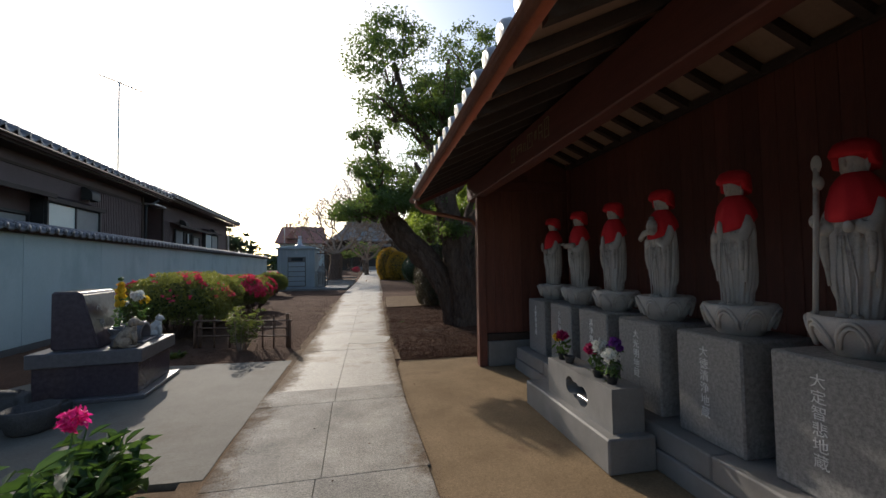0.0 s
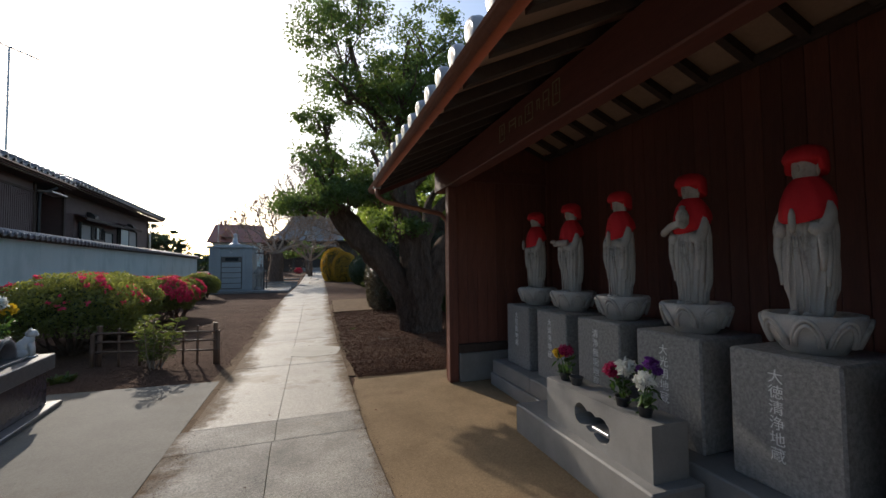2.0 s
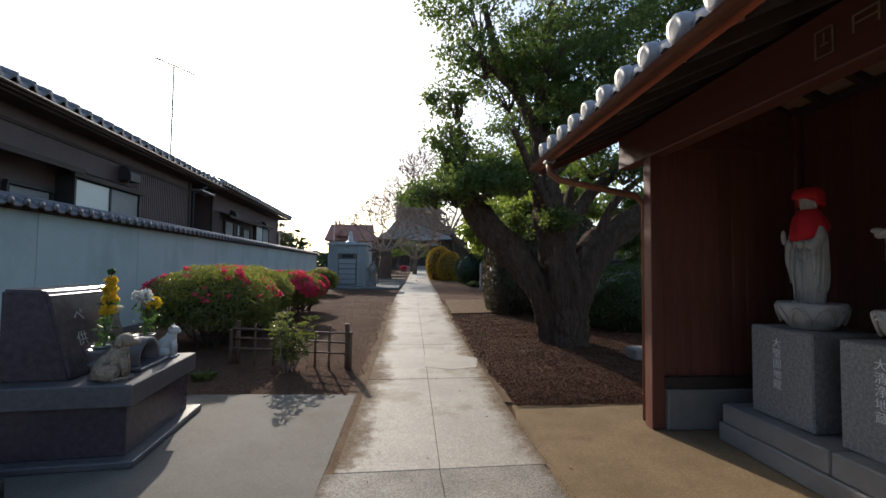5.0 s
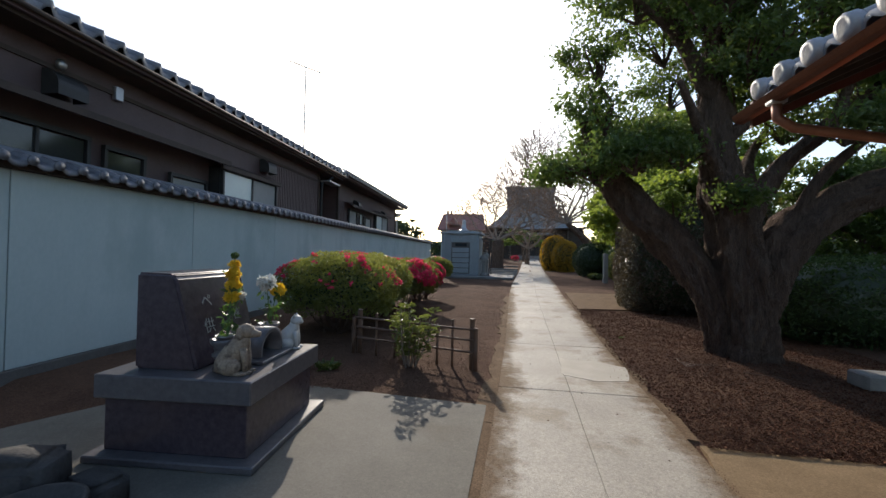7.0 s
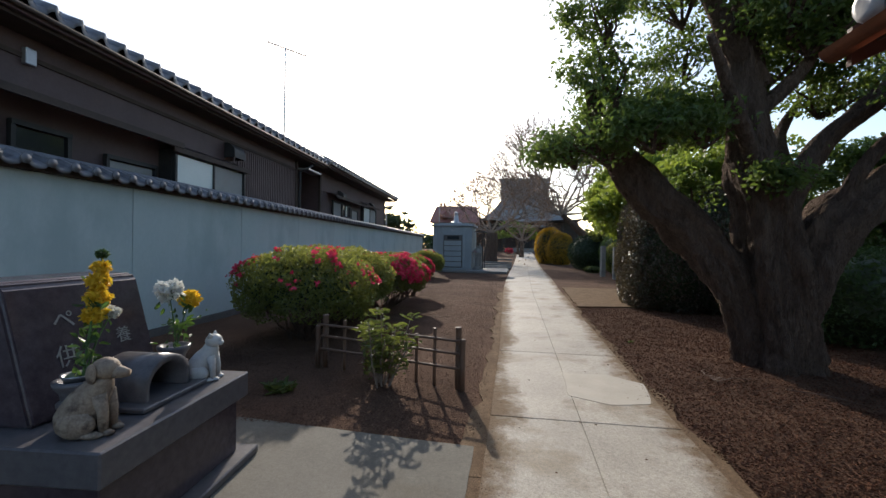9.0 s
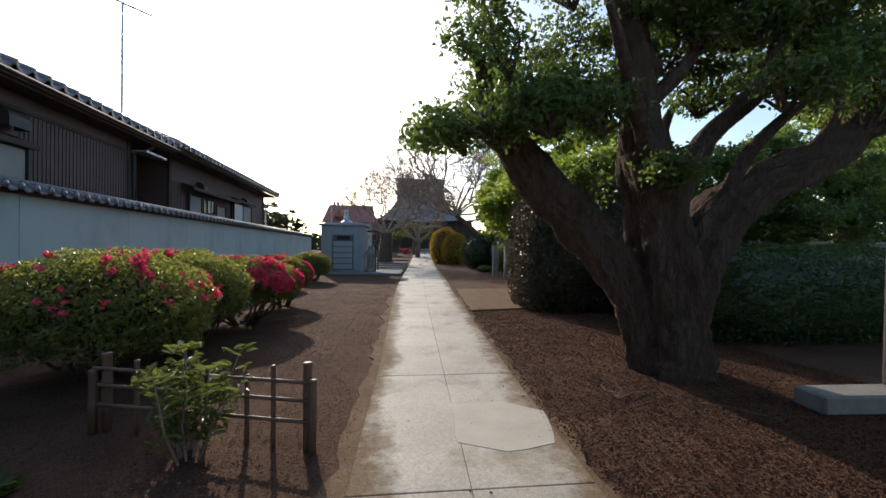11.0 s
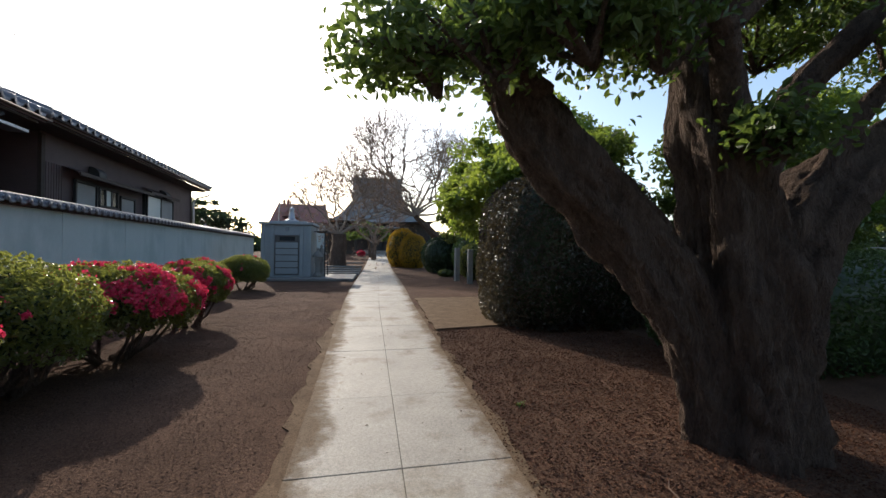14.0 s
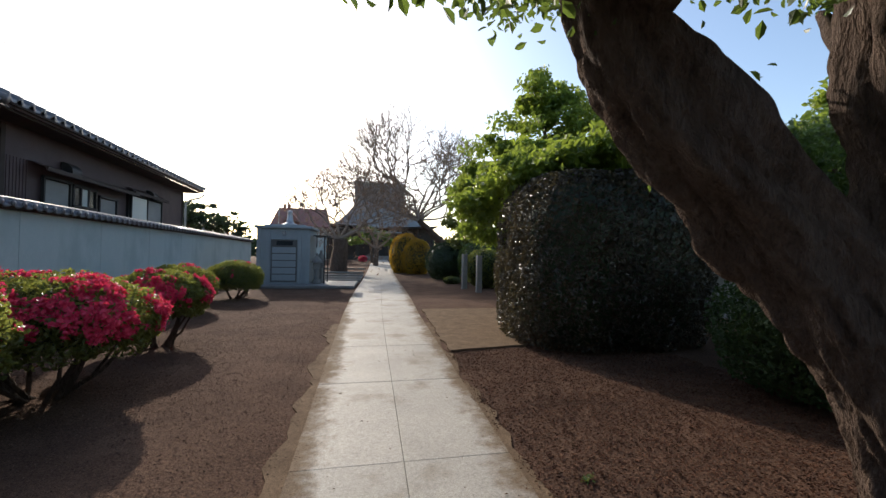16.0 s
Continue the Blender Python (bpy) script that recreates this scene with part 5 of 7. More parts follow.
def sitting_animal(dog):
    """A sitting dog or cat figure in one mesh, facing local +x."""
    bm = bmesh.new()
    pts, rad = curve_points([(-0.07, 0, 0.02), (-0.065, 0, 0.07), (-0.03, 0, 0.14), (0.01, 0, 0.2), (0.025, 0, 0.25)], [0.07, 0.085, 0.075, 0.06, 0.045], 5)
    tube(bm, pts, rad, 18, wobble=0.05)
    for s_ in (-1, 1):
        ball(bm, (-0.04, s_ * 0.06, 0.06), (0.075, 0.035, 0.06), 14, 10)          # haunch
        ball(bm, (0.02, s_ * 0.065, 0.014), (0.05, 0.02, 0.016), 12, 8)           # hind paw
        tube(bm, [(0.03, s_ * 0.032, 0.18), (0.05, s_ * 0.034, 0.1), (0.052, s_ * 0.034, 0.01)], [0.032, 0.022, 0.018], 10)
        ball(bm, (0.068, s_ * 0.034, 0.012), (0.03, 0.02, 0.014), 12, 8)
    tube(bm, [(-0.12, 0, 0.02), (-0.15, 0.03, 0.02), (-0.14, 0.09, 0.018)], [0.02, 0.02, 0.01], 8)
    ball(bm, (0.04, 0, 0.285), (0.056, 0.052, 0.05), 16, 12)
    if dog:
        tube(bm, [(0.06, 0, 0.275), (0.11, 0, 0.265), (0.135, 0, 0.262)], [0.036, 0.024, 0.016], 12)
        for s_ in (-1, 1):
            ball(bm, (0.015, s_ * 0.055, 0.275), (0.022, 0.012, 0.045), 10, 8)
    else:
        ball(bm, (0.085, 0, 0.27), (0.022, 0.028, 0.02), 12, 8)
        for s_ in (-1, 1):
            tube(bm, [(0.03, s_ * 0.03, 0.315), (0.03, s_ * 0.042, 0.352)], [0.022, 0.002], 8)
    return bm


dog = part("dog_figure", sitting_animal(True), FUR, smooth=True)
dog.matrix_world = MEM @ pose(-0.19, 0.17, 0.57, 0, 0, 14) @ Matrix.Scale(1.02, 4)
tagged(dog, "painted fawn stone figure of a sitting dog on the memorial", "figurine")
cat = part("cat_figure", sitting_animal(False), CAT_WHITE, smooth=True)
cat.matrix_world = MEM @ pose(-0.17, 0.92, 0.57, 0, 0, 12) @ Matrix.Diagonal((0.88, 1.05, 0.86, 1.0))
tagged(cat, "small white and grey stone figure of a sitting cat", "figurine")

# dark weathered stones beside the memorial
ROCK = shade("dark_stone", (0.035, 0.032, 0.03), (0.09, 0.085, 0.08), 0.9, 4, 40, 0.8, 0.02)


def rough_stone(m, size, seed, label):
    bm = bmesh.new()
    bmesh.ops.create_cube(bm, size=1.0)
    bmesh.ops.bevel(bm, geom=bm.edges[:], offset=0.16, segments=3, affect="EDGES")
    bmesh.ops.subdivide_edges(bm, edges=bm.edges[:], cuts=1, use_grid_fill=True)
    for v in bm.verts:
        v.co = Vector((v.co.x * size[0], v.co.y * size[1], (v.co.z + 0.5) * size[2])) * (1 + 0.12 * noise.noise(v.co * 2.5 + Vector((seed, 0, 0))))
    ob = part("rough_stone", bm, ROCK, smooth=True)
    ob.matrix_world = m
    return tagged(ob, label, "stone", "dark stones by the memorial")


rough_stone(pose(-3.35, 4.75, 0, 0, 0, 20), (0.42, 0.3, 0.34), 1, "dark weathered stone block on the apron")
rough_stone(pose(-3.0, 4.9, 0, 0, 0, -15), (0.3, 0.22, 0.18), 2, "low dark weathered stone on the apron")
rough_stone(pose(-3.75, 4.4, 0, 0, 0, 40), (0.5, 0.35, 0.45), 3, "large dark weathered stone block on the apron")
bowl = part("stone_basin", lathe(bmesh.new(), [(0.13, 0), (0.17, 0.03), (0.2, 0.14), (0.21, 0.22), (0.18, 0.225), (0.15, 0.14), (0.0, 0.12)], 28), ROCK, smooth=True)
bowl.matrix_world = pose(-2.95, 4.55, 0.008)
tagged(bowl, "dark round stone basin on the apron", "basin")
pst = part("stone_post", box(bmesh.new(), -0.12, 0.12, -0.1, 0.1, 0, 0.98, bevel=0.03, seg=2, taper=0.86), ROCK)
pst.matrix_world = pose(-4.0, 3.6, 0)
tagged(pst, "dark square stone post beside the apron", "post")

# ---------------------------------------------------------------- bamboo fence and the plant in it
fence = thing("bamboo_fence", pose(-1.22, 8.03, 0, 0, 0, 165), "low weathered bamboo fence tied with black cord", "fence")
CORD = shade("black_cord", (0.012, 0.011, 0.01), (0.03, 0.028, 0.025), 0.9, 10, 80, 0.3)


def cane(p, q, r, name):
    bm = bmesh.new()
    a, b = Vector(p), Vector(q)
    n = max(2, int((b - a).length / 0.2))
    line, rad = [], []
    for i in range(n):
        for f, k in ((0.0, 1.0), (0.9, 0.97), (0.95, 1.13)):
            line.append(a.lerp(b, (i + f) / n))
            rad.append(r * k)
    tube(bm, line + [b], rad + [r], 10)
    return part(name, bm, BAMBOO, fence, smooth=True)


for x, y, h, r in ((0, 0, 0.63, 0.032), (-0.06, 0.04, 0.52, 0.03), (1.68, 0, 0.62, 0.034), (1.74, 0.06, 0.5, 0.03)):
    cane((x, y, -0.03), (x, y, h), r, "post")
for x, h in ((0.26, 0.6), (0.47, 0.52), (0.8, 0.55), (1.1, 0.5), (1.4, 0.58)):
    cane((x, 0.01, -0.03), (x, 0.01, h), 0.018, "upright")
for z in (0.22, 0.37, 0.5):
    cane((-0.03, 0.045, z), (1.75, 0.045, z + 0.01), 0.014, "rail")
    for x in (0.0, 0.26, 0.47, 1.4, 1.68):
        part("cord", lathe(bmesh.new(), [(0.026, -0.012), (0.034, -0.008), (0.034, 0.008), (0.026, 0.012)], 10, (x, 0.015, z)), CORD, fence, smooth=True)


def leafy_plant(name, m, label, height, spread, seed, n_stems, leaf, material, category, whorls=True, n_leaf=16):
    """A plant of several upright stems with tiers of narrow leaves."""
    rng = np.random.default_rng(seed)
    ob = thing(name, m, label, category)
    cs, ns = [], []
    for k in range(n_stems):
        a, r = rng.uniform(0, 2 * math.pi), spread * math.sqrt(rng.random())
        top = Vector((math.cos(a) * r, math.sin(a) * r, height * rng.uniform(0.55, 1.0)))
        foot = Vector((math.cos(a) * r * 0.25, math.sin(a) * r * 0.25, -0.02))
        mid = foot.lerp(top, 0.5) + Vector(rng.normal(size=3)) * 0.03
        part("stem", tube(bmesh.new(), [foot, mid, top], [0.011, 0.008, 0.004], 6), STEM if not whorls else TWIG, ob)
        for tier in range(6 if whorls else 5):
            t_ = 0.35 + 0.65 * tier / 5
            c = foot.lerp(top, t_) if t_ > 0.5 else foot.lerp(mid, t_ * 2)
            for j in range(n_leaf // 2 + (n_leaf // 2 if tier == 5 else 0)):
                b_ = rng.uniform(0, 2 * math.pi)
                d = np.array([math.cos(b_), math.sin(b_), rng.uniform(-0.4, 0.35)])
                cs.append(np.array(c) + d * leaf * rng.uniform(0.5, 1.3))
                ns.append(np.array([-d[0] * 0.4, -d[1] * 0.4, 1.0]))
    tagged(leaves("foliage", np.array(cs), np.array(ns), leaf, material, ob, rng, 0.36, flat=0.8), kind="stuff")
    return ob


LEAF_PLANT = leafy("garden_leaf", (0.034, 0.06, 0.017), (0.1, 0.122, 0.034), (0.28, 0.32, 0.06), 0.42, 0.35)
leafy_plant("garden_plant", pose(-2.02, 8.0, 0), "leafy green shrub with yellowing tips inside a bamboo fence", 0.82, 0.4, 41, 13, 0.085, LEAF_PLANT, "plant", True, 14)
peony = leafy_plant("peony", pose(-1.5, 2.5, 0), "green peony plant with one bright pink flower", 0.6, 0.38, 42, 13, 0.15, LEAF_CUT, "plant", False, 14)
part("stem", tube(bmesh.new(), [(0, 0, 0), (0.03, 0, 0.4), (0.06, 0.02, 0.7)], [0.008, 0.006, 0.004], 6), STEM, peony)
bloom(peony, (0.06, 0.02, 0.71), 0.075, HOTPINK_PETAL, 77, 90, "bright pink many-petalled flower")
leafy_plant("weed", pose(-2.95, 7.65, 0), "small bright green weed on bare soil", 0.1, 0.08, 43, 6, 0.09, LEAF_PLANT, "plant", False, 6)
leafy_plant("weed", pose(1.2, 10.55, 0.01), "tiny green weed in the bark mulch", 0.03, 0.03, 44, 3, 0.03, LEAF_PLANT, "plant", False, 6)

# ---------------------------------------------------------------- things in the shrine
low = part("stone_slab", boxes((0.02, 0.395, -3.19, -1.66, 0, 0.25), bevel=0.012), GRANITE_SMOOTH)
low.matrix_world = SHRINE
tagged(low, "low grey stone slab under the offering block", "slab")

offer = thing("offering_block", SHRINE @ pose(0.105, -2.575, 0.25), "grey stone offering block with a cloud-shaped hollow", "offering block")
# local y along the block from -0.535 to 0.535, front at x = 0
bm = bmesh.new()
rim = []
lobes_ = [(0.1, 0.175, 0.075), (-0.005, 0.155, 0.07), (-0.11, 0.135, 0.085)]
for k in range(64):
    a = 2 * math.pi * k / 64
    d = (math.cos(a), math.sin(a) * 0.55)
    best = 0.0
    for s_ in range(1, 60):
        t_ = s_ * 0.0045
        y_, z_ = -0.01 + d[0] * t_, 0.15 + d[1] * t_
        if any((y_ - cy) ** 2 + (z_ - cz) ** 2 < cr * cr for cy, cz, cr in lobes_):
            best = t_
    rim.append((-0.01 + d[0] * best, 0.15 + d[1] * best))
out_ = [bm.verts.new((0, y_, z_)) for y_, z_ in ((-0.535, 0), (0.535, 0), (0.535, 0.32), (-0.535, 0.32))]
in_ = [bm.verts.new((0, y_, z_)) for y_, z_ in rim]
es = [bm.edges.new((out_[k], out_[(k + 1) % 4])) for k in range(4)] + [bm.edges.new((in_[k], in_[(k + 1) % 64])) for k in range(64)]
bmesh.ops.triangle_fill(bm, use_beauty=True, use_dissolve=False, edges=es)
deep = [bm.verts.new((0.2, v.co.y, v.co.z)) for v in in_]
for k in range(64):
    bm.faces.new((in_[k], in_[(k + 1) % 64], deep[(k + 1) % 64], deep[k]))
bm.faces.new(deep)
back_ = [bm.verts.new((0.26, v.co.y, v.co.z)) for v in out_]
for k in range(4):
    bm.faces.new((out_[k], back_[k], back_[(k + 1) % 4], out_[(k + 1) % 4]))
bm.faces.new(back_)
part("block", bm, GRANITE_SMOOTH, offer)
part("incense_tray", boxes((0.03, 0.15, -0.14, 0.03, 0.088, 0.115), bevel=0.006), METAL, offer, "pale metal incense tray in the hollow")


def cup_bouquet(v, x, blooms, seed, label):
    ob = thing("flower_cup", SHRINE @ pose(x, v, 0.57), label, "vase", "flowers on the offering block")
    part("cup", lathe(bmesh.new(), [(0.035, 0), (0.038, 0.02), (0.045, 0.05), (0.05, 0.06), (0.042, 0.06), (0.036, 0.03)], 20), BLACK, ob, smooth=True)
    bouquet(ob, blooms, (0, 0, 0.03), seed, 44, 0.05)


cup_bouquet(-2.16, 0.2, [(-0.02, 0.05, 0.2, 0.05, YELLOW_PETAL), (-0.01, -0.03, 0.23, 0.055, MAGENTA_PETAL)], 51, "dark cup with a yellow and a magenta flower")
cup_bouquet(-2.78, 0.2, [(-0.02, 0.06, 0.21, 0.062, MAGENTA_PETAL), (0.0, -0.04, 0.25, 0.062, WHITE_PETAL)], 52, "dark cup with a magenta and a white chrysanthemum")
cup_bouquet(-2.97, 0.2, [(-0.02, -0.02, 0.21, 0.062, WHITE_PETAL), (0.0, -0.05, 0.32, 0.045, PURPLE_PETAL), (0.02, 0.05, 0.26, 0.03, PURPLE_PETAL), (0.02, -0.08, 0.28, 0.03, PURPLE_PETAL)], 53, "dark cup with white and purple flowers")
empty_cup = part("cup", lathe(bmesh.new(), [(0.035, 0), (0.04, 0.02), (0.05, 0.055), (0.055, 0.06), (0.045, 0.06), (0.036, 0.02)], 20), ROCK, smooth=True)
empty_cup.matrix_world = SHRINE @ pose(0.2, -2.3, 0.57)
tagged(empty_cup, "small dark cup on the offering block", "cup")

# carved signboard hung from the front beam: plain shapes where the letters cannot be read
GILT = shade("faded_gilt", (0.16, 0.12, 0.07), (0.28, 0.22, 0.13), 0.6, 10, 60, 0.2)
sign = thing("signboard", SHRINE @ pose(-0.078, -2.1, 2.575, 0, 0, 0), "row of faded carved characters on the shrine beam", "sign")
for k, (y0, w, h, z0) in enumerate(((0.42, 0.05, 0.15, 0.02), (0.22, 0.06, 0.09, 0.06), (0.08, 0.025, 0.08, 0.05), (-0.06, 0.06, 0.14, 0.04), (-0.2, 0.02, 0.08, 0.08), (-0.31, 0.04, 0.13, 0.05), (-0.44, 0.045, 0.17, 0.03))):
    t_ = 0.008
    bars = [(-0.005, 0.0, y0 - w, y0 - w + t_, z0, z0 + h), (-0.005, 0.0, y0 + w - t_, y0 + w, z0, z0 + h), (-0.005, 0.0, y0 - w + t_ + 0.001, y0 + w - t_ - 0.001, z0 + h - t_, z0 + h)]
    if k in (0, 3, 6):
        bars += [(-0.005, 0.0, y0 - w + t_ + 0.001, y0 + w - t_ - 0.001, z0, z0 + t_), (-0.005, 0.0, y0 - w * 0.4, y0 + w * 0.4, z0 + h * 0.4, z0 + h * 0.4 + t_), (-0.005, 0.0, y0 - t_ / 2, y0 + t_ / 2, z0 + h * 0.5, z0 + h * 0.85)]
    elif k in (1, 5):
        bars += [(-0.005, 0.0, y0 - w + t_ + 0.001, y0 + w - t_ - 0.001, z0 + h * 0.45, z0 + h * 0.45 + t_)]
    part("character", boxes(*bars), GILT, sign)

# ---------------------------------------------------------------- house details


def window(y0, y1, z0, z1, x, panes, name="window"):
    """A sliding window: frame, and panes given as materials from near to far."""
    part(name + "_frame", boxes((x, x + 0.06, y0 - 0.05, y0, z0, z1), (x, x + 0.06, y1, y1 + 0.05, z0, z1), (x, x + 0.07, y0 - 0.05, y1 + 0.05, z1, z1 + 0.06), (x, x + 0.08, y0 - 0.05, y1 + 0.05, z0 - 0.05, z0)), BLACK, house)
    n = len(panes)
    for k, mt in enumerate(panes):
        a, b = y0 + (y1 - y0) * k / n, y0 + (y1 - y0) * (k + 1) / n
        part("pane", boxes((x + 0.01, x + 0.025, a + 0.02, b - 0.02, z0 + 0.02, z1 - 0.02)), mt, house)
        if k:
            part("mullion", boxes((x, x + 0.05, a - 0.02, a + 0.02, z0, z1)), BLACK, house)


def awning(y0, y1, z, x, out):
    bm = bmesh.new()
    vs = [bm.verts.new(p) for p in ((x, y0, z + 0.16), (x, y1, z + 0.16), (x + out, y1, z), (x + out, y0, z))]
    bm.faces.new(vs)
    bmesh.ops.solidify(bm, geom=bm.faces[:], thickness=0.035)
    part("awning", bm, SIDING, house)
    part("awning_edge", boxes((x + out - 0.01, x + out + 0.03, y0, y1, z - 0.06, z + 0.03)), SOFFIT, house)


window(0.15, 2.1, 2.1, 2.98, WALL_1 + 0.24, [PANE, SHUTTER])
part("window_box", boxes((WALL_1 + 0.002, WALL_1 + 0.238, 0.08, 2.17, 2.0, 3.03)), BLACK, house)
awning(0.02, 2.25, 3.05, WALL_1 + 0.02, 0.3)
window(-0.9, -0.08, 2.0, 2.66, WALL_1 + 0.02, [SHUTTER], "shutter")
window(-2.1, -1.5, 1.8, 2.8, WALL_1 + 0.02, [PANE_DARK])
window(-3.6, -2.4, 1.8, 2.85, WALL_1 + 0.02, [PANE_DARK, PANE_DARK])
window(-6.4, -3.9, 1.6, 2.88, WALL_1 + 0.02, [PANE_DARK, SHUTTER, PANE_DARK])
awning(-9.0, 0.1, 3.1, WALL_1 + 0.02, 0.42)
window(8.67, 9.54, 2.3, 3.1, WALL_2 + 0.04, [SHUTTER])
window(9.68, 10.6, 2.62, 3.08, WALL_2 + 0.05, [PANE_DARK, PANE, PANE_DARK])
window(10.86, 11.69, 2.2, 2.96, WALL_2 + 0.03, [SHUTTER])
awning(8.2, 12.3, 3.26, WALL_2 + 0.02, 0.36)
window(12.5, 14.7, 2.3, 3.26, WALL_2 + 0.08, [PANE, SHUTTER])
part("window_box", boxes((WALL_2 + 0.002, WALL_2 + 0.075, 12.4, 14.8, 2.2, 3.31)), BLACK, house)
awning(12.35, 14.9, 3.36, WALL_2 + 0.02, 0.24)
for y_, x_ in ((2.0, WALL_1), (-2.75, WALL_1), (9.48, WALL_2), (13.89, WALL_2)):
    bm = bmesh.new()                        # square hood with a rounded top, open below
    rows = []
    for a_ in range(7):
        u = math.pi / 2 * a_ / 6
        rows.append([bm.verts.new((x_ + 0.02 + 0.24 * math.sin(u), y_ + q_, 3.4 + 0.2 * math.cos(u))) for q_ in (-0.19, 0.19)])
    rows.append([bm.verts.new((x_ + 0.26, y_ + q_, 3.28)) for q_ in (-0.19, 0.19)])
    for p_, q_ in zip(rows, rows[1:]):
        bm.faces.new((p_[0], p_[1], q_[1], q_[0]))
    for k_ in (0, 1):
        bm.faces.new([r_[k_] for r_ in rows] + [bm.verts.new((x_ + 0.02, y_ + (-0.19, 0.19)[k_], 3.28))])
    part("vent_hood", bm, BLACK, house)
part("meter_box", boxes((WALL_1 + 0.002, WALL_1 + 0.08, -2.0, -1.88, 3.56, 3.76), bevel=0.01), METAL, house, "small pale box on the wall")
part("wall_lamp", ball(bmesh.new(), (WALL_1 + 0.06, -2.75, 3.72), (0.06, 0.06, 0.07)), METAL, house, "small round grey lamp on the wall", smooth=True)

# a thin television mast on the roof
mast = thing("antenna", pose(-9.7, 19.4, 5.72), "thin grey television antenna mast guyed to the roof", "antenna")
part("mast", tube(bmesh.new(), [(0, 0, -0.1), (0, 0, 3.75)], 0.035, 8), METAL, mast)
part("boom", tube(bmesh.new(), [(-0.65, -0.2, 3.94), (0.75, 0.25, 3.5)], 0.028, 6), METAL, mast)
for k in range(7):
    c = Vector((-0.65, -0.2, 3.94)).lerp(Vector((0.75, 0.25, 3.5)), k / 6)
    part("element", tube(bmesh.new(), [c + Vector((0.1, -0.3 + 0.02 * k, 0)), c + Vector((-0.1, 0.3 - 0.02 * k, 0))], 0.014, 5), METAL, mast)
for g in ((-1.6, -1.2), (1.4, 1.4), (-0.6, 1.8)):
    part("guy_wire", tube(bmesh.new(), [(0, 0, 2.0), (g[0], g[1], -0.02 - (0.3 if g[0] > 0 else -0.2))], 0.008, 4), BLACK, mast)

# ---------------------------------------------------------------- grey shed and its platform
SHEDM = pose(-3.62, 27.3, 0, 0, 0, -2.5)
slab_ = part("stone_slab", boxes((-1.5, 3.2, -1.0, 2.6, 0, 0.13), bevel=0.02), GRANITE_SMOOTH)
slab_.matrix_world = SHEDM
tagged(slab_, "flat pale stone platform under the grey shed", "slab")
shed = thing("shed", SHEDM @ pose(0, 0, 0.13), "grey-blue panelled shed with a flat roof and finial", "shed")
part("body", boxes((-1.12, 1.12, 0.03, 2.2, 0.0, 2.5), bevel=0.01), SHED_PAINT, shed)
part("roof", boxes((-1.25, 1.25, -0.12, 2.35, 2.5, 2.62), bevel=0.02), SHED_PAINT, shed)
part("roof_step", boxes((-0.9, 0.9, 0.3, 2.0, 2.622, 2.7), bevel=0.02), SHED_PAINT, shed)
for x0 in (-1.14, -0.72, 0.62, 0.98):
    part("pilaster", boxes((x0, x0 + 0.16, -0.03, 0.029, 0.0, 2.498), bevel=0.008), SHED_PAINT, shed)
door_ = part("door", boxes((-0.53, 0.59, 0.0, 0.028, 0.1, 2.0), bevel=0.006), DARK_BASE, shed, "panelled grey door")
for k in range(5):
    z0 = 0.15 + k * 0.31
    part("door_panel", boxes((-0.48, 0.54, -0.02, -0.001, z0, z0 + 0.27), bevel=0.006), SHED_PAINT, door_)
part("vent_window", boxes((-0.3, 0.4, -0.014, -0.002, 1.74, 1.94)), PANE_DARK, door_, "dark vent window")
part("door_frame", boxes((-0.6, -0.535, -0.03, 0.029, 0.06, 2.08), (0.595, 0.61, -0.03, 0.029, 0.06, 2.08), (-0.535, 0.595, -0.03, 0.029, 2.003, 2.08), bevel=0.004), SHED_PAINT, shed)
part("emblem", lathe(bmesh.new(), [(0.0, 0.0), (0.05, 0.0), (0.07, 0.015), (0.09, 0.03), (0.1, 0.0)], 20, (0, 0, 0)), METAL, shed, "round crest").matrix_local = pose(0.02, -0.005, 2.29, 90, 0, 0)
part("finial", lathe(bmesh.new(), [(0.34, 0), (0.36, 0.05), (0.3, 0.09), (0.2, 0.12), (0.16, 0.2), (0.13, 0.42), (0.1, 0.58), (0.12, 0.62), (0.1, 0.7), (0.0, 0.76)], 16, (0.05, 1.0, 2.7)), METAL, shed, smooth=True)
part("awning", boxes((1.25, 1.9, 0.2, 1.9, 2.2, 2.24)), BLACK, shed)
for y_ in (0.35, 1.75):
    part("awning_post", tube(bmesh.new(), [(1.75, y_, 0.0), (1.75, y_, 2.2)], 0.03, 8), BLACK, shed)
for k, (x, y, h) in enumerate(((1.42, 0.3, 1.45), (1.5, 1.1, 1.6))):
    lan = thing("stone_lantern", SHEDM @ pose(x, y, 0.13), "small weathered stone lantern beside the shed", "lantern", "lanterns by the shed")
    part("foot", lathe(bmesh.new(), [(0.2, 0), (0.22, 0.06), (0.17, 0.14), (0.13, 0.2), (0.13, h * 0.45)], 12), POST_STONE, lan)
    part("light_box", boxes((-0.14, 0.14, -0.14, 0.14, h * 0.45, h * 0.66), bevel=0.03), POST_STONE, lan)
    part("cap", lathe(bmesh.new(), [(0.05, h * 0.66), (0.26, h * 0.67), (0.24, h * 0.73), (0.1, h * 0.85), (0.05, h * 0.9), (0.07, h * 0.94), (0.0, h)], 12), POST_STONE, lan)

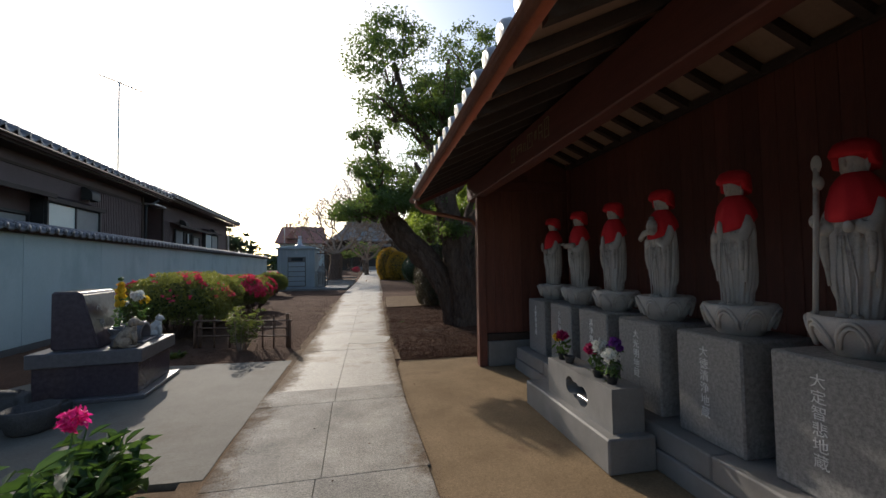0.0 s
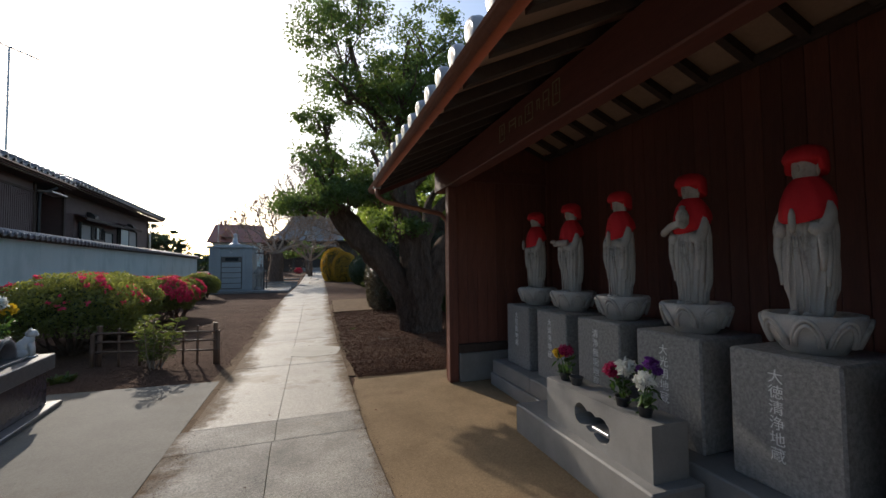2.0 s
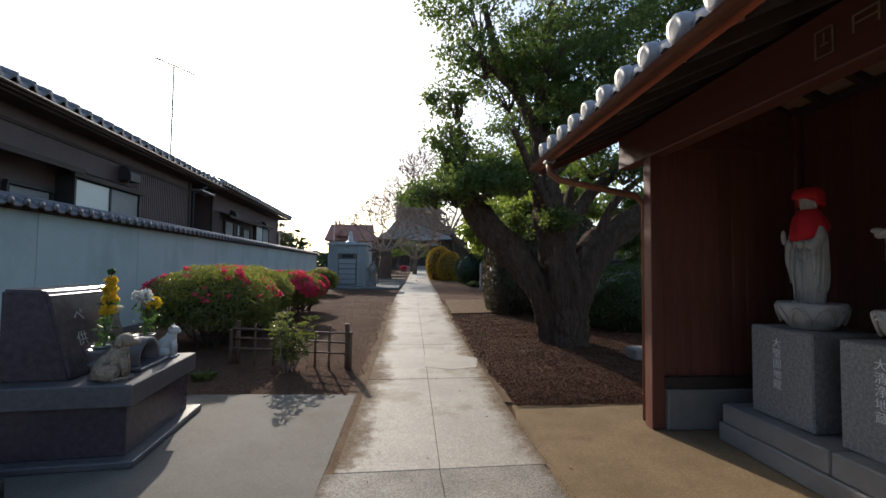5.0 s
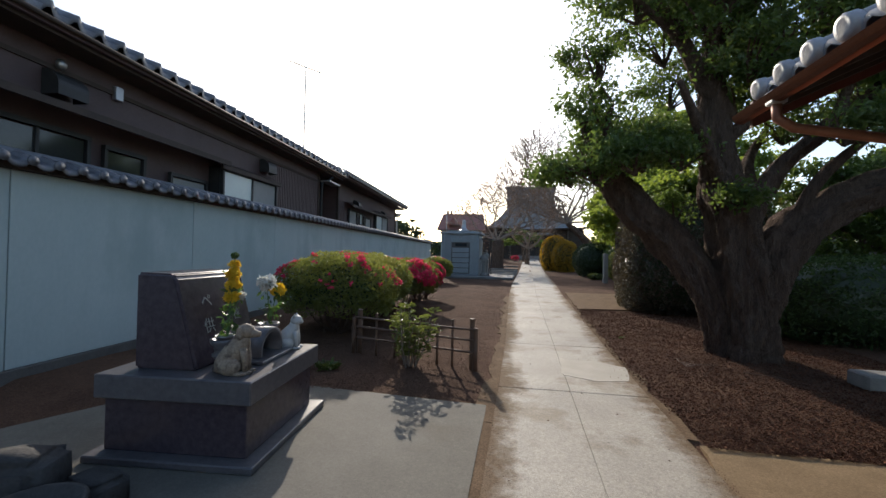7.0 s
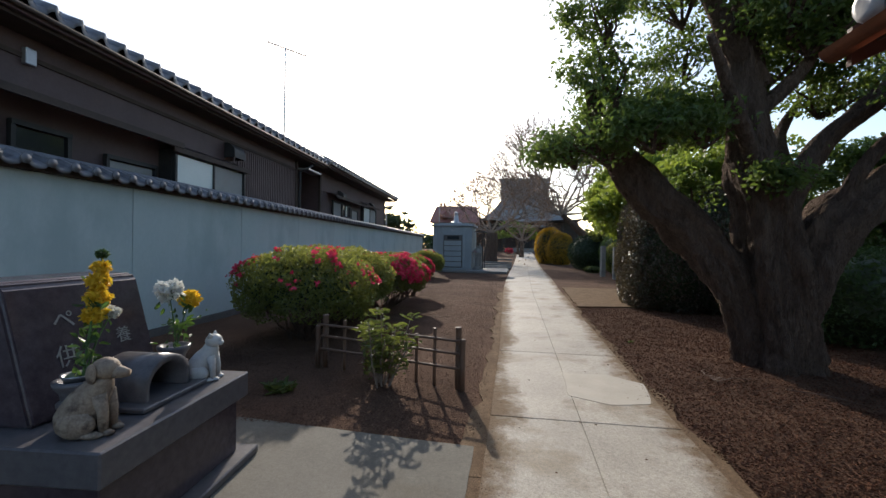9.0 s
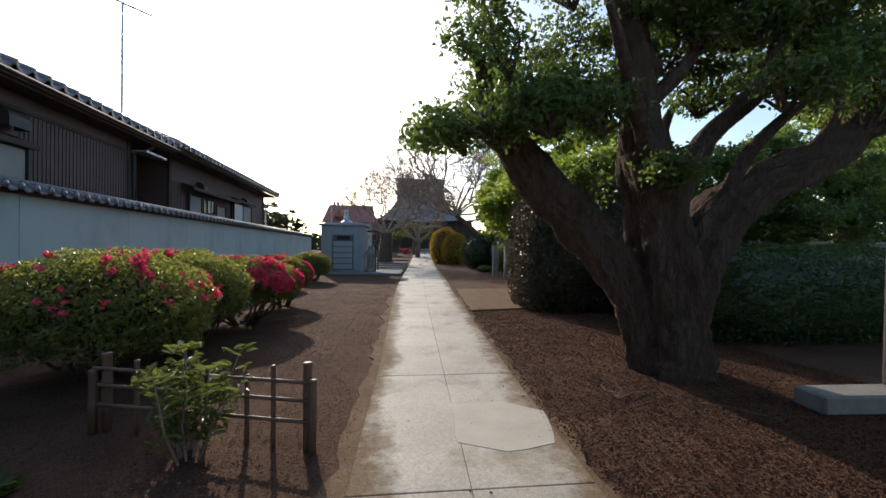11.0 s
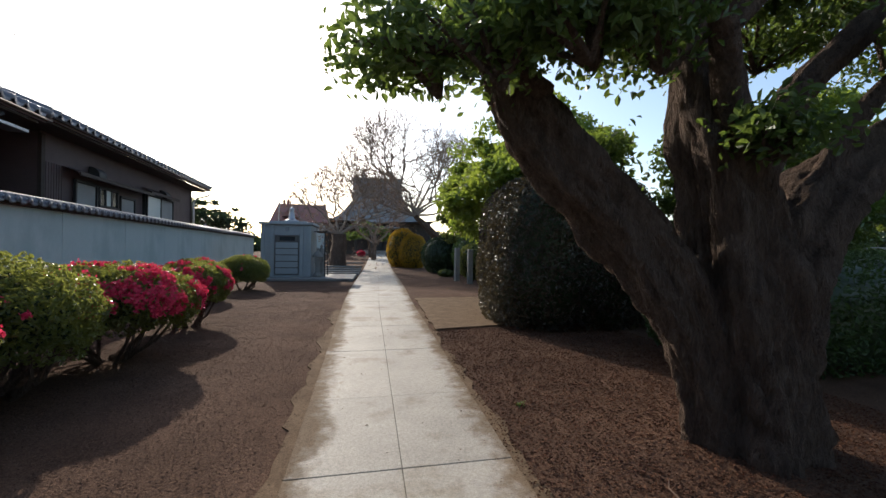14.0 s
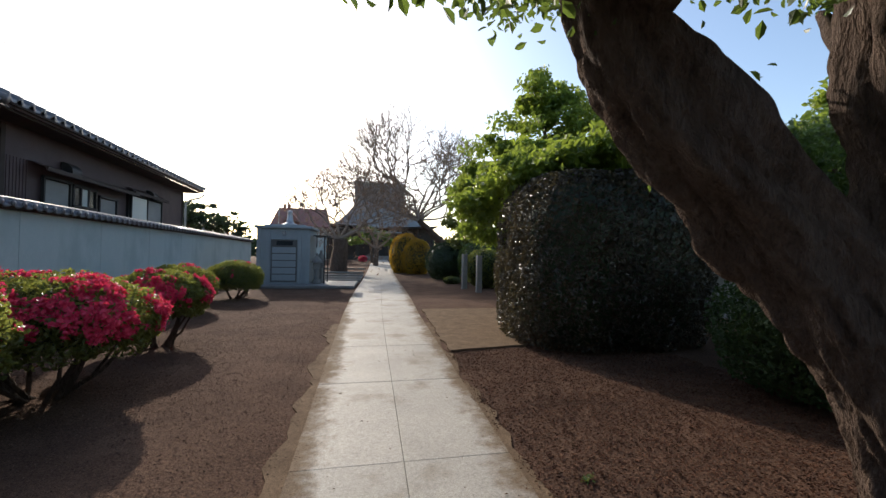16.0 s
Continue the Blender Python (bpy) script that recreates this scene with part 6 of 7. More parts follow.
# low stone kerbs of the beds beyond the shed
for y_, x0, x1 in ((31.0, -3.6, -0.15), (33.2, -4.4, -0.05), (35.8, -5.2, 0.05), (39.0, -6, 0.15), (44.0, -8, 0.3)):
    kb = part("kerb", boxes((x0, x1, -0.16, 0.16, -0.05, 0.14), bevel=0.02), POST_STONE)
    kb.matrix_world = pose(0, y_, ground_z(0, y_), 0, 0, -1.5)
    tagged(kb, "low weathered stone edging across a bed", "kerb", "bed edgings", "structure")

# ---------------------------------------------------------------- far buildings
hall = thing("temple_hall", pose(3.2, 74, 0.75), "large temple hall with a tall dark roof behind bare trees", "temple")
part("wall", boxes((-8.5, 8.5, 0, 10, 0, 5.3)), HALL_WALL, hall)
for k in range(8):
    part("pillar", tube(bmesh.new(), [(-8.4 + k * 2.4, -1.2, 0), (-8.4 + k * 2.4, -1.2, 5.0)], 0.22, 10), HALL_WALL, hall)
for k in range(7):
    part("door", boxes((-7.9 + k * 2.4, -6.4 + k * 2.4, -0.08, -0.01, 0.6, 3.2)), SOFFIT if k != 3 else BLACK, hall)
for k in range(4):
    part("step", boxes((-2.6, 2.6, -2.4 - k * 0.35, -2.0 - k * 0.35, 0, 0.6 - k * 0.15)), GRANITE_SMOOTH, hall)
part("veranda", boxes((-9, 9, -2.0, 0, 0, 0.6)), HALL_WALL, hall)
bm = bmesh.new()
rows = []
for t_ in (0, 0.25, 0.5, 0.75, 1.0):
    w, d, z = 9.2 - 4.9 * t_ ** 0.7, 6.8 - 3.2 * t_ ** 0.7, 5.0 + 3.6 * t_ ** 1.5
    rows.append([bm.verts.new(p) for p in ((-w, 5 - d - 1.2, z + (0.5 if t_ == 0 else 0)), (0, 5 - d - 1.2, z), (w, 5 - d - 1.2, z + (0.5 if t_ == 0 else 0)), (w, 5 + d, z), (-w, 5 + d, z))])
for a, b in zip(rows, rows[1:]):
    for k in range(5):
        bm.faces.new((a[k], a[(k + 1) % 5], b[(k + 1) % 5], b[k]))
bm.faces.new(rows[-1])
bm.faces.new(rows[0][::-1])
part("lower_roof", bm, HALL_ROOF, hall)
bm = bmesh.new()
rows = []
for t_ in (0, 0.3, 0.65, 1.0):
    d, z = 3.9 - 3.4 * t_ ** 0.8, 7.9 + 4.9 * t_ ** 1.15
    rows.append([bm.verts.new(p) for p in ((-4.2, 4.6 - d, z), (4.2, 4.6 - d, z), (4.2, 4.6 + d, z), (-4.2, 4.6 + d, z))])
for a, b in zip(rows, rows[1:]):
    for k in range(4):
        bm.faces.new((a[k], a[(k + 1) % 4], b[(k + 1) % 4], b[k]))
bm.faces.new(rows[-1])
part("upper_roof", bm, HALL_ROOF, hall)
part("ridge", boxes((-4.5, 4.5, 4.2, 5.0, 12.7, 13.3), bevel=0.08), HALL_ROOF, hall)
part("porch_roof", boxes((-3.2, 3.2, -3.4, -1.0, 4.1, 4.4), bevel=0.1), HALL_ROOF, hall)

far_house = thing("far_house", pose(-7.6, 62, 0.7), "far house with a red-brown tiled roof and a small gable", "house")
part("wall", boxes((-2.9, 2.9, 0, 6, 0, 4.4)), PLASTER, far_house)
for k in range(3):
    part("window", boxes((-2.3 + k * 1.7, -1.2 + k * 1.7, -0.06, -0.01, 1.6, 3.0)), PANE_DARK, far_house)
bm = bmesh.new()
vs = [bm.verts.new(p) for p in ((-3.5, -0.8, 4.2), (3.5, -0.8, 4.2), (3.5, 6.8, 4.2), (-3.5, 6.8, 4.2), (-3.1, 3, 6.9), (3.1, 3, 6.9))]
for f in ((0, 1, 5, 4), (2, 3, 4, 5), (1, 2, 5), (3, 0, 4), (3, 2, 1, 0)):
    bm.faces.new([vs[k] for k in f])
part("roof", bm, FAR_ROOF, far_house)
bm = bmesh.new()
vs = [bm.verts.new(p) for p in ((-2.0, -0.9, 4.9), (0.0, -0.9, 4.9), (-1.0, -0.9, 6.0), (-2.0, 1.6, 4.9), (0, 1.6, 4.9), (-1.0, 1.9, 6.0))]
for f in ((0, 1, 2), (1, 4, 5, 2), (3, 0, 2, 5), (3, 4, 1, 0), (5, 4, 3)):
    bm.faces.new([vs[k] for k in f])
part("gable", bm, FAR_ROOF, far_house)
for x in (-2.5, -2.0):
    part("ridge_end", boxes((x, x + 0.3, 2.8, 3.2, 6.85, 7.4)), FAR_ROOF, far_house)
pole = part("flagpole", tube(bmesh.new(), [(0, 0, 0), (0, 0, 7.6)], [0.07, 0.04], 8), METAL)
pole.matrix_world = pose(-7.6, 48, ground_z(0, 48))
tagged(pole, "thin bare metal flagpole", "pole")
far2 = thing("far_house", pose(-22, 58, 0.6), "far grey house beyond the graves", "house")
part("wall", boxes((-5, 5, 0, 7, 0, 3.2)), SHUTTER, far2)
part("roof", box(bmesh.new(), -5.6, 5.6, -0.6, 7.6, 3.2, 4.6, taper=0.55), KAWARA, far2)
rngp = random.Random(8)
for k in range(9):
    x, y = -11.5 + rngp.uniform(-2.5, 2.2), 40 + rngp.uniform(-2, 6)
    gr = thing("gravestone", pose(x, y, ground_z(x, y)), "upright grey family gravestone on stepped plinths", "gravestone", "gravestones beyond the wall")
    h = rngp.uniform(1.3, 2.0)
    part("plinth", boxes((-0.5, 0.5, -0.5, 0.5, 0, 0.3), (-0.36, 0.36, -0.36, 0.36, 0.3, 0.55), bevel=0.02), GRANITE, gr)
    part("stone", boxes((-0.2, 0.2, -0.2, 0.2, 0.55, h), bevel=0.03), POLISHED_GREY, gr)

wall_e = thing("wall_east", pose(4.7, 17.3, 0, 0, 0, -4), "pale grey concrete garden wall", "wall", kind="structure")
for k in range(6):
    part("panel", boxes((k * 2.0, k * 2.0 + 1.985, -0.1, 0.1, -0.1, 1.7), bevel=0.01), GRANITE_SMOOTH, wall_e)
part("coping", boxes((-0.05, 12.05, -0.16, 0.16, 1.702, 1.78), bevel=0.01), GRANITE_SMOOTH, wall_e)
trellis = thing("garden_trellis", pose(11.2, 19.6, 0, 0, 0, -4), "dark timber garden trellis beyond the hedge", "trellis")
for x_ in (-2.6, 0.0, 2.6):
    for y_ in (-0.9, 0.9):
        part("post", boxes((x_ - 0.07, x_ + 0.07, y_ - 0.07, y_ + 0.07, -0.05, 2.3), bevel=0.01), HALL_WALL, trellis)
for y_ in (-0.9, 0.9):
    part("beam", boxes((-3.2, 3.2, y_ - 0.06, y_ + 0.06, 2.302, 2.46), bevel=0.01), HALL_WALL, trellis)
for k in range(13):
    part("slat", boxes((-3.0 + k * 0.5, -2.93 + k * 0.5, -1.3, 1.3, 2.462, 2.55), bevel=0.006), HALL_WALL, trellis)
# plain wall behind the camera, out of view, added to deepen the shade
wall_s = thing("unseen_wall_south", pose(0, -9, 0), "plain unseen wall added behind the view to darken the shade", "wall", kind="structure")
part("panel", boxes((-9, 12, -0.15, 0.15, -0.1, 2.6)), PLASTER, wall_s)

# ---------------------------------------------------------------- trees and shrubs further on


def foliage_tree(name, m, label, clumps, material, seed, trunk, leaf=0.11, per=240, density=14, tuft=0.34):
    rng = np.random.default_rng(seed)
    ob = thing(name, m, label, "tree")
    pts, rad = curve_points(trunk[0], trunk[1], 5)
    part("trunk", tube(bmesh.new(), pts, rad, 12, wobble=0.15, seed=seed), BARK, ob, smooth=True)
    cs, ns = [], []
    bm = bmesh.new()
    for c, r in clumps:
        tips, _ = lump(rng, int(density * r[0] * r[1]) + 5, c, [q * 0.85 for q in r], 0.6, 0.25)
        for t_ in tips:
            k = tuft * rng.uniform(0.6, 1.2)
            a, b = lump(rng, int(per * rng.uniform(0.5, 1.2)), tuple(t_), (k, k, k * 0.6), 0.8, 0.3)
            cs.append(a)
            ns.append(b * 0.5 + np.array([0, 0, 0.6]))
        s = pts[int(len(pts) * 0.7)]
        tube(bm, [s, Vector(c) * 0.6 + s * 0.4 + Vector((0, 0, -0.1)), Vector(c)], [0.07, 0.05, 0.02], 6)
        for t_ in tips[:10]:
            tube(bm, [Vector(c), Vector(t_)], [0.02, 0.006], 4)
    tagged(part("branch_work", bm, BARK, ob), kind="stuff")
    tagged(leaves("crown", np.concatenate(cs), np.concatenate(ns), leaf, material, ob, rng, 0.55), kind="stuff")
    return ob


foliage_tree("maple_tree", pose(5.8, 20.0, 0.0) @ Matrix.Scale(1.3, 4), "young tree in fresh bright green leaf behind the hedge",
             [((-1.2, 0, 3.6), (1.3, 1.2, 0.9)), ((0.3, 0.2, 4.6), (1.5, 1.3, 0.9)), ((-1.9, 0.4, 2.9), (0.9, 0.9, 0.6)), ((-0.6, -0.5, 2.8), (1.2, 0.9, 0.7)), ((1.6, 0.3, 4.0), (1.2, 1.1, 0.9)), ((0.9, -0.6, 3.2), (1.1, 0.9, 0.8)), ((-0.4, 0, 5.2), (0.9, 0.9, 0.5)), ((-1.2, 0.2, 1.9), (1.2, 0.9, 0.6)), ((-2.15, -3.0, 2.4), (0.6, 0.6, 0.4)), ((-1.6, -3.7, 2.62), (0.65, 0.5, 0.35)), ((-1.0, -4.1, 2.75), (0.6, 0.5, 0.35)), ((-2.3, -2.0, 2.3), (0.7, 0.7, 0.6)), ((-1.4, -2.4, 2.8), (0.9, 0.8, 0.6))],
             LEAF_MAPLE, 61, ([(0, 0, -0.5), (0.05, 0, 1.2), (0.0, 0, 2.4), (0.2, 0, 3.8)], [0.16, 0.12, 0.1, 0.04]), 0.12, 170, 14, 0.38)
foliage_tree("garden_tree", pose(9.0, 14.2, 0), "green garden tree beyond the clipped hedge",
             [((0, 0, 2.6), (1.5, 1.2, 0.8)), ((-0.9, 0.2, 3.3), (1.0, 1.0, 0.6)), ((1.2, 0, 3.5), (1.2, 1.1, 0.7)), ((0.2, 0.3, 4.1), (1.0, 1.0, 0.5)), ((-2.0, 0, 3.5), (1.1, 1.0, 0.7)), ((-2.3, 0.2, 2.5), (0.9, 1.0, 0.6)), ((-1.2, 0.2, 1.9), (1.0, 1.0, 0.6)), ((1.6, 0, 2.2), (1.2, 1.0, 0.7)), ((0.3, 0, 1.9), (1.2, 1.0, 0.5)), ((2.6, 0.2, 3.0), (1.2, 1.0, 0.7))], LEAF_TREE, 62,
             ([(0, 0, -0.1), (0.1, 0, 1.2), (0, 0, 2.8)], [0.2, 0.14, 0.06]), 0.11, 170, 13, 0.38)
foliage_tree("garden_tree", pose(13.5, 16.5, 0), "tall green garden tree far beyond the hedge",
             [((0, 0, 3.5), (2.2, 1.8, 1.2)), ((-1.5, 0.3, 4.6), (1.6, 1.4, 0.9)), ((1.8, 0, 4.8), (1.7, 1.5, 1.0)), ((0.2, 0.3, 6.0), (1.6, 1.4, 0.9)), ((-2.8, 0, 3.4), (1.6, 1.4, 1.0)), ((2.6, 0, 3.2), (1.7, 1.4, 1.0))], LEAF_MAPLE, 63,
             ([(0, 0, -0.1), (0.1, 0, 1.8), (0, 0, 4.2)], [0.25, 0.18, 0.06]), 0.18, 90, 9, 0.5)
foliage_tree("garden_tree", pose(9.5, 22.5, 0), "dark green garden tree behind the maple",
             [((0, 0, 2.6), (1.9, 1.5, 1.1)), ((-1.4, 0.3, 3.8), (1.4, 1.2, 0.8)), ((1.2, 0, 4.2), (1.5, 1.3, 0.9)), ((-0.2, 0.3, 5.0), (1.2, 1.2, 0.7))], LEAF_AZALEA, 64,
             ([(0, 0, -0.1), (0.1, 0, 1.4), (0, 0, 3.4)], [0.2, 0.15, 0.05]), 0.18, 60, 6, 0.45)
foliage_tree("garden_tree", pose(7.3, 32.5, 0), "fine-leaved green tree over the shrubs",
             [((-1.5, 0, 3.6), (1.5, 1.3, 0.8)), ((0.5, 0.3, 4.6), (1.8, 1.5, 1.0)), ((-0.3, 0, 2.6), (1.8, 1.2, 0.9)), ((1.6, 0, 5.6), (1.4, 1.2, 0.8)), ((1.8, 0, 3.6), (1.6, 1.3, 0.9)), ((-1.3, 0, 2.4), (1.1, 1.0, 0.7)), ((0.6, 0, 1.6), (1.9, 1.0, 0.7))], LEAF_AZALEA, 65,
             ([(0, 0, -0.1), (0.1, 0, 1.6), (0, 0, 3.8)], [0.2, 0.15, 0.05]), 0.18, 55, 7, 0.45)
for k, (x, y, h, r) in enumerate(((-16, 50, 6.2, 2.6), (-13.2, 52, 5.5, 1.8), (-20, 56, 6.4, 3.0))):
    foliage_tree("clipped_pine", pose(x, y, 0.5), "dark rounded pine beyond the graves", [((0, 0, h - 1.4), (r, r, 1.1)), ((-r * 0.6, 0, h - 2.2), (r * 0.7, r * 0.7, 0.8)), ((r * 0.7, 0, h - 2.4), (r * 0.6, r * 0.6, 0.7))],
                 LEAF_DARK, 70 + k, ([(0, 0, -0.1), (0.1, 0, 1.6), (0, 0, h - 1.2)], [0.25, 0.2, 0.08]), 0.3, 40, 5, 0.6)
foliage_tree("garden_tree", pose(1.4, 56, 0.6), "low spreading green pine before the temple hall", [((-2.2, 0, 2.6), (2.2, 1.4, 0.5)), ((0.5, 0, 3.1), (2.0, 1.4, 0.5)), ((-0.8, 0, 3.8), (1.6, 1.3, 0.45)), ((2.2, 0, 2.4), (1.3, 1.1, 0.4))], LEAF_TREE, 76,
             ([(0, 0, -0.1), (-0.2, 0, 1.4), (-0.4, 0, 3.0)], [0.2, 0.15, 0.06]), 0.25, 40, 5, 0.5)


def bare_tree(m, label, start, seed, depth, length, spread, bark=TWIG, flat=0.0, leaf=None):
    """A leafless pruned tree: forking crooked branches down to thin twigs."""
    rng = random.Random(seed)
    ob = thing("bare_tree", m, label, "tree")
    pts, rad = curve_points(start[0], start[1], 4)
    part("trunk", tube(bmesh.new(), pts, rad, 12, wobble=0.2, seed=seed), BARK, ob, smooth=True)
    bm, tips = bmesh.new(), []

    def grow(p, d, r, ln, level):
        line, q, dd = [p], p, d
        for _ in range(3):
            dd = (dd + Vector((rng.gauss(0, 0.24), rng.gauss(0, 0.24), rng.gauss(0.04, 0.18)))).normalized()
            q = q + dd * ln / 3
            line.append(q)
        tube(bm, line, [r, r * 0.9, r * 0.8, r * 0.7], 6 if level > 3 else 3, cap=False)
        if level == 0:
            tips.append(q)
            return
        for k in range(2 if rng.random() < 0.42 else 3):
            side = Vector((rng.gauss(0, 1), rng.gauss(0, 1), rng.gauss(0, 0.7)))
            e = (dd + side * spread).normalized()
            e.z = e.z * (1 - flat) + 0.08
            grow(q, e.normalized(), r * rng.uniform(0.62, 0.76), ln * rng.uniform(0.74, 0.9), level - 1)

    for d, r, ln in start[2]:
        grow(pts[-1], Vector(d).normalized(), r, ln, depth)
    tagged(part("branch_work", bm, bark, ob), kind="stuff")
    if leaf:
        rn = np.random.default_rng(seed)
        c = np.repeat(np.array([tuple(t_) for t_ in tips]), 5, axis=0)
        c = c + rn.normal(size=c.shape) * 0.22
        tagged(leaves("bud_haze", c, rn.normal(size=c.shape), 0.12, leaf, ob, rn, 0.6), kind="stuff")
    return ob


bare_tree(pose(7.6, 42, 0.1), "wide crooked leafless tree with pruned branches",
          ([(0, 0, -0.2), (-0.4, 0, 1.9), (-1.6, 0, 3.2), (-2.9, 0, 4.4)], [0.42, 0.36, 0.3, 0.22],
           [((-0.2, 0.1, 1), 0.14, 2.3), ((0.9, 0.2, 0.9), 0.14, 2.4), ((-1.0, 0, 0.6), 0.13, 2.4), ((-1, -0.2, 0.15), 0.12, 2.4), ((0.4, -0.4, 1), 0.12, 2.3), ((1, 0, 0.5), 0.13, 2.5), ((-0.6, 0.2, 0.9), 0.12, 2.3), ((1, 0.3, 0.15), 0.11, 2.2), ((0.1, 0.5, 1), 0.12, 2.3), ((-0.8, 0.4, 0.4), 0.11, 2.3)]), 5, 6, 2.2, 0.5)
BUD = leafy("bronze_bud", (0.12, 0.07, 0.05), (0.24, 0.15, 0.1), (0.35, 0.2, 0.12), 0.6, 0.3)
bare_tree(pose(-1.7, 40, 0.1), "old thick-trunked cherry tree just coming into bud",
          ([(0, 0, -0.2), (-0.05, 0, 0.8), (0.05, 0, 1.9), (0.0, 0, 2.6)], [0.75, 0.6, 0.55, 0.5],
           [((-0.8, 0, 0.6), 0.11, 1.6), ((0.3, 0.1, 1), 0.11, 1.6), ((0.9, -0.1, 0.45), 0.11, 1.9), ((-0.4, -0.3, 0.9), 0.1, 1.6), ((1, 0.2, 0.15), 0.1, 2.0), ((-1, 0.1, 0.2), 0.1, 1.5), ((1, -0.2, 0.7), 0.1, 1.9)]), 9, 5, 1.8, 0.58, leaf=BUD)
bare_tree(pose(1.5, 50, 0.4), "thin bronze-budded cherry before the temple hall",
          ([(0, 0, -0.2), (0.05, 0, 0.9), (0.05, 0, 1.8)], [0.3, 0.25, 0.2],
           [((-0.9, 0, 0.5), 0.12, 2.0), ((0.3, 0.1, 1), 0.12, 2.0), ((0.9, -0.1, 0.5), 0.12, 2.0), ((-0.2, -0.3, 0.9), 0.1, 1.8)]), 21, 5, 2.0, 0.62, leaf=BUD)

clipped("golden_bush", (3.5, 40.6), (1.35, 1.2, 1.8), 1.5, LEAF_GOLD, 81, "clipped golden-orange dome-shaped bush", 7000, 0.11, 2.2, "bush", group="golden bushes")
clipped("golden_bush", (4.2, 39.2), (1.15, 1.0, 1.5), 1.3, LEAF_GOLD, 82, "clipped golden-green dome-shaped bush", 7000, 0.11, 2.2, "bush", group="golden bushes")
clipped("round_bush", (5.2, 33.0), (1.35, 1.2, 1.25), 1.15, LEAF_DARK, 83, "dark clipped round bush", 5000, 0.11, 2.2, "bush")
clipped("round_bush", (6.9, 30.8), (1.5, 1.2, 1.35), 1.2, LEAF_TREE, 84, "dark green clipped round bush", 5000, 0.11, 2.2, "bush")
clipped("round_bush", (5.75, 26.8), (1.05, 0.95, 0.95), 0.95, LEAF_AZALEA, 85, "green clipped dome bush behind the stone posts", 6000, 0.09, 2.2, "bush")
clipped("round_bush", (7.0, 27.5), (1.2, 1.0, 0.8), 0.9, LEAF_TREE, 86, "green clipped bush beside the path", 5000, 0.1, 2.2, "bush")
RED_LEAF = leafy("red_leaf", (0.3, 0.04, 0.02), (0.55, 0.1, 0.04), (0.6, 0.12, 0.04), 0.5, 0.35)
clipped("red_bush", (7.1, 25.3), (0.7, 0.6, 0.6), 1.25, RED_LEAF, 87, "orange-red leaved bush by the path crossing", 3000, 0.1, 2.5, "bush")
clipped("red_bush", (0.3, 58), (0.5, 0.5, 0.35), 1.0, PINK, 88, "red azalea before the temple hall", 2500, 0.16, 2.2, "bush")
clipped("low_plant", (4.7, 29.3), (0.5, 0.4, 0.2), 0.2, LEAF_PLANT, 89, "low grey-green plant at the foot of the bushes", 900, 0.1, 2.0, "plant")
for k, (x, y, h, w) in enumerate(((4.66, 24.3, 1.56, 0.115), (4.54, 26.2, 1.62, 0.115), (5.2, 22.6, 0.92, 0.11))):
    ps = part("stone_post", box(bmesh.new(), -w, w, -w, w, -0.05, h, bevel=0.025, seg=2, taper=0.94), POST_STONE)
    ps.matrix_world = pose(x, y, 0, 0, 0, 8 * k)
    tagged(ps, "weathered grey square stone post" if k < 2 else "short weathered grey stone post", "post", "stone posts by the crossing")

# stone monument half hidden behind the shrine's end
mon = thing("stone_monument", pose(3.78, 8.34, 0, 0, 0, -2.5), "dark upright stone on a pale slab behind the shrine", "monument")
part("slab", boxes((-0.58, 0.75, -0.16, 0.16, 0, 0.18), bevel=0.02), POST_STONE, mon)
part("stone", box(bmesh.new(), 0.3, 0.68, -0.13, 0.13, 0.18, 1.75, bevel=0.03, seg=2, taper=0.92), ROCK, mon)

# broad-leaved banana plants beyond the garden wall
STRAW = shade("dry_leaf", (0.28, 0.18, 0.09), (0.45, 0.31, 0.17), 0.8, 6, 50, 0.3, 0.004)


def banana(m, label, leaf_material, seed, droop):
    """A stout stem with a crown of long arching ragged leaves."""
    rng = random.Random(seed)
    ban = thing("banana_plant", m, label, "plant")
    part("stem", tube(bmesh.new(), [(0, 0, -0.05), (0.05, 0, 1.4), (0.0, 0, 2.4)], [0.12, 0.09, 0.05], 10), STRAW, ban, smooth=True)
    for k in range(8):
        a = k * 0.8 + rng.uniform(-0.2, 0.2)
        long_, arch = rng.uniform(0.8, 1.3), rng.uniform(0.9, 1.5) * droop
        bm = bmesh.new()
        rows = []
        for i in range(15):
            u = i / 14
            r, z = 0.06 + long_ * u * (1 - 0.25 * u * droop), 2.2 + 1.5 * u - arch * 1.3 * u * u
            w = (0.17 * math.sin(math.pi * min(1, 0.12 + 0.88 * u)) + 0.012) * rng.uniform(0.75, 1.1)
            c = Vector((math.cos(a) * r, math.sin(a) * r, z))
            sd = Vector((-math.sin(a), math.cos(a), 0)) * w
            rows.append([bm.verts.new(c - sd - Vector((0, 0, w * 0.5))), bm.verts.new(c), bm.verts.new(c + sd - Vector((0, 0, w * 0.5)))])
        for p, q in zip(rows, rows[1:]):
            for j in (0, 1):
                bm.faces.new((p[j], p[j + 1], q[j + 1], q[j]))
        bmesh.ops.solidify(bm, geom=bm.faces[:], thickness=0.006)
        part("leaf", bm, leaf_material, ban)


banana(pose(8.6, 18.4, 0), "tall banana plant with ragged pale green leaves", LEAF_MAPLE, 3, 1.0)
banana(pose(5.75, 18.0, 0), "banana plant hung with dry straw-coloured leaves", STRAW, 4, 1.7)

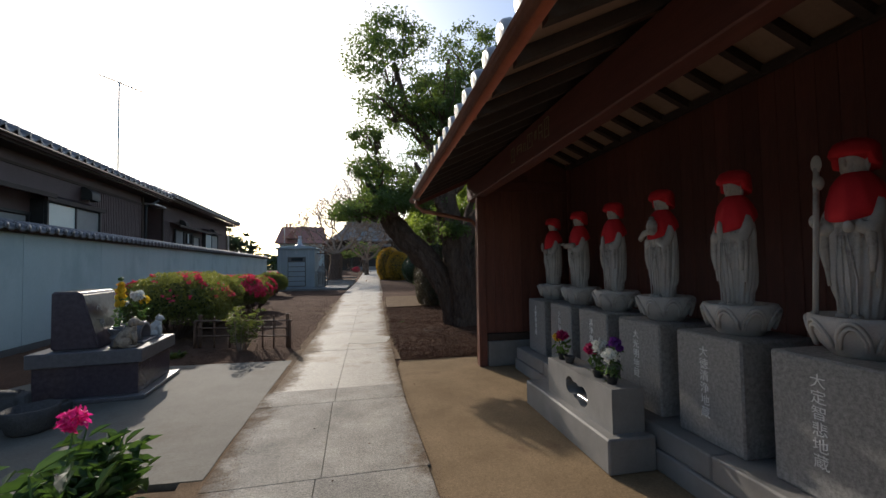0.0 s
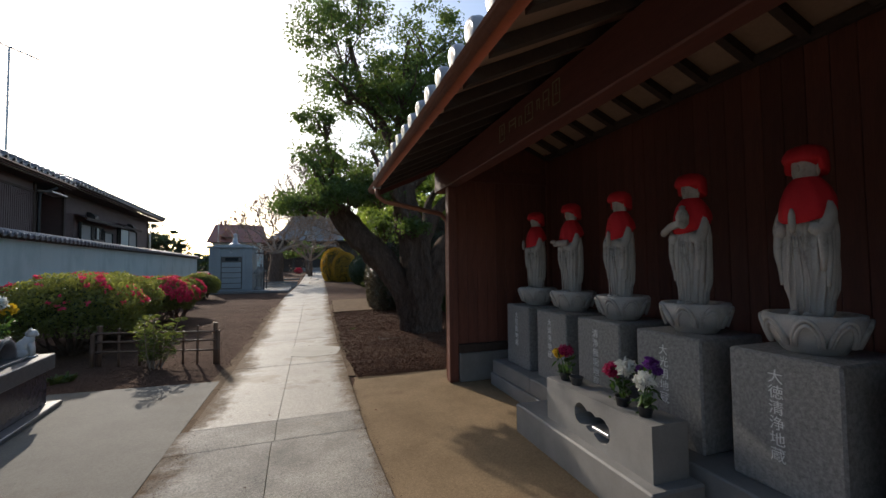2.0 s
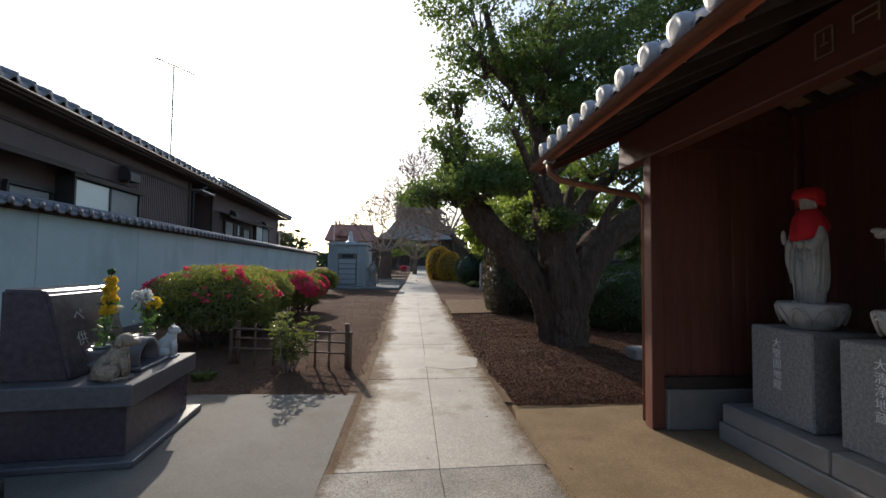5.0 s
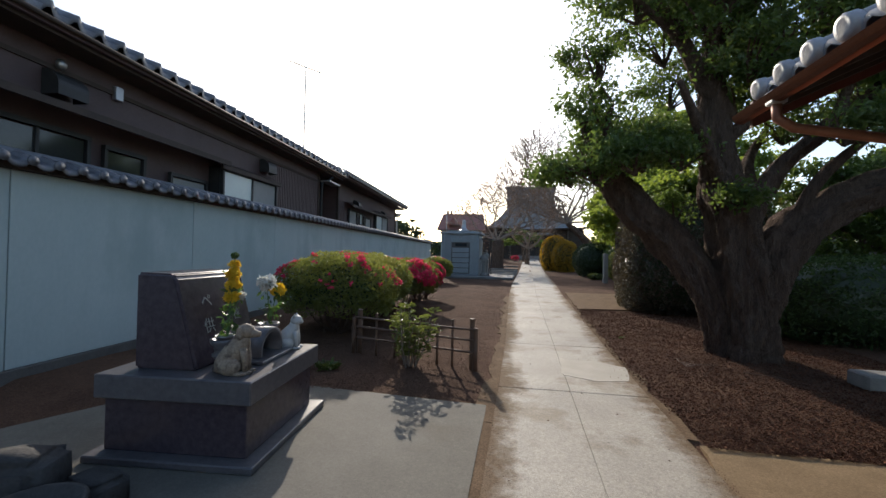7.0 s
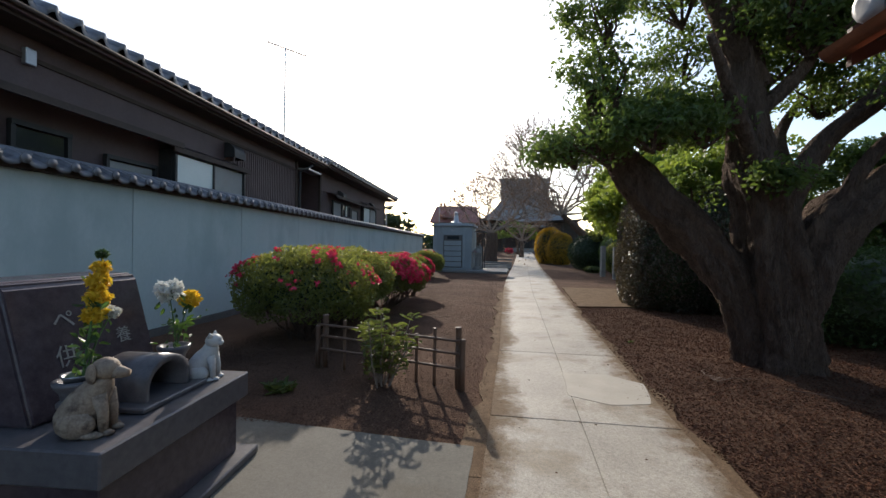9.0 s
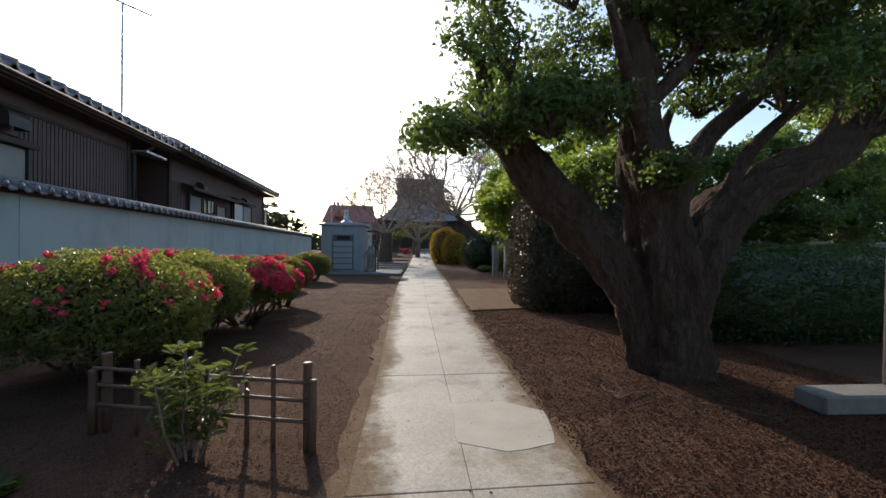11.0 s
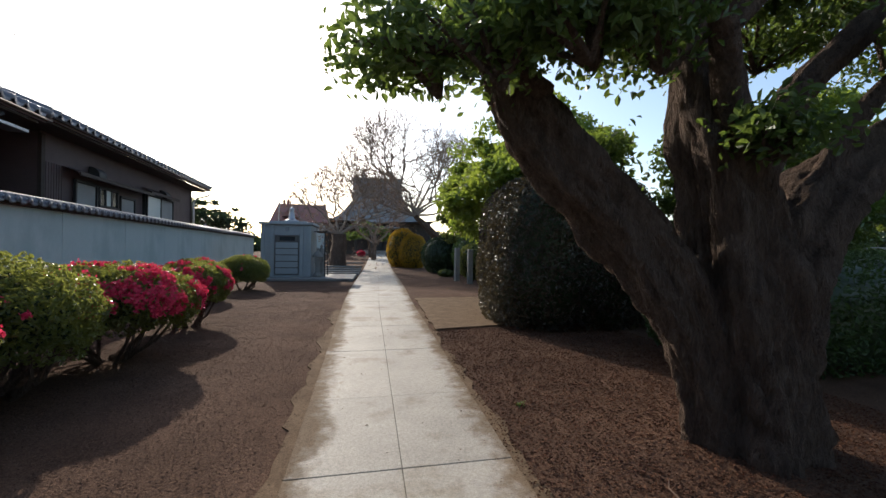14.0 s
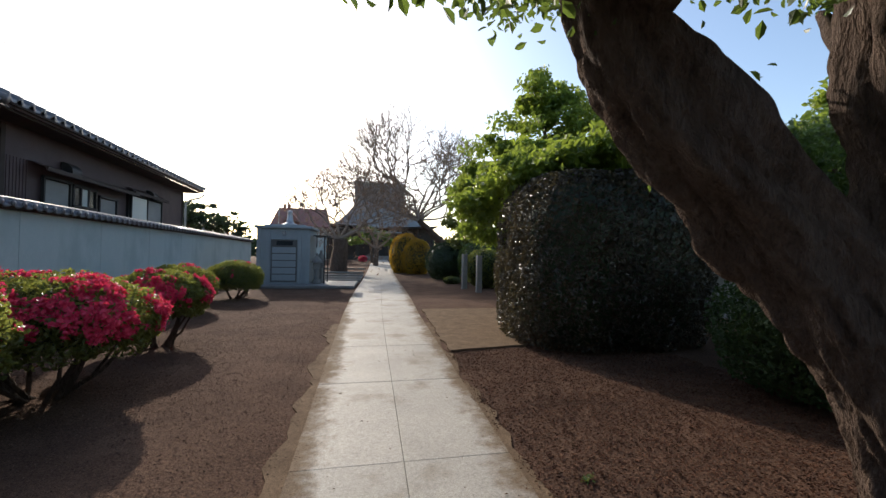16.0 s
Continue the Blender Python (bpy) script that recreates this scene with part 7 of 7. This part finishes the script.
# far line of trees that closes the view
rng = np.random.default_rng(91)
cs, ns = [], []
for k in range(54):
    a = -1.0 + 2.5 * k / 53
    d = rng.uniform(95, 120)
    c = (math.sin(a) * d, math.cos(a) * d, 0.0)
    h = rng.uniform(3.0, 6.5) if a < 0.25 else rng.uniform(6.0, 11.0)
    p, n_ = lump(rng, 520, (c[0], c[1], h * 0.45), (rng.uniform(4, 6.5), 3.0, h * 0.6), 0.35, 0.3)
    cs.append(p)
    ns.append(n_)
woods = leaves("far_woods", np.concatenate(cs), np.concatenate(ns), 1.1, LEAF_DARK, None, rng, 0.7)
tagged(woods, "distant dark line of trees beyond the temple", "woods", kind="stuff")

# ---------------------------------------------------------------- litter on the ground
rng = np.random.default_rng(101)


def scatter(n, x0, x1, y0, y1, bias):
    x = rng.uniform(x0, x1, n)
    y = y0 + (y1 - y0) * rng.random(n) ** bias
    z = np.array([0.012 + 0.022 * noise.noise(Vector((a * 1.1, b * 1.1, 0))) + 0.012 * noise.noise(Vector((a * 4, b * 4, 3))) + 0.09 * math.exp(-((a - 2.5) ** 2 + (b - 9.5) ** 2) / 0.9) for a, b in zip(x, y)])
    return np.stack([x, y, z], 1)


up = np.array([0, 0, 1.0])
p = scatter(105000, 0.72, 4.6, 6.35, 14.4, 1.35)
edge = np.array([path_edges(b)[1] for b in p[:, 1]])
ragged_ = np.array([0.1 * noise.noise(Vector((b * 2.1, 5.0, a))) for a, b in p[:, :2]])
p = p[p[:, 0] > edge + 0.0 + ragged_ + 0.12 * rng.random(len(p))]
tagged(leaves("bark_mulch", p, np.tile(up, (len(p), 1)), 0.015, CHIP, None, rng, 0.6, 0.75, flat=0.84, fold=0.2), "loose reddish-brown bark mulch under the tree", "mulch", kind="stuff")
p = scatter(95000, -4.6, -0.3, 6.95, 26, 1.25)
p = p[rng.random(len(p)) > ((p[:, 1] - 7) / 19) ** 2]
edge = np.array([path_edges(b)[0] for b in p[:, 1]])
p = p[p[:, 0] < edge - 0.05 - 0.3 * rng.random(len(p)) ** 2]
tagged(leaves("soil_clods", p, np.tile(up, (len(p), 1)), 0.011, CLOD, None, rng, 0.85, 0.75, flat=0.9, fold=0.2), "loose dark soil crumbs and dry litter", "soil", kind="stuff")
# dirt carried on to the edges of the paving
q = []
for k in range(5000):
    y = rng.uniform(2.3, 14)
    l_, r_ = path_edges(y) if y > 5.1 else (-0.88, 0.52 + 0.012 * y)
    s = rng.exponential(0.055) - 0.03
    x = l_ + s if rng.random() < 0.45 else r_ - s
    q.append((x, y, 0.019))
q = np.array(q)
tagged(leaves("washed_crumbs", q, np.tile(up, (len(q), 1)), 0.007, CLOD, None, rng, 0.8, 0.6, flat=0.9, fold=0.1), "fine dirt crumbs along the path's edges", "dirt", kind="stuff")
q = np.stack([rng.uniform(-0.7, 0.8, 90), rng.uniform(2.5, 16, 90), np.full(90, 0.021)], 1)
tagged(leaves("fallen_leaves", q, np.tile(up, (90, 1)), 0.022, CHIP, None, rng, 0.5, 0.6, flat=0.9), "few small dry fallen leaves on the path", "leaves", kind="stuff")
for k, (x, y, a, ln) in enumerate(((1.75, 8.75, 20, 0.5), (2.35, 8.35, -35, 0.6), (1.55, 9.0, 70, 0.25))):
    bm = bmesh.new()
    tube(bm, [(-ln / 2, 0, 0.02), (0, 0.03, 0.03), (ln / 2, -0.02, 0.02)], [0.006, 0.005, 0.002], 5)
    tw = part("twig", bm, BAMBOO)
    tw.matrix_world = pose(x, y, 0.03, 0, 0, a)
    tagged(tw, "pale dry fallen twig on the mulch", "twig", "fallen twigs")
frond = thing("dry_frond", pose(1.52, 8.72, 0.035, 0, 0, 60), "pale dry star-shaped frond on the mulch", "leaf")
for k in range(7):
    a = -0.9 + k * 0.3
    part("blade", tube(bmesh.new(), [(0, 0, 0), (0.07 * math.cos(a), 0.07 * math.sin(a), 0.03), (0.16 * math.cos(a), 0.16 * math.sin(a), 0.02)], [0.004, 0.005, 0.001], 4), BAMBOO, frond)
